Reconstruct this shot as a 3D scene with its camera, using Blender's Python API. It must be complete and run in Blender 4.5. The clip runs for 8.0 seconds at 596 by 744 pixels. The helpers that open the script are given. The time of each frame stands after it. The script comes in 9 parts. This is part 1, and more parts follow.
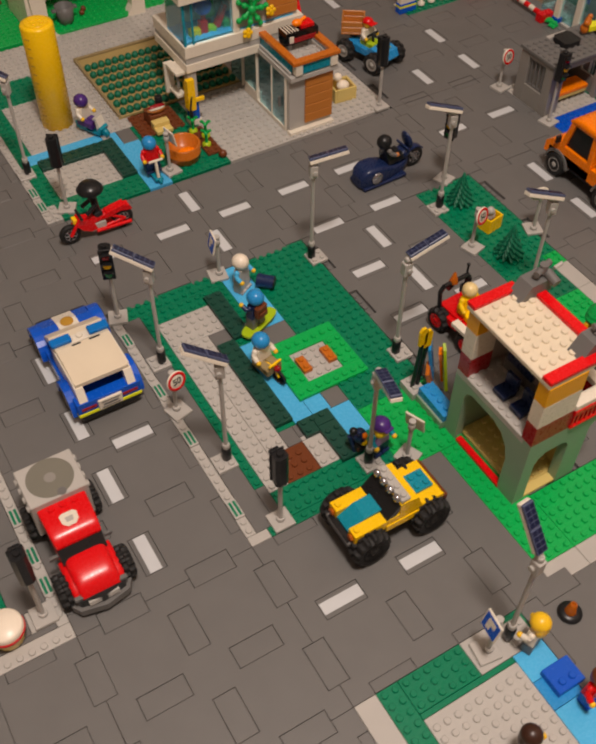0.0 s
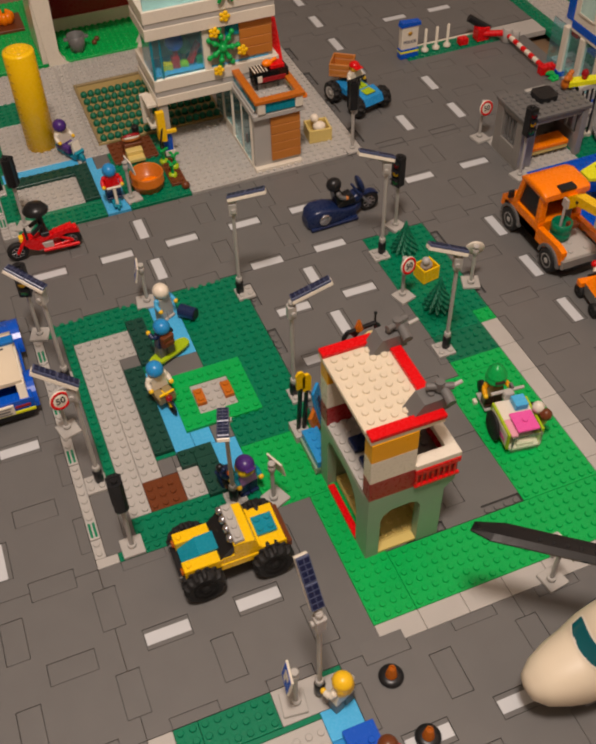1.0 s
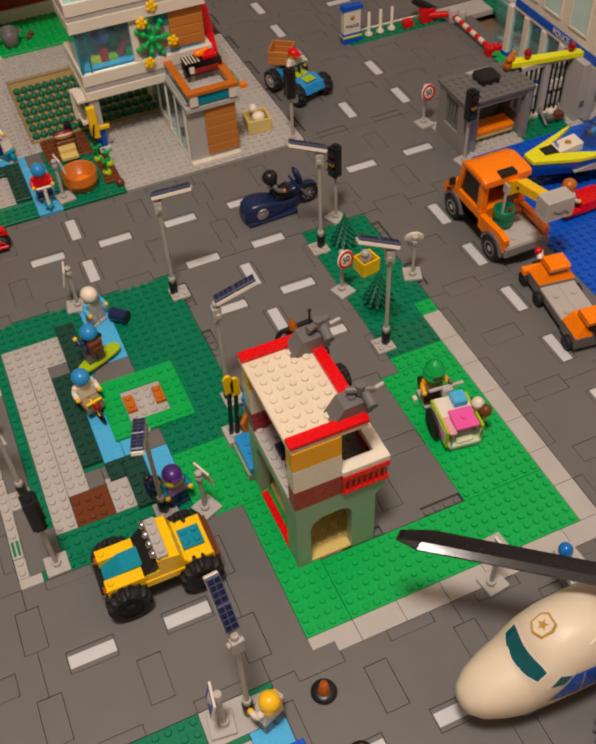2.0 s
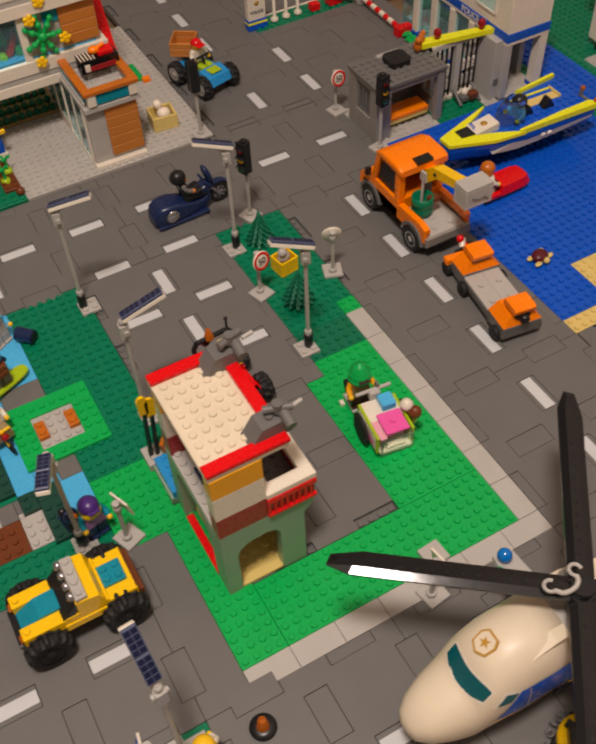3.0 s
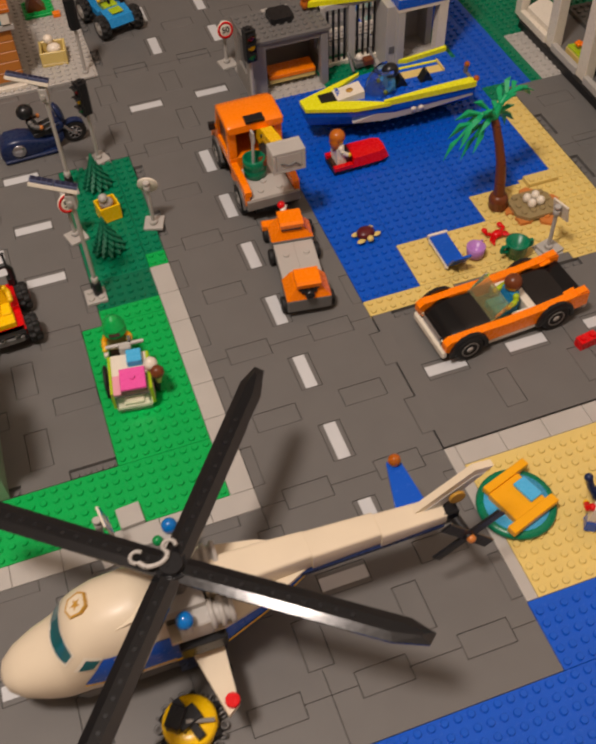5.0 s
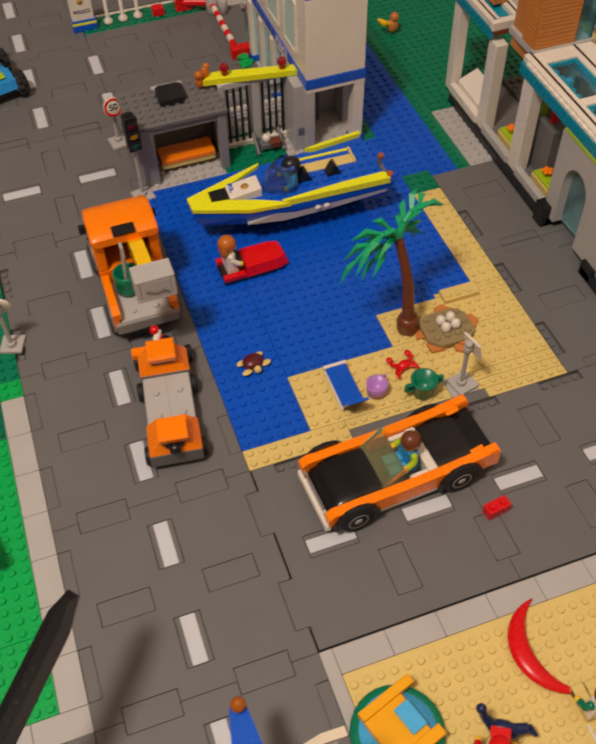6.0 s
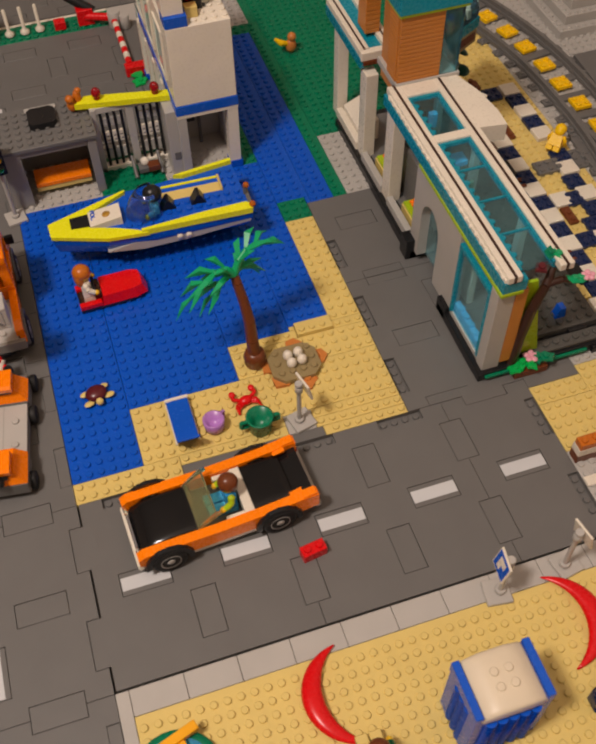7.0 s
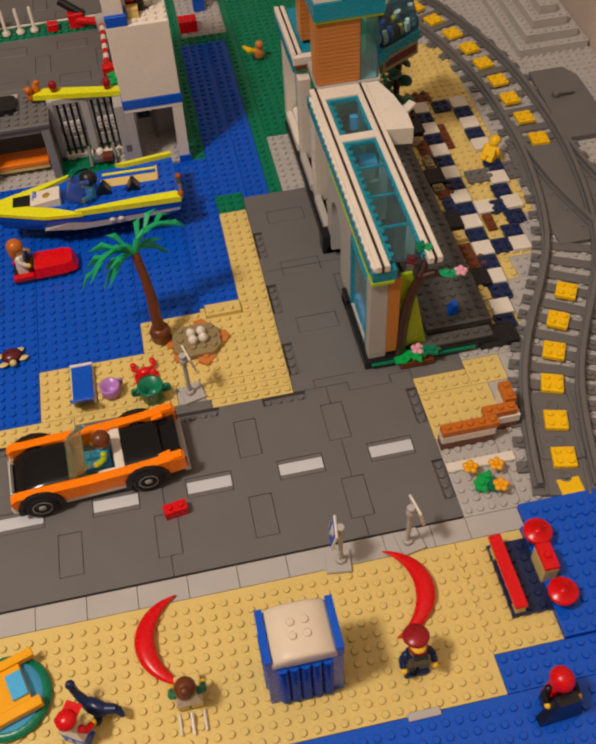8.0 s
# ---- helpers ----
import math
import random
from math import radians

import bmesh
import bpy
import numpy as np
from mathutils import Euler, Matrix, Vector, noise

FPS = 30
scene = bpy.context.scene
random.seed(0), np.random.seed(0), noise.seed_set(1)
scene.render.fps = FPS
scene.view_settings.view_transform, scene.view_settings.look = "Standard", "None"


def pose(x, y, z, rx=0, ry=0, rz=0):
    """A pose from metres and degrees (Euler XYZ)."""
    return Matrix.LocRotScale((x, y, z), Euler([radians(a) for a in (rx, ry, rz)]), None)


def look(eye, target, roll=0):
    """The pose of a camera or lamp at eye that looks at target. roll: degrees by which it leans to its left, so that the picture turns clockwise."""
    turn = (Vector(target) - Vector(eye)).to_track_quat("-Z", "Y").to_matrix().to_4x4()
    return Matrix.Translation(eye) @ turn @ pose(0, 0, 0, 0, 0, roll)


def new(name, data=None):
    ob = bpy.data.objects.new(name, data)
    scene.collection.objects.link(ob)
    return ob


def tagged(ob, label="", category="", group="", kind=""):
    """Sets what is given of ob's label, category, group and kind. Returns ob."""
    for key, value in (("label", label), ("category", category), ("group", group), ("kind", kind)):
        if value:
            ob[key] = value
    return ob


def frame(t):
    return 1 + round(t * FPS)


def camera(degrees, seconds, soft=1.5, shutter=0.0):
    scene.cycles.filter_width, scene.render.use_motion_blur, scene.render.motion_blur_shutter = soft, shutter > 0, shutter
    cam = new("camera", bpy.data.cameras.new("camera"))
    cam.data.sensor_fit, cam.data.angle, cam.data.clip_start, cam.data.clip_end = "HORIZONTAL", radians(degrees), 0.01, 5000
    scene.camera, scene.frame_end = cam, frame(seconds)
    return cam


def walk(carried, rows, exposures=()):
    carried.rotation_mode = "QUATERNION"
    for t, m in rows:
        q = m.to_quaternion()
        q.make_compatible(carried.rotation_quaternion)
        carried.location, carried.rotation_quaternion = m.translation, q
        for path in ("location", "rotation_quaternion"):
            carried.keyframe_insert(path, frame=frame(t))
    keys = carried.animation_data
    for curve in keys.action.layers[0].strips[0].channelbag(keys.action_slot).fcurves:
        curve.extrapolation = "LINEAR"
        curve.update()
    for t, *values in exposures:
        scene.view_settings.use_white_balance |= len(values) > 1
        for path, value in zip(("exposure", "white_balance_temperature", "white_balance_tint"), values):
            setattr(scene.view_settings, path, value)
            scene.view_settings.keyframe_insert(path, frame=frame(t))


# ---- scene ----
cam = camera(36.1, 8.0, soft=2.8, shutter=0.25)
PATH = [
    (0, (-0.235, -0.223, 0.555), (0.441, 0.891, -0.963), 0.7),
    (0.5, (-0.157, -0.261, 0.558), (0.407, 0.944, -0.935), -0.6),
    (1, (-0.079, -0.299, 0.562), (0.398, 0.967, -0.912), -1.7),
    (1.2, (-0.063, -0.305, 0.559), (0.395, 0.978, -0.906), -2.5),
    (2.3, (-0.026, -0.272, 0.542), (0.498, 0.933, -0.966), -3.3),
    (2.5, (-0.027, -0.258, 0.537), (0.537, 0.921, -0.977), -2.9),
    (3, (0.002, -0.266, 0.535), (0.589, 0.893, -0.986), -3.1),
    (3.5, (0.066, -0.291, 0.535), (0.561, 0.915, -0.982), -1.6),
    (4, (0.119, -0.338, 0.54), (0.504, 0.881, -0.998), -1.5),
    (4.5, (0.167, -0.369, 0.532), (0.539, 0.862, -1.0), -1.7),
    (4.7, (0.191, -0.372, 0.521), (0.552, 0.825, -1.039), -3.4),
    (5.8, (0.322, -0.267, 0.505), (0.717, 0.929, -1.048), -1.2),
    (6, (0.349, -0.246, 0.503), (0.735, 0.928, -1.069), -1.7),
    (6.5, (0.419, -0.231, 0.509), (0.851, 0.887, -1.092), 0.5),
    (7, (0.471, -0.259, 0.524), (0.821, 0.898, -1.069), -1.5),
    (7.5, (0.539, -0.308, 0.53), (0.767, 0.908, -1.042), -3.3),
    (8, (0.589, -0.342, 0.531), (0.782, 0.9, -1.024), -3.8),
]
walk(cam, [(t, look(eye, target, roll)) for t, eye, target, roll in PATH])
# ---- light of the room: one ceiling lamp, unseen warm walls all round to bounce it ----
U = 0.008  # one stud of the toy system, in metres

world = bpy.data.worlds.new("room_air")
world.use_nodes = True
world.node_tree.nodes["Background"].inputs[0].default_value = (1.0, 0.86, 0.72, 1)
world.node_tree.nodes["Background"].inputs[1].default_value = 0.05
scene.world = world

lamp_data = bpy.data.lights.new("ceiling_lamp_glow", "POINT")
lamp_data.shadow_soft_size = 0.11
lamp_data.energy, lamp_data.color = 71.0, (1.0, 0.85, 0.765)
lamp = new("ceiling_lamp_glow", lamp_data)
lamp.matrix_world = pose(-0.11, -0.28, 1.52)


# ---- materials ----
def plastic(name, rgb, rough=0.28, clear=0.0, vary=0.035, bump=0.008, metal=0.0):
    """Moulded plastic: faint mottling, scuffed gloss, a slight ripple."""
    mat = bpy.data.materials.new(name)
    mat.use_nodes = True
    nt = mat.node_tree
    b = nt.nodes["Principled BSDF"]
    geo = nt.nodes.new("ShaderNodeTexCoord")
    info = nt.nodes.new("ShaderNodeObjectInfo")
    big = nt.nodes.new("ShaderNodeTexNoise")
    big.inputs["Scale"].default_value, big.inputs["Detail"].default_value = 38.0, 3.0
    fine = nt.nodes.new("ShaderNodeTexNoise")
    fine.inputs["Scale"].default_value, fine.inputs["Detail"].default_value = 420.0, 4.0
    for n in (big, fine):
        nt.links.new(geo.outputs["Object"], n.inputs["Vector"])
    hsv = nt.nodes.new("ShaderNodeHueSaturation")
    hsv.inputs["Color"].default_value = (*rgb, 1)
    add = nt.nodes.new("ShaderNodeMath")
    add.operation = "ADD"
    rnd = nt.nodes.new("ShaderNodeMapRange")
    rnd.inputs["To Min"].default_value, rnd.inputs["To Max"].default_value = -vary * 0.5, vary * 0.5
    mot = nt.nodes.new("ShaderNodeMapRange")
    mot.inputs["From Min"].default_value, mot.inputs["From Max"].default_value = 0.3, 0.7
    mot.inputs["To Min"].default_value, mot.inputs["To Max"].default_value = 1 - vary, 1 + vary
    nt.links.new(info.outputs["Random"], rnd.inputs["Value"])
    nt.links.new(big.outputs["Fac"], mot.inputs["Value"])
    nt.links.new(rnd.outputs["Result"], add.inputs[0])
    nt.links.new(mot.outputs["Result"], add.inputs[1])
    nt.links.new(add.outputs[0], hsv.inputs["Value"])
    nt.links.new(hsv.outputs["Color"], b.inputs["Base Color"])
    sc = nt.nodes.new("ShaderNodeMapRange")
    sc.inputs["From Min"].default_value, sc.inputs["From Max"].default_value = 0.3, 0.75
    sc.inputs["To Min"].default_value, sc.inputs["To Max"].default_value = rough * 0.88, min(1.0, rough * 1.25)
    nt.links.new(fine.outputs["Fac"], sc.inputs["Value"])
    nt.links.new(sc.outputs["Result"], b.inputs["Roughness"])
    if bump:
        bm_ = nt.nodes.new("ShaderNodeBump")
        bm_.inputs["Strength"].default_value, bm_.inputs["Distance"].default_value = bump * 4, 0.0006
        nt.links.new(big.outputs["Fac"], bm_.inputs["Height"])
        nt.links.new(bm_.outputs["Normal"], b.inputs["Normal"])
    b.inputs["Metallic"].default_value = metal
    b.inputs["IOR"].default_value = 1.5
    b.inputs["Specular IOR Level"].default_value = 0.5 if rough < 0.2 else 0.4
    if clear:
        b.inputs["Transmission Weight"].default_value = clear
    return mat


def hexc(h):
    return tuple(((c / 255 + 0.055) / 1.055) ** 2.4 if c > 10 else c / 3294 for c in bytes.fromhex(h))


M = {}
for key, code, rough in (
    ("dash", "c9ccce", 0.3), ("white", "e4dccb", 0.28), ("lgray", "b4b1ab", 0.32), ("dgray", "6b6a68", 0.36), ("road", "6a6967", 0.40),
    ("black", "1b1c1e", 0.30), ("red", "da0a12", 0.26), ("dred", "98191e", 0.28), ("blue", "0b55c6", 0.24),
    ("dblue", "1b2a50", 0.28), ("azure", "4fb4e6", 0.26), ("mazure", "2a8fd0", 0.26), ("teal", "128aa0", 0.26),
    ("yellow", "f8c80c", 0.26), ("lemon", "e9ea1c", 0.26), ("orange", "ff8400", 0.26), ("dorange", "c06a1c", 0.28),
    ("brown", "6e3a1e", 0.30), ("dbrown", "3c241a", 0.32), ("tan", "dcc476", 0.30), ("dtan", "94835c", 0.32),
    ("green", "128f4a", 0.28), ("bgreen", "08ab50", 0.28), ("dgreen", "007854", 0.28), ("vdgreen", "1c463a", 0.30),
    ("lime", "a8c41c", 0.28), ("sgreen", "8ca48c", 0.34), ("pink", "e85aa8", 0.28), ("lilac", "b07cc0", 0.28),
    ("purple", "4a2a78", 0.28), ("skin", "f4c424", 0.30), ("wood", "c07a34", 0.32), ("rubber", "1c1c1c", 0.62),
    ("chrome", "b8b8bc", 0.22), ("nougat", "c87c3c", 0.30), ("maroon", "5a1a20", 0.3), ("blond", "e8d094", 0.3),
    ("bone", "f0e4d0", 0.3), ("cellblue", "141d3e", 0.3), ("gold", "b88c34", 0.3), ("fir", "046a4c", 0.5), ("rose", "e6a4b4", 0.3), ("cream", "dccfb6", 0.38), ("amber", "f0aa0c", 0.3), ("lemonhair", "f4d428", 0.3), ("dtaupe", "77756a", 0.4), ("blade", "161719", 0.10), ("gloss", "151516", 0.14), ("palm", "12a468", 0.34), ("mgray", "8d8a84", 0.34), ("bedtan", "a8935f", 0.4), ("slate", "53524e", 0.3), ("lampblue", "0a72c4", 0.14), ("cellplate", "4c5470", 0.3),
):
    M[key] = plastic("plastic_" + key, hexc(code), rough, metal=0.9 if key == "chrome" else 0.0)
M["glass"] = plastic("clear_aqua_glass", hexc("b4e6ee"), 0.05, clear=0.94, bump=0)
M["gteal"] = plastic("clear_teal_glass", hexc("9ad6e0"), 0.05, clear=0.96, bump=0)
M["gteal2"] = plastic("tinted_windscreen", hexc("0c5a62"), 0.08, bump=0)
M["gdark"] = plastic("clear_dark_green_plate", hexc("12845f"), 0.12, clear=0.35, bump=0)
M["gclear"] = plastic("clear_glass", hexc("f2f6ee"), 0.03, clear=0.97, bump=0)
M["gstraw"] = plastic("clear_straw_glass", hexc("e9ebb8"), 0.05, clear=0.9, bump=0)
M["gblue"] = plastic("clear_blue_glass", hexc("c6e6fa"), 0.04, clear=0.98, bump=0)
M["ggreen"] = plastic("clear_green_glass", hexc("36b868"), 0.08, clear=0.55, bump=0)
M["gred"] = plastic("clear_red_glass", hexc("b81420"), 0.08, clear=0.5, bump=0)
M["gorange"] = plastic("clear_orange_glass", hexc("e07818"), 0.08, clear=0.5, bump=0)


# ---- shapes, in studs ----
class Shape:
    """Collects faces of several forms into one mesh; coordinates in studs."""

    def __init__(s):
        s.v, s.f, s.m, s.sm, s.mats = [], [], [], [], []

    def add(s, verts, faces, mat, smooth=False, at=None):
        if mat not in s.mats:
            s.mats.append(mat)
        o, k = len(s.v), s.mats.index(mat)
        if at is not None:
            verts = [at @ Vector(p) for p in verts]
        s.v += [tuple(p) for p in verts]
        for f in faces:
            s.f.append([i + o for i in f])
            s.m.append(k)
            s.sm.append(smooth)
        return s

    def box(s, x0, x1, y0, y1, z0, z1, mat, b=0.05, at=None):
        b = min(b, abs(x1 - x0) * 0.3, abs(y1 - y0) * 0.3, abs(z1 - z0) * 0.3)
        if b <= 0.004:
            v = [(x, y, z) for z in (z0, z1) for y in (y0, y1) for x in (x0, x1)]
            return s.add(v, [(0, 2, 3, 1), (4, 5, 7, 6), (0, 1, 5, 4), (2, 6, 7, 3), (0, 4, 6, 2), (1, 3, 7, 5)], mat, at=at)
        v, ids = [], {}
        for i, x in enumerate((x0, x1)):
            for j, y in enumerate((y0, y1)):
                for k, z in enumerate((z0, z1)):
                    sx, sy, sz = b * (1 - 2 * i), b * (1 - 2 * j), b * (1 - 2 * k)
                    for a, p in (("x", (x, y + sy, z + sz)), ("y", (x + sx, y, z + sz)), ("z", (x + sx, y + sy, z))):
                        ids[i, j, k, a] = len(v)
                        v.append(p)
        f = []
        for i in (0, 1):
            c = [(i, 0, 0), (i, 1, 0), (i, 1, 1), (i, 0, 1)]
            f.append([ids[(*q, "x")] for q in (c if i else c[::-1])])
            c = [(0, i, 0), (0, i, 1), (1, i, 1), (1, i, 0)]
            f.append([ids[(*q, "y")] for q in (c if i else c[::-1])])
            c = [(0, 0, i), (1, 0, i), (1, 1, i), (0, 1, i)]
            f.append([ids[(*q, "z")] for q in (c if i else c[::-1])])
        for i in (0, 1):
            for j in (0, 1):
                e = [ids[i, j, 0, "x"], ids[i, j, 1, "x"], ids[i, j, 1, "y"], ids[i, j, 0, "y"]]
                f.append(e if (i + j) % 2 else e[::-1])
                e = [ids[i, 0, j, "x"], ids[i, 0, j, "z"], ids[i, 1, j, "z"], ids[i, 1, j, "x"]]
                f.append(e if (i + j) % 2 == 0 else e[::-1])
                e = [ids[0, i, j, "y"], ids[1, i, j, "y"], ids[1, i, j, "z"], ids[0, i, j, "z"]]
                f.append(e if (i + j) % 2 == 0 else e[::-1])
                for k in (0, 1):
                    t = [ids[i, j, k, a] for a in "xyz"]
                    f.append(t if (i + j + k) % 2 else t[::-1])
        return s.add(v, f, mat, at=at)

    def prism(s, pts, w0, w1, mat, axis="z", at=None, taper=None):
        """A closed outline drawn out along an axis. axis x: outline in y, z; y: in x, z; z: in x, y."""
        put = {"z": lambda u, v, w: (u, v, w), "y": lambda u, v, w: (u, w, v), "x": lambda u, v, w: (w, u, v)}[axis]
        n = len(pts)
        top = taper or pts
        v = [put(*p, w0) for p in pts] + [put(*p, w1) for p in top]
        area = sum(pts[i][0] * pts[(i + 1) % n][1] - pts[(i + 1) % n][0] * pts[i][1] for i in range(n))
        f = [list(range(n))[::-1], list(range(n, 2 * n))] + [[i, (i + 1) % n, n + (i + 1) % n, n + i] for i in range(n)]
        if (area < 0) != (axis == "y"):
            f = [q[::-1] for q in f]
        return s.add(v, f, mat, at=at)

    def lathe(s, prof, mat, n=16, at=None, smooth=True, arc=None):
        """Turns a profile of (radius, height) round the z axis."""
        v, f = [], []
        for r, z in prof:
            v += [(r * math.cos(2 * math.pi * i / n), r * math.sin(2 * math.pi * i / n), z) for i in range(n)]
        for k in range(len(prof) - 1):
            f += [[k * n + i, k * n + (i + 1) % n, (k + 1) * n + (i + 1) % n, (k + 1) * n + i] for i in range(n)]
        s.add(v, f, mat, smooth, at)
        for k, (r, z) in ((0, prof[0]), (-1, prof[-1])):
            if r > 1e-4:
                ring = [(r * math.cos(2 * math.pi * i / n), r * math.sin(2 * math.pi * i / n), z) for i in range(n)]
                s.add(ring, [list(range(n)) if k else list(range(n))[::-1]], mat, False, at)
        return s

    def cyl(s, x, y, z0, z1, r, mat, r1=None, n=14, at=None):
        m = Matrix.Translation((x, y, 0))
        c = min(0.05, r * 0.25, abs(z1 - z0) * 0.3)
        r1 = r if r1 is None else r1
        return s.lathe([(r - c, z0), (r, z0 + c), (r1, z1 - c), (max(r1 - c, 0), z1)], mat, n, m if at is None else at @ m)

    def ball(s, x, y, z, rx, mat, ry=None, rz=None, n=14, at=None, lo=-90, hi=90):
        ry, rz = ry or rx, rz or rx
        k = 8
        prof = [(math.cos(radians(lo + (hi - lo) * i / k)), math.sin(radians(lo + (hi - lo) * i / k))) for i in range(k + 1)]
        m = Matrix.Translation((x, y, z)) @ Matrix.Diagonal((rx, ry, rz, 1))
        return s.lathe([(max(r, 0), h) for r, h in prof], mat, n, m if at is None else at @ m)

    def rod(s, p, q, r, mat, r1=None, n=10, at=None):
        p, q = Vector(p), Vector(q)
        m = Matrix.Translation(p) @ (q - p).to_track_quat("Z", "Y").to_matrix().to_4x4()
        ln = (q - p).length
        return s.lathe([(r, 0), (r if r1 is None else r1, ln)], mat, n, m if at is None else at @ m)

    def tube(s, pts, r, mat, n=8, at=None):
        for i in range(len(pts) - 1):
            a = r[i] if isinstance(r, (list, tuple)) else r
            c = r[i + 1] if isinstance(r, (list, tuple)) else r
            s.rod(pts[i], pts[i + 1], a, mat, c, n, at)
        return s

    def loft(s, secs, mat, n=22, e=0.7, at=None):
        """A smooth body through cross sections (x, bottom, top, half width); small e is boxy."""
        v = []
        for x, zb, zt, hw in secs:
            for i in range(n):
                a = 2 * math.pi * i / n
                c, d = math.cos(a), math.sin(a)
                v.append((x, hw * math.copysign(abs(c) ** e, c), (zb + zt) / 2 + (zt - zb) / 2 * math.copysign(abs(d) ** e, d)))
        f = [[k * n + i, k * n + (i + 1) % n, (k + 1) * n + (i + 1) % n, (k + 1) * n + i] for k in range(len(secs) - 1) for i in range(n)]
        s.add(v, f, mat, True, at)
        return s.add(v[:n] + v[-n:], [list(range(n))[::-1], list(range(n, 2 * n))], mat, False, at)

    def stud(s, x, y, z, mat, at=None, n=10):
        r, h = 0.3, 0.21
        ring = [(math.cos(2 * math.pi * i / n), math.sin(2 * math.pi * i / n)) for i in range(n)]
        v = [(x + r * a, y + r * b, z - 0.01) for a, b in ring] + [(x + r * a, y + r * b, z + h - 0.04) for a, b in ring]
        v += [(x + (r - 0.04) * a, y + (r - 0.04) * b, z + h) for a, b in ring]
        f = [[i, (i + 1) % n, n + (i + 1) % n, n + i] for i in range(n)]
        f += [[n + i, n + (i + 1) % n, 2 * n + (i + 1) % n, 2 * n + i] for i in range(n)]
        s.add(v, f, mat, True, at)
        return s.add(v[2 * n:], [list(range(n))], mat, False, at)

    def studs(s, x0, x1, y0, y1, z, mat, at=None, n=10):
        for i in range(int(round(x1 - x0))):
            for j in range(int(round(y1 - y0))):
                s.stud(x0 + 0.5 + i, y0 + 0.5 + j, z, mat, at, n)
        return s

    def brick(s, x0, x1, y0, y1, z0, z1, mat, at=None):
        s.box(x0 + 0.01, x1 - 0.01, y0 + 0.01, y1 - 0.01, z0, z1, mat, 0.04, at)
        return s.studs(x0, x1, y0, y1, z1, mat, at)

    def data(s, name):
        me = bpy.data.meshes.new(name)
        me.from_pydata([(x * U, y * U, z * U) for x, y, z in s.v], [], s.f)
        for k in s.mats:
            me.materials.append(M[k])
        me.polygons.foreach_set("material_index", s.m)
        me.polygons.foreach_set("use_smooth", s.sm)
        me.update()
        return me


def thing(name, x, y, z=0.0, rz=0.0, label="", category="", group="", kind=""):
    ob = new(name)
    ob.empty_display_size = 0.01
    ob.matrix_world = pose(x * U, y * U, z * U, 0, 0, rz)
    return tagged(ob, label, category, group, kind)


def part(name, shape, parent, label="", at=(0, 0, 0), rz=0.0):
    """Links a shape, or a mesh made before, as one object under a thing or a part."""
    ob = new(name, shape.data(name) if isinstance(shape, Shape) else shape)
    if isinstance(shape, Shape) and set(shape.mats) <= {"glass", "gclear", "gteal"}:
        ob.visible_shadow = False
    ob.parent = parent
    ob.matrix_basis = pose(at[0] * U, at[1] * U, at[2] * U, 0, 0, rz)
    return tagged(ob, label)


def solo(name, shape, x, y, z=0.0, rz=0.0, label="", category="", group="", kind=""):
    """A thing that is one mesh."""
    ob = new(name, shape.data(name))
    ob.matrix_world = pose(x * U, y * U, z * U, 0, 0, rz)
    return tagged(ob, label, category, group, kind)


# ---- the room ----
def room():
    def plain(name, rgb, rough):
        return plastic(name, rgb, rough, vary=0.05)
    # Walls and ceiling stay out of view; their paint sets the bounced fill.
    M["wallpaint"] = plain("wall_paint", (0.54, 0.45, 0.375), 0.8)
    M["ceilpaint"] = plain("ceiling_paint", (0.55, 0.52, 0.48), 0.85)
    M["floorwood"] = plain("floor_boards", (0.22, 0.14, 0.08), 0.45)
    x0, x1, y0, y1, h = -330, 129, -330, 330, 295
    for nm, b, mk in (
        ("floor", (x0, x1, y0, y1, -12, -2.0), "floorwood"), ("ceiling", (x0, x1, y0, y1, h, h + 10), "ceilpaint"),
        ("wall_east", (x1, x1 + 10, y0, y1, -12, h), "wallpaint"), ("wall_west", (x0 - 10, x0, y0, y1, -12, h), "wallpaint"),
        ("wall_north", (x0, x1, y1, y1 + 10, -12, h), "wallpaint"), ("wall_south", (x0, x1, y0 - 10, y0, -12, h), "wallpaint"),
    ):
        solo(nm, Shape().box(*b, mk, 0), 0, 0, label="plain painted " + nm.split("_")[0] + " of the room", category=nm.split("_")[0], kind="structure")


room()

# ---- mosaics of plates: later rectangles lie over earlier ones ----
Q = 0.5


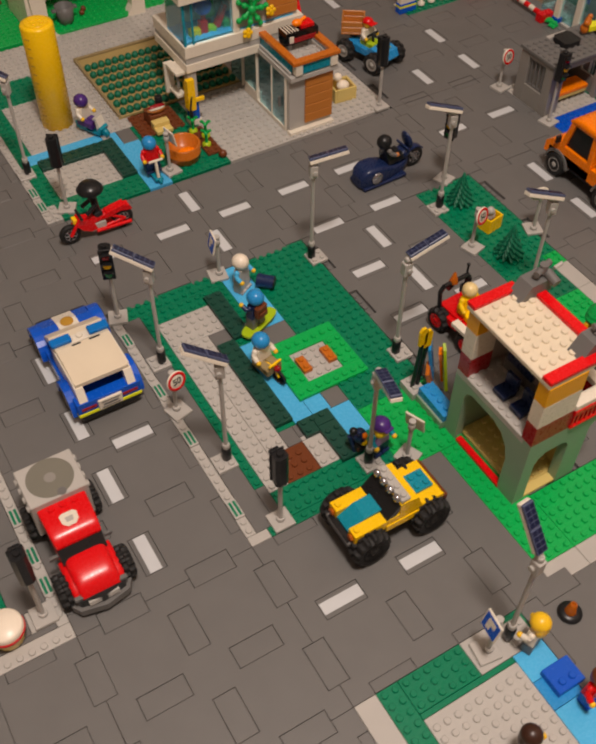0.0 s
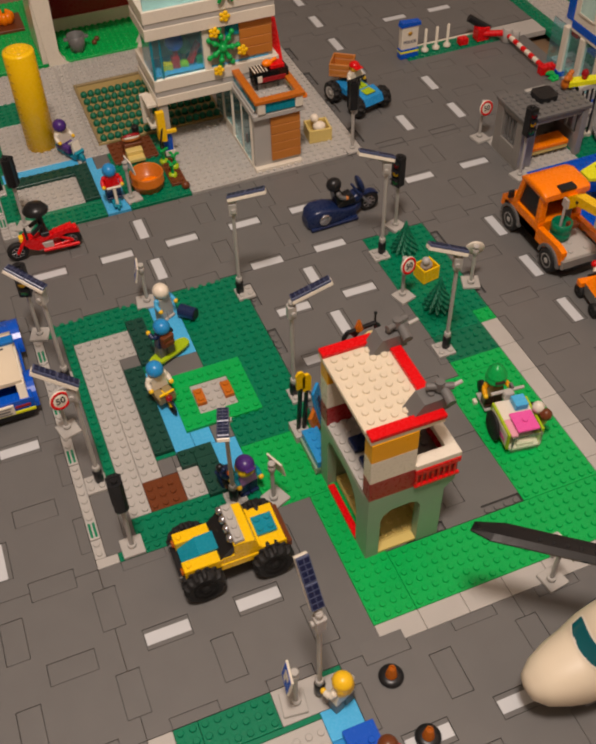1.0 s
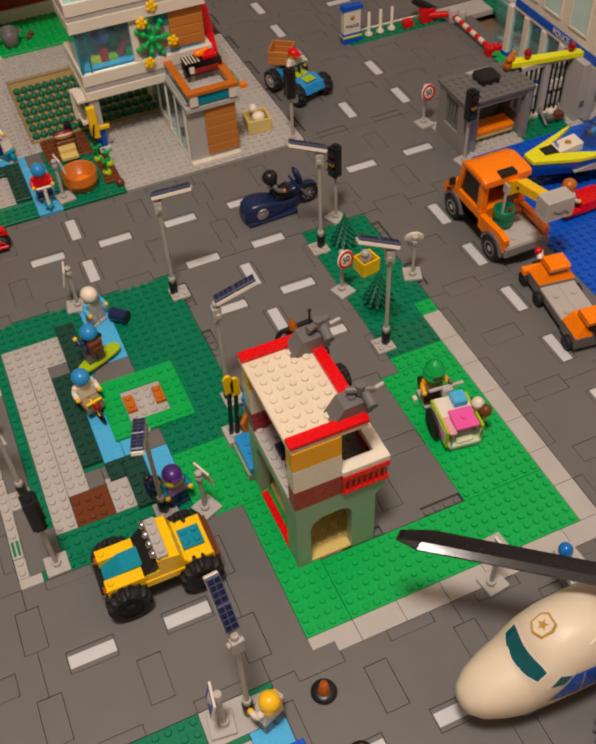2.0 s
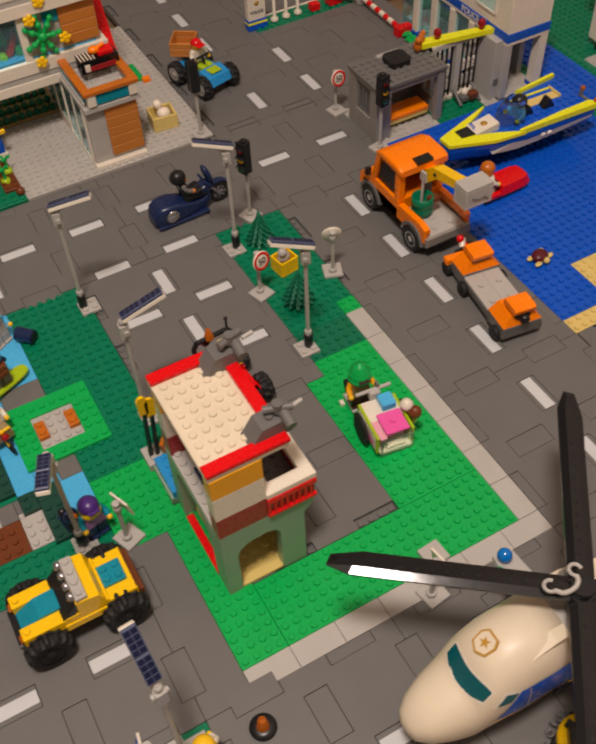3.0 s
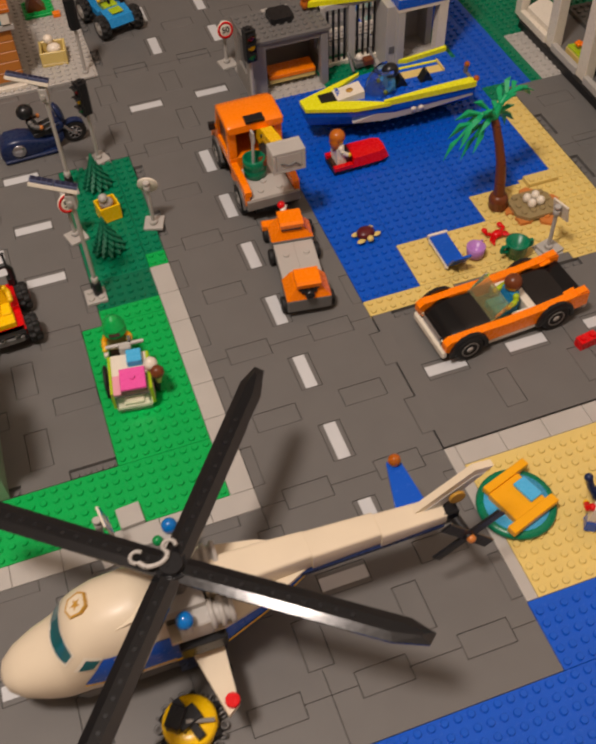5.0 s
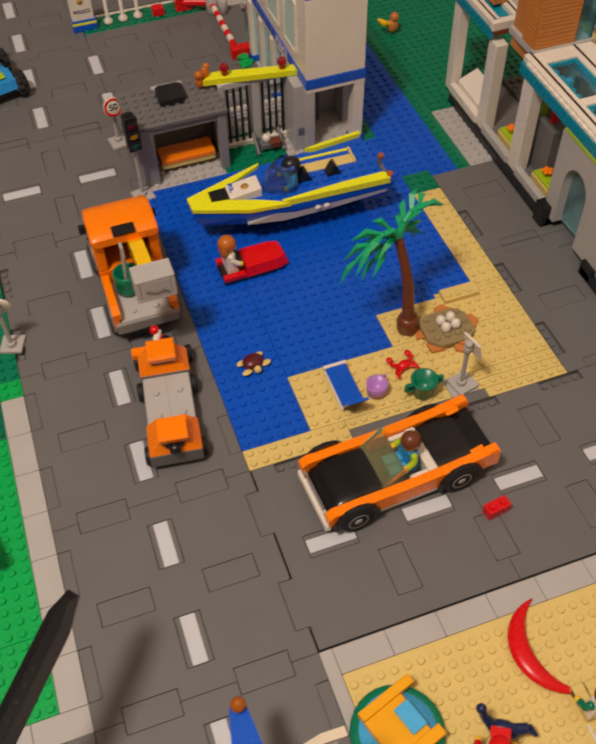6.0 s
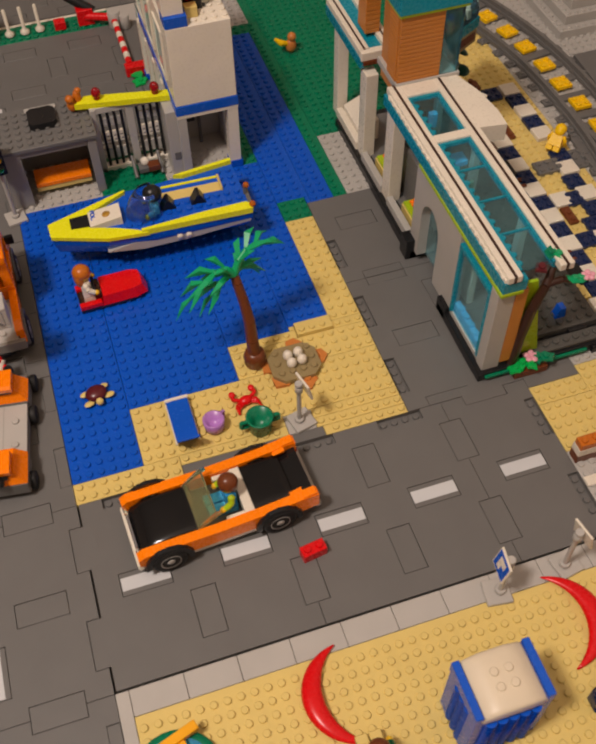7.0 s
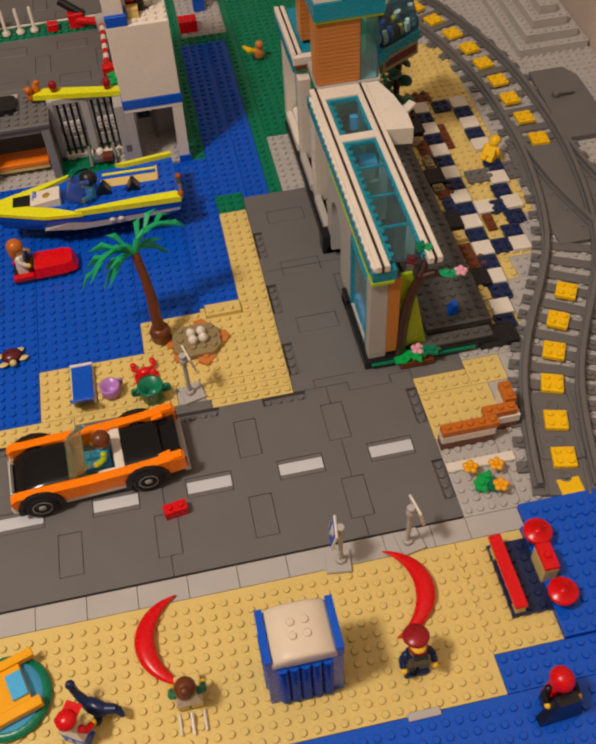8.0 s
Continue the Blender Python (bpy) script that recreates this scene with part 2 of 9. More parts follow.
def mosaic(name, label, rects, z=0.0, thick=0.8, category="ground"):
    """rects: (mat, x0, x1, y0, y1, studded, piece, lift)."""
    root = thing(name, 0, 0, 0, 0, label, category, kind="structure")
    owner = {}
    for k, r in enumerate(rects):
        for i in range(int(round(r[1] / Q)), int(round(r[2] / Q))):
            for j in range(int(round(r[3] / Q)), int(round(r[4] / Q))):
                owner[i, j] = k
    for k, r in enumerate(rects):
        mat, xa, xb, ya, yb, st = r[:6]
        piece = r[6] if len(r) > 6 else ("studded_plate" if st else "tile")
        zz = z + (r[7] if len(r) > 7 else 0.0)
        cells = {c for c, o in owner.items() if o == k}
        if not cells:
            continue
        sh, left = Shape(), set(cells)
        while left:
            i, j = min(left)
            w = 1
            while (i + w, j) in left:
                w += 1
            h = 1
            while all((i + q, j + h) in left for q in range(w)):
                h += 1
            for q in range(w):
                for p in range(h):
                    left.discard((i + q, j + p))
            g = 0.02
            sh.box(i * Q + g, (i + w) * Q - g, j * Q + g, (j + h) * Q - g, zz - thick, zz, mat, 0.03)
        if st:
            x = xa + 0.5
            while x < xb:
                y = ya + 0.5
                while y < yb:
                    if all((int(math.floor((x + dx) / Q)), int(math.floor((y + dy) / Q))) in cells for dx in (-0.3, 0.3) for dy in (-0.3, 0.3)):
                        sh.stud(x, y, zz, mat, n=8)
                    y += 1
                x += 1
        part(piece, sh, root)
    return root
# ---- roads: plates with sunk tiles ----
WHITE_TILES = {(-8, 0), (0, 0), (-20, 12), (-20, 20), (-20, 28), (-20, 36), (-16, 24), (-24, 24), (44, -4), (44, 4), (44, 12), (44, 20), (44, 28), (44, 36),
               (44, -12), (8, -16), (16, -16), (24, -16), (32, -16), (40, -16), (56, 0), (64, 0), (72, 0), (80, 0), (88, 0),
               (-8, 48), (0, 48), (8, 48), (16, 48), (24, 48), (40, 48), (48, 48), (4, 52), (4, 44), (16, 40), (24, 40), (20, 36), (16, 32), (24, 32),
               (20, 28), (16, 24), (24, 24), (44, 60), (52, 60), (52, 68), (44, 68), (44, 76), (44, 84), (44, 92), (44, 100), (56, 88), (64, 88), (-20, 60), (-20, 68), (-20, 76)}
road = thing("road", 0, 0, 0, 0, "dark grey toy road of smooth square plates with white dashes", "road", kind="structure")
tile_long = Shape().box(-1.95, 1.95, -0.95, 0.95, -0.4, 0.0, "road", 0.03).data("road_tile")
tile_half = Shape().box(-1.95, 1.95, -0.47, 0.47, -0.4, 0.0, "road", 0.03).data("road_tile")
dash_sh = Shape().box(-1.95, 1.95, -0.95, 0.95, -0.4, 0.0, "road", 0.03)
dash_sh.box(-1.9, 1.9, -0.56, 0.56, -0.3, 0.012, "dash", 0.02)
tile_white = dash_sh.data("white_dash_tile")
tiles_done = set()


PLATES = (
    (-44, -28, -8, 8, 0, ""), (-28, -12, -8, 8, 0, ""), (-12, 4, -8, 8, 0, ""), (4, 8, -8, 8, 0, ""),
    (-28, -12, -24, -8, 0, ""), (-44, -28, -24, -8, 0, ""), (-28, -12, 8, 24, 0, ""), (-28, -12, 24, 40, 0, ""),
    (4, 20, -24, -8, 0, ""), (20, 36, -24, -8, 0, ""), (36, 52, -24, -8, 0, ""), (4, 36, -28, -24, 0, ""), (36, 52, -28, -24, 0, ""),
    (36, 52, -8, 8, 0, ""), (36, 52, 8, 24, 0, ""), (36, 52, 24, 40, 0, "w"), (52.12, 68, -7.86, 8, 0, "n"), (68, 84, -7.86, 8, 0, "n"), (84, 92, -7.86, 8, 0, "e"),
    (81, 92, 8, 24, 0, "w", -3), (81, 92, 24, 36, 0, "w", -3), (12, 28, 16, 40, 0, "w"), (12, 26, 0, 16, 0, "es"),
    (-44, -28, 40.05, 56.5, 0.5, ""), (-28, -12, 40.05, 56.5, 0.5, ""), (-12, 4, 40.05, 56.5, 0.5, "s"), (4, 20, 40.05, 56.5, 0.5, "s"),
    (20, 36, 40.05, 56.5, 0.5, ""), (36, 52, 40.05, 56.5, 0.5, ""), (36, 52, 56.5, 72.5, 0.7, "w"), (36, 52, 72.5, 88.5, 0.7, "w"), (36, 52, 88.5, 120, 0.7, "w"),
    (-28, -12, 56.5, 72.5, 0.5, ""), (-28, -12, 72.5, 100, 0.5, ""), (52, 72, 53, 75.5, 0.7, ""), (52, 76, 79.7, 104, 0.7, ""), (-28, -12, 100, 120, 0.5, ""),
)


def plate_there(x, y, dy):
    return any(r[0] - 0.1 < x < r[1] + 0.1 and r[2] - 0.15 < y < r[3] + 0.15 and r[4] == dy for r in PLATES)


def road_plate(x0, x1, y0, y1, dy=0.0, open_edges="", dx=0.0):
    """One plate with its slots; a slot cut by an open edge shows its row of studs."""
    holes, sh = [], Shape()
    for i in range(int((x0 - dx) // 4) - 1, int((x1 - dx) // 4) + 3):
        for j in range(int((y0 - dy) // 4) - 1, int((y1 - dy) // 4) + 3):
            if (i + j) % 2:
                continue
            cx, cy, lx = 4 * i + dx, 4 * j + dy, i % 2 == 0
            hx, hy = (2, 1) if lx else (1, 2)
            a, b, c, d = max(cx - hx, x0), min(cx + hx, x1), max(cy - hy, y0), min(cy + hy, y1)
            if b - a < 0.9 or d - c < 0.9:
                continue
            full = (b - a) * (d - c) > 7.5
            edge = "w" if cx - hx < x0 else "e" if cx + hx > x1 else "s" if cy - hy < y0 else "n" if cy + hy > y1 else ""
            if edge and not full and not dx and plate_there(2 * cx - (a + b) / 2, 2 * cy - (c + d) / 2, dy) and max(b - a, d - c) > 3.5:
                holes.append((a, b, c, d))
                if (cx, 4 * j) not in tiles_done:
                    tiles_done.add((cx, 4 * j))
                    white = (cx, 4 * j) in WHITE_TILES
                    part("white_dash_tile" if white else "road_tile", tile_white if white else tile_long, road, at=(cx, cy, 0.004), rz=0 if lx else 90)
                continue
            if edge and edge in open_edges and not full and 3.5 < (b - a) * (d - c) < 6.2:
                holes.append((a, b, c, d))
                for k in range(int(max(b - a, d - c) + 0.5)):
                    q, r = (a + 0.5 + k, c + 0.5) if b - a > d - c else (a + 0.5, c + 0.5 + k)
                    sh.stud(q, r, -0.42, "road", n=8)
                continue
            if not full and (cx, 4 * j) in WHITE_TILES:
                continue
            if not full and ((b - a) * (d - c) < 3.5 or max(b - a, d - c) < 3.5):
                continue
            holes.append((a, b, c, d))
            rz = 0 if lx else 90
            if full:
                tiles_done.add((cx, 4 * j))
                white = (cx, 4 * j) in WHITE_TILES
                part("white_dash_tile" if white else "road_tile", tile_white if white else tile_long, road, at=(cx, cy, 0), rz=rz)
            else:
                part("road_tile", tile_half, road, at=((a + b) / 2, (c + d) / 2, 0), rz=rz)
    g = 0.028
    xs = sorted({x0 + g, x1 - g, *[q for h in holes for q in h[:2] if x0 < q < x1]})
    ys = sorted({y0 + g, y1 - g, *[q for h in holes for q in h[2:] if y0 < q < y1]})
    for p, q in zip(xs, xs[1:]):
        for r, t in zip(ys, ys[1:]):
            mx, my = (p + q) / 2, (r + t) / 2
            z = -0.42 if any(h[0] < mx < h[1] and h[2] < my < h[3] for h in holes) else 0.0
            sh.add([(p, r, z), (q, r, z), (q, t, z), (p, t, z)], [(0, 1, 2, 3)], "road")
    for a, b, c, d in holes:
        a, b, c, d = max(a, x0 + 2 * g), min(b, x1 - 2 * g), max(c, y0 + 2 * g), min(d, y1 - 2 * g)
        v = [(a, c), (b, c), (b, d), (a, d)]
        for k in range(4):
            (p, r), (q, t) = v[k], v[(k + 1) % 4]
            sh.add([(p, r, -0.42), (q, t, -0.42), (q, t, 0), (p, r, 0)], [(3, 2, 1, 0)], "road")
    v = [(x0 + g, y0 + g), (x1 - g, y0 + g), (x1 - g, y1 - g), (x0 + g, y1 - g)]
    for k in range(4):
        (p, r), (q, t) = v[k], v[(k + 1) % 4]
        sh.add([(p, r, -0.8), (q, t, -0.8), (q, t, 0), (p, r, 0)], [(0, 1, 2, 3)], "road")
    part("road_plate", sh, road)


for r in PLATES:
    road_plate(*r)

dash_over = Shape().box(-1.95, 1.95, -0.58, 0.58, 0.0, 0.03, "dash", 0.01).data("white_dash")
for x, y in sorted(WHITE_TILES - tiles_done):
    dy = 0.5 if 40 < y < 57 or (x < 0 and y > 57) else 0.7 if y > 57 else 0.0
    part("white_dash", dash_over, road, at=(x, y + dy, 0.004), rz=0 if (x // 4) % 2 == 0 else 90)

# ---- blocks between the roads ----
mosaic("park_ground", "green and grey studded park block with azure path", [
    ("dgreen", -11, 12, 8, 40, True), ("lgray", -12, -11, 8, 39, True, "kerb_strip"), ("lgray", -12, -10, 8, 9, False, "kerb_strip"),
    ("dgray", -11, -9, 9, 38, False), ("dgreen", -9, -8, 13, 30, True), ("dgray", -9, -8, 9, 13, False),
    ("lgray", -8, -4, 12, 36, True), ("lgray", -8, -1, 32, 36, True),
    ("vdgreen", -4, -2, 18, 30, True, "dark_plate", 0.4), ("dgray", -4, -2, 30, 32, False), ("vdgreen", -2, 0, 30, 37, True, "dark_plate", 0.4), ("dgray", 0, 4, 27.5, 30, False),
    ("azure", -2, 0, 17.5, 29, False), ("azure", 0, 2, 17.5, 20, False), ("azure", 1, 4, 30, 40, False),
    ("dgray", -4, -2, 15.5, 17.5, False), ("brown", -6, -2.5, 12, 15.5, True), ("lgray", -2.5, -0.5, 12, 16, True),
    ("vdgreen", -2, 2, 15.5, 17.5, True, "dark_plate", 0.4), ("vdgreen", -0.5, 1.5, 11.5, 16, True, "dark_plate", 0.4), ("azure", 1.5, 4, 13.5, 17.5, False), ("dgray", 2, 4, 17.5, 20, False),
    ("bgreen", 4, 12, 8, 16, True),
])
square = thing("garden_square", 0.2, -0.4, 0, 0, "raised bright green square frame with grey centre", "garden bed")
part("frame", Shape().box(-0.5, 7.5, 20, 21.6, 0.0, 0.4, "bgreen").box(-0.5, 7.5, 25.6, 27.6, 0.0, 0.4, "bgreen").box(-0.5, 1.5, 21.6, 25.6, 0, 0.4, "bgreen").box(5.5, 7.5, 21.6, 25.6, 0, 0.4, "bgreen")
     .studs(-0.5, 7.5, 20.1, 21.1, 0.4, "bgreen").studs(-0.5, 7.5, 26.0, 27.0, 0.4, "bgreen").studs(-0.5, 1.5, 21.6, 25.6, 0.4, "bgreen").studs(5.5, 7.5, 21.6, 25.6, 0.4, "bgreen"), square)
part("centre", Shape().brick(1.5, 5.5, 21.6, 25.6, 0.0, 0.26, "lgray"), square)
for px_ in (1.55, 4.45):
    part("orange_brick", Shape().brick(px_, px_ + 1, 22.6, 24.6, 0.26, 0.75, "dorange"), square)

mosaic("lot_ground", "bright green studded lot with light grey kerb", [
    ("bgreen", 8, 12, -6, 8, True), ("bgreen", 12, 34, -6, 0, True), ("bgreen", 26, 34, 0, 16, True), ("dgreen", 28, 36, 22, 40, True),
    ("gdark", 28, 36, 18, 22, True, "dark_clear_plate"), ("bgreen", 28, 34, 16, 18, True), ("bgreen", 34, 36, 22, 24, True, "studded_plate"),
    *[("lgray", x, x + 4, -8, -6, False, "kerb_tile") for x in range(8, 36, 4)], *[("lgray", 34, 36, y, y + 4, False, "kerb_tile") for y in range(-6, 22, 4)],
])
solo("grey_tile", Shape().box(-0.98, 0.98, -0.95, 0.95, 0.02, 0.5, "lgray"), 25.9, -5.2, 0.0, 4, "loose light grey tile on green plate", "tile")
mosaic("west_block_ground", "grey and green studded block behind light kerb", [
    ("dgray", -44, -28, 8, 40, False), ("lgray", -29, -28, 8, 40, True, "kerb_strip"), ("lgray", -44, -28, 8, 9.5, True, "kerb_strip"),
    ("lgray", -31, -29, 10, 12, False), ("dgreen", -44, -32, 12, 16, True), ("lgray", -44, -31, 19, 40, True),
])
mosaic("south_block_ground", "green and grey studded block with azure tiles", [
    ("dgreen", -12, 4, -30, -8, True), ("lgray", -12, -10, -16, -8, False, "kerb_tile"), ("lgray", -8, 1, -30, -11.5, True), ("lgray", -2, 2, -11, -8, False),
    ("azure", 1, 4, -20, -11, False), ("mazure", 1, 4, -16, -13.5, False),
])
mosaic("house_ground", "studded grey green and tan house lots", [
    ("lgray", -11, 5, 57, 96, True), ("lgray", -12, -11, 57, 82, True, "kerb_strip"), ("dgreen", -10, 3, 57, 60.5, True), ("dgreen", -11, -9, 60, 82, True),
    ("lgray", -9, 3, 68, 82, True), ("vdgreen", -9, -1, 66.5, 68.5, True, "dark_plate", 0.4), ("vdgreen", -1, 1.5, 60.5, 68.5, True, "dark_plate", 0.4), ("lgray", -9, -1, 60.5, 66.5, True),
    ("azure", -10, 0, 68.5, 70.5, False), ("azure", 1, 4, 57, 70, False), ("lgray", 4, 10, 74, 90, True), ("dgreen", 4, 12, 57, 72, True), ("dgray", 2, 4, 67, 70, False), ("lgray", 3, 5, 70, 90, True), ("lgray", 12, 36, 57, 88, True),
    ("lgray", 2, 24, 88, 97, True), ("bgreen", -12, 26, 97, 120, True), ("dgreen", -11, -3, 82, 88, True),
])
mosaic("harbour_ground", "blue studded water with yellow sand beach", [
    ("blue", 52, 78, 8, 44, True), ("blue", 78, 84, 36, 68, True), ("blue", 78, 81, 34, 36, True), ("tan", 52, 81, 8, 10, True), ("tan", 58, 81, 10, 16, True), ("tan", 68, 81, 16, 20, True),
    ("tan", 74, 81, 20, 20.5, True), ("tan", 74.5, 78, 19, 20.5, True, "raised_plate", 0.4), ("tan", 78, 81, 20, 34, True), ("dgreen", 78, 81, 34, 37, True), ("dgray", 61, 73.5, 8, 9, False), ("lgray", 70.5, 73, 9, 11, False),
    ("blue", 81.5, 84, 36, 68, True), ("dgreen", 84, 85.5, 36, 72, True), ("lgray", 85.5, 91, 36, 46, True), ("dgreen", 85.5, 103, 46, 120, True), ("dgreen", 76, 85.5, 68, 100, True), ("lgray", 78.5, 84.5, 70, 100, True),
    ("lgray", 52, 76, 44, 53, True), ("dgreen", 61, 68, 44, 50, True), ("lgray", 72, 76, 53, 68, True), ("dgreen", 76, 78, 44, 68, True), ("dgreen", 52, 68, 75.5, 79, True), ("white", 52, 68, 79, 79.7, False, "kerb_tile"), ("lgray", 68, 76, 75.5, 79.7, False),
])
mosaic("beach_ground", "yellow studded beach beside blue studded sea", [
    ("tan", 53, 96, -22.5, -9.5, True), *[("lgray", x, x + 4, -10, -8, False, "kerb_tile") for x in range(53, 89, 4)], ("lgray", 89, 93, -10, -8, False, "kerb_tile"),
    ("lgray", 52, 53, -23, -8, False, "kerb_tile"), ("blue", 33, 112, -40, -28, True), ("blue", 52, 112, -28, -22.5, True), ("blue", 90.5, 112, -22.5, -19.5, True), ("blue", 96, 112, -19.5, -8, True, "raised_plate", 0.45),
    ("lgray", 92, 97, -8, 0, True), ("lgray", 92, 96.5, -10, -8, False, "kerb_tile"),
])
mosaic("railway_ground", "light grey studded plates under the railway", [
    ("lgray", 97, 132, -8, 46, True), ("lgray", 103, 132, 46, 120, True), ("tan", 92, 98.5, 0, 7, True), ("tan", 97, 100.5, 5, 8, True), ("dgray", 92, 97, 7, 9.5, False),
    ("dgray", 92, 101, 9.5, 46, True), ("tan", 101, 111, 26, 60, True), ("tan", 101, 108.5, 20, 26, True), ("tan", 101, 106, 17, 20, True), ("tan", 101, 104, 11, 17, True), ("dgray", 109, 113, 31.5, 34.5, True, "studded_plate", 0.2),
])
# ---- kinds of small things ----
def axis_at(c, axis):
    turn = {"x": pose(0, 0, 0, 0, 90, 0), "y": pose(0, 0, 0, 90, 0, 0), "z": Matrix.Identity(4)}[axis]
    return Matrix.Translation(c) @ turn


def wheel(parent, c, r, w, axis="y", rim="lgray", lugs=0, spokes=0):
    at = axis_at((0, 0, 0), axis)
    s = Shape()
    h = w / 2
    prof = [(0.56, -0.86), (0.8, -1.0), (0.93, -0.85), (1.0, -0.5), (1.0, -0.05), (1.0, 0.05), (1.0, 0.5), (0.93, 0.85), (0.8, 1.0), (0.56, 0.86)]
    if not lugs:
        s.lathe([(r * q, h * z) for q, z in prof], "rubber", 24, at)
    else:
        n, v = lugs * 4, []
        for q, z in prof:
            for i in range(n):
                low = q > 0.9 and (i + (2 if z > 0 else 0)) % 4 < 2
                k = r * q * (0.9 if low else 1.015)
                v.append((k * math.cos(2 * math.pi * i / n), k * math.sin(2 * math.pi * i / n), h * z))
        s.add(v, [[j * n + i, j * n + (i + 1) % n, (j + 1) * n + (i + 1) % n, (j + 1) * n + i] for j in range(len(prof) - 1) for i in range(n)], "rubber", False, at)
    ob = part("wheel", s, parent, at=c)
    q = Shape().lathe([(r * 0.10, -h * 0.95), (r * 0.22, -h * 0.9), (r * 0.24, -h * 0.7), (r * 0.46, -h * 0.74), (r * 0.58, -h * 0.98), (r * 0.58, h * 0.98), (r * 0.46, h * 0.74), (r * 0.24, h * 0.7), (r * 0.22, h * 0.9), (r * 0.10, h * 0.95)], rim, 18, at)
    for k in range(spokes):
        for sd in (-1, 1):
            q.box(r * 0.15, r * 0.52, -r * 0.06, r * 0.06, sd * h * 0.86 - 0.05, sd * h * 0.86 + 0.05, rim, 0.02, at @ pose(0, 0, 0, 0, 0, 360 / spokes * k))
    part("rim", q, ob)
    if not spokes and rim == "lgray":
        for sd in (-1, 1):
            part("hub", Shape().lathe([(r * 0.08, sd * h * 0.76), (r * 0.44, sd * h * 0.76), (r * 0.42, sd * h * 0.8), (r * 0.2, sd * h * 0.82), (r * 0.08, sd * h * 0.9)], "mgray", 18, at), ob)
    return ob


def figure(name, x, y, z, rz, torso, legs, hair, label, kind="hair", sit=False, arms=None, skin="skin", lean=0.0, hand_up=0.0, extra=None):
    """A toy figure: one plain mesh, with no face."""
    s, arms = Shape(), arms or torso
    L = pose(0, 0, 0, lean, 0, 0)
    if sit:
        h = 0.85
        for sx in (-0.5, 0.5):
            s.box(sx - 0.45, sx + 0.45, -1.7, 0.45, 0.1, 0.8, legs, 0.08, L)
            s.box(sx - 0.45, sx + 0.45, -1.9, -1.2, 0.0, 0.85, legs, 0.08, L)
    else:
        h = 1.5
        for sx in (-0.5, 0.5):
            s.box(sx - 0.46, sx + 0.46, -0.48, 0.48, 0.0, 1.25, legs, 0.08, L)
            s.box(sx - 0.46, sx + 0.46, -0.7, 0.4, 0.0, 0.3, legs, 0.06, L)
        s.box(-0.95, 0.95, -0.45, 0.45, 1.15, 1.52, legs, 0.06, L)
    s.prism([(-0.96, -0.46), (0.96, -0.46), (0.96, 0.46), (-0.96, 0.46)], h, h + 1.6, torso, at=L, taper=[(-0.7, -0.42), (0.7, -0.42), (0.7, 0.42), (-0.7, 0.42)])
    for sx in (-1, 1):
        up = hand_up if sx > 0 else 0.0
        s.tube([(sx * 0.78, 0, h + 1.42), (sx * 1.12, -0.1, h + 1.0 + up * 0.3), (sx * 1.15, -0.62, h + 0.62 + up)], 0.27, arms, 8, L)
        s.ball(sx * 0.86, 0, h + 1.36, 0.32, arms, n=8, at=L)
        s.ball(sx * 1.15, -0.82, h + 0.55 + up * 1.15, 0.27, skin, n=8, at=L)
    s.cyl(0, 0, h + 1.6, h + 1.75, 0.36, skin, n=12, at=L)
    s.lathe([(0.45, h + 1.7), (0.62, h + 1.82), (0.63, h + 2.55), (0.5, h + 2.75), (0.3, h + 2.8)], skin, 14, L)
    t = h + 2.3
    if kind == "hair":
        s.ball(0, 0.06, t + 0.1, 0.8, hair, 0.82, 0.78, 14, L, -15, 90)
        s.ball(0, 0.28, t - 0.15, 0.74, hair, 0.55, 0.75, 12, L)
    elif kind == "long":
        s.ball(0, 0.06, t + 0.12, 0.84, hair, 0.86, 0.78, 14, L, -15, 90)
        s.ball(0, 0.4, t - 0.45, 0.85, hair, 0.5, 1.05, 12, L)
    elif kind == "bun":
        s.ball(0, 0.06, t + 0.1, 0.82, hair, 0.84, 0.78, 14, L, -15, 90)
        s.ball(0, 0.25, t - 0.1, 0.76, hair, 0.6, 0.75, 12, L)
        s.ball(0, 0.55, t + 0.75, 0.42, hair, n=10, at=L)
    elif kind == "helmet":
        s.ball(0, 0.05, t + 0.05, 0.88, hair, 0.95, 0.85, 16, L, -35, 90)
    elif kind == "cap":
        s.ball(0, 0.02, t + 0.12, 0.76, hair, 0.78, 0.62, 14, L, 0, 90)
        s.box(-0.62, 0.62, -1.25, -0.3, t + 0.06, t + 0.16, hair, 0.04, L)
    elif kind == "officer":
        s.cyl(0, 0.0, t + 0.0, t + 0.3, 0.68, hair, n=16, at=L)
        s.lathe([(0.68, t + 0.28), (0.98, t + 0.62), (0.9, t + 0.78), (0.0, t + 0.82)], hair, 18, L @ pose(0, 0, 0, -8))
        s.box(-0.5, 0.5, -1.0, -0.4, t + 0.0, t + 0.08, "black", 0.03, L)
    if extra:
        extra(s, t)
    return solo(name, s, x, y, z, rz, label, "toy figure")


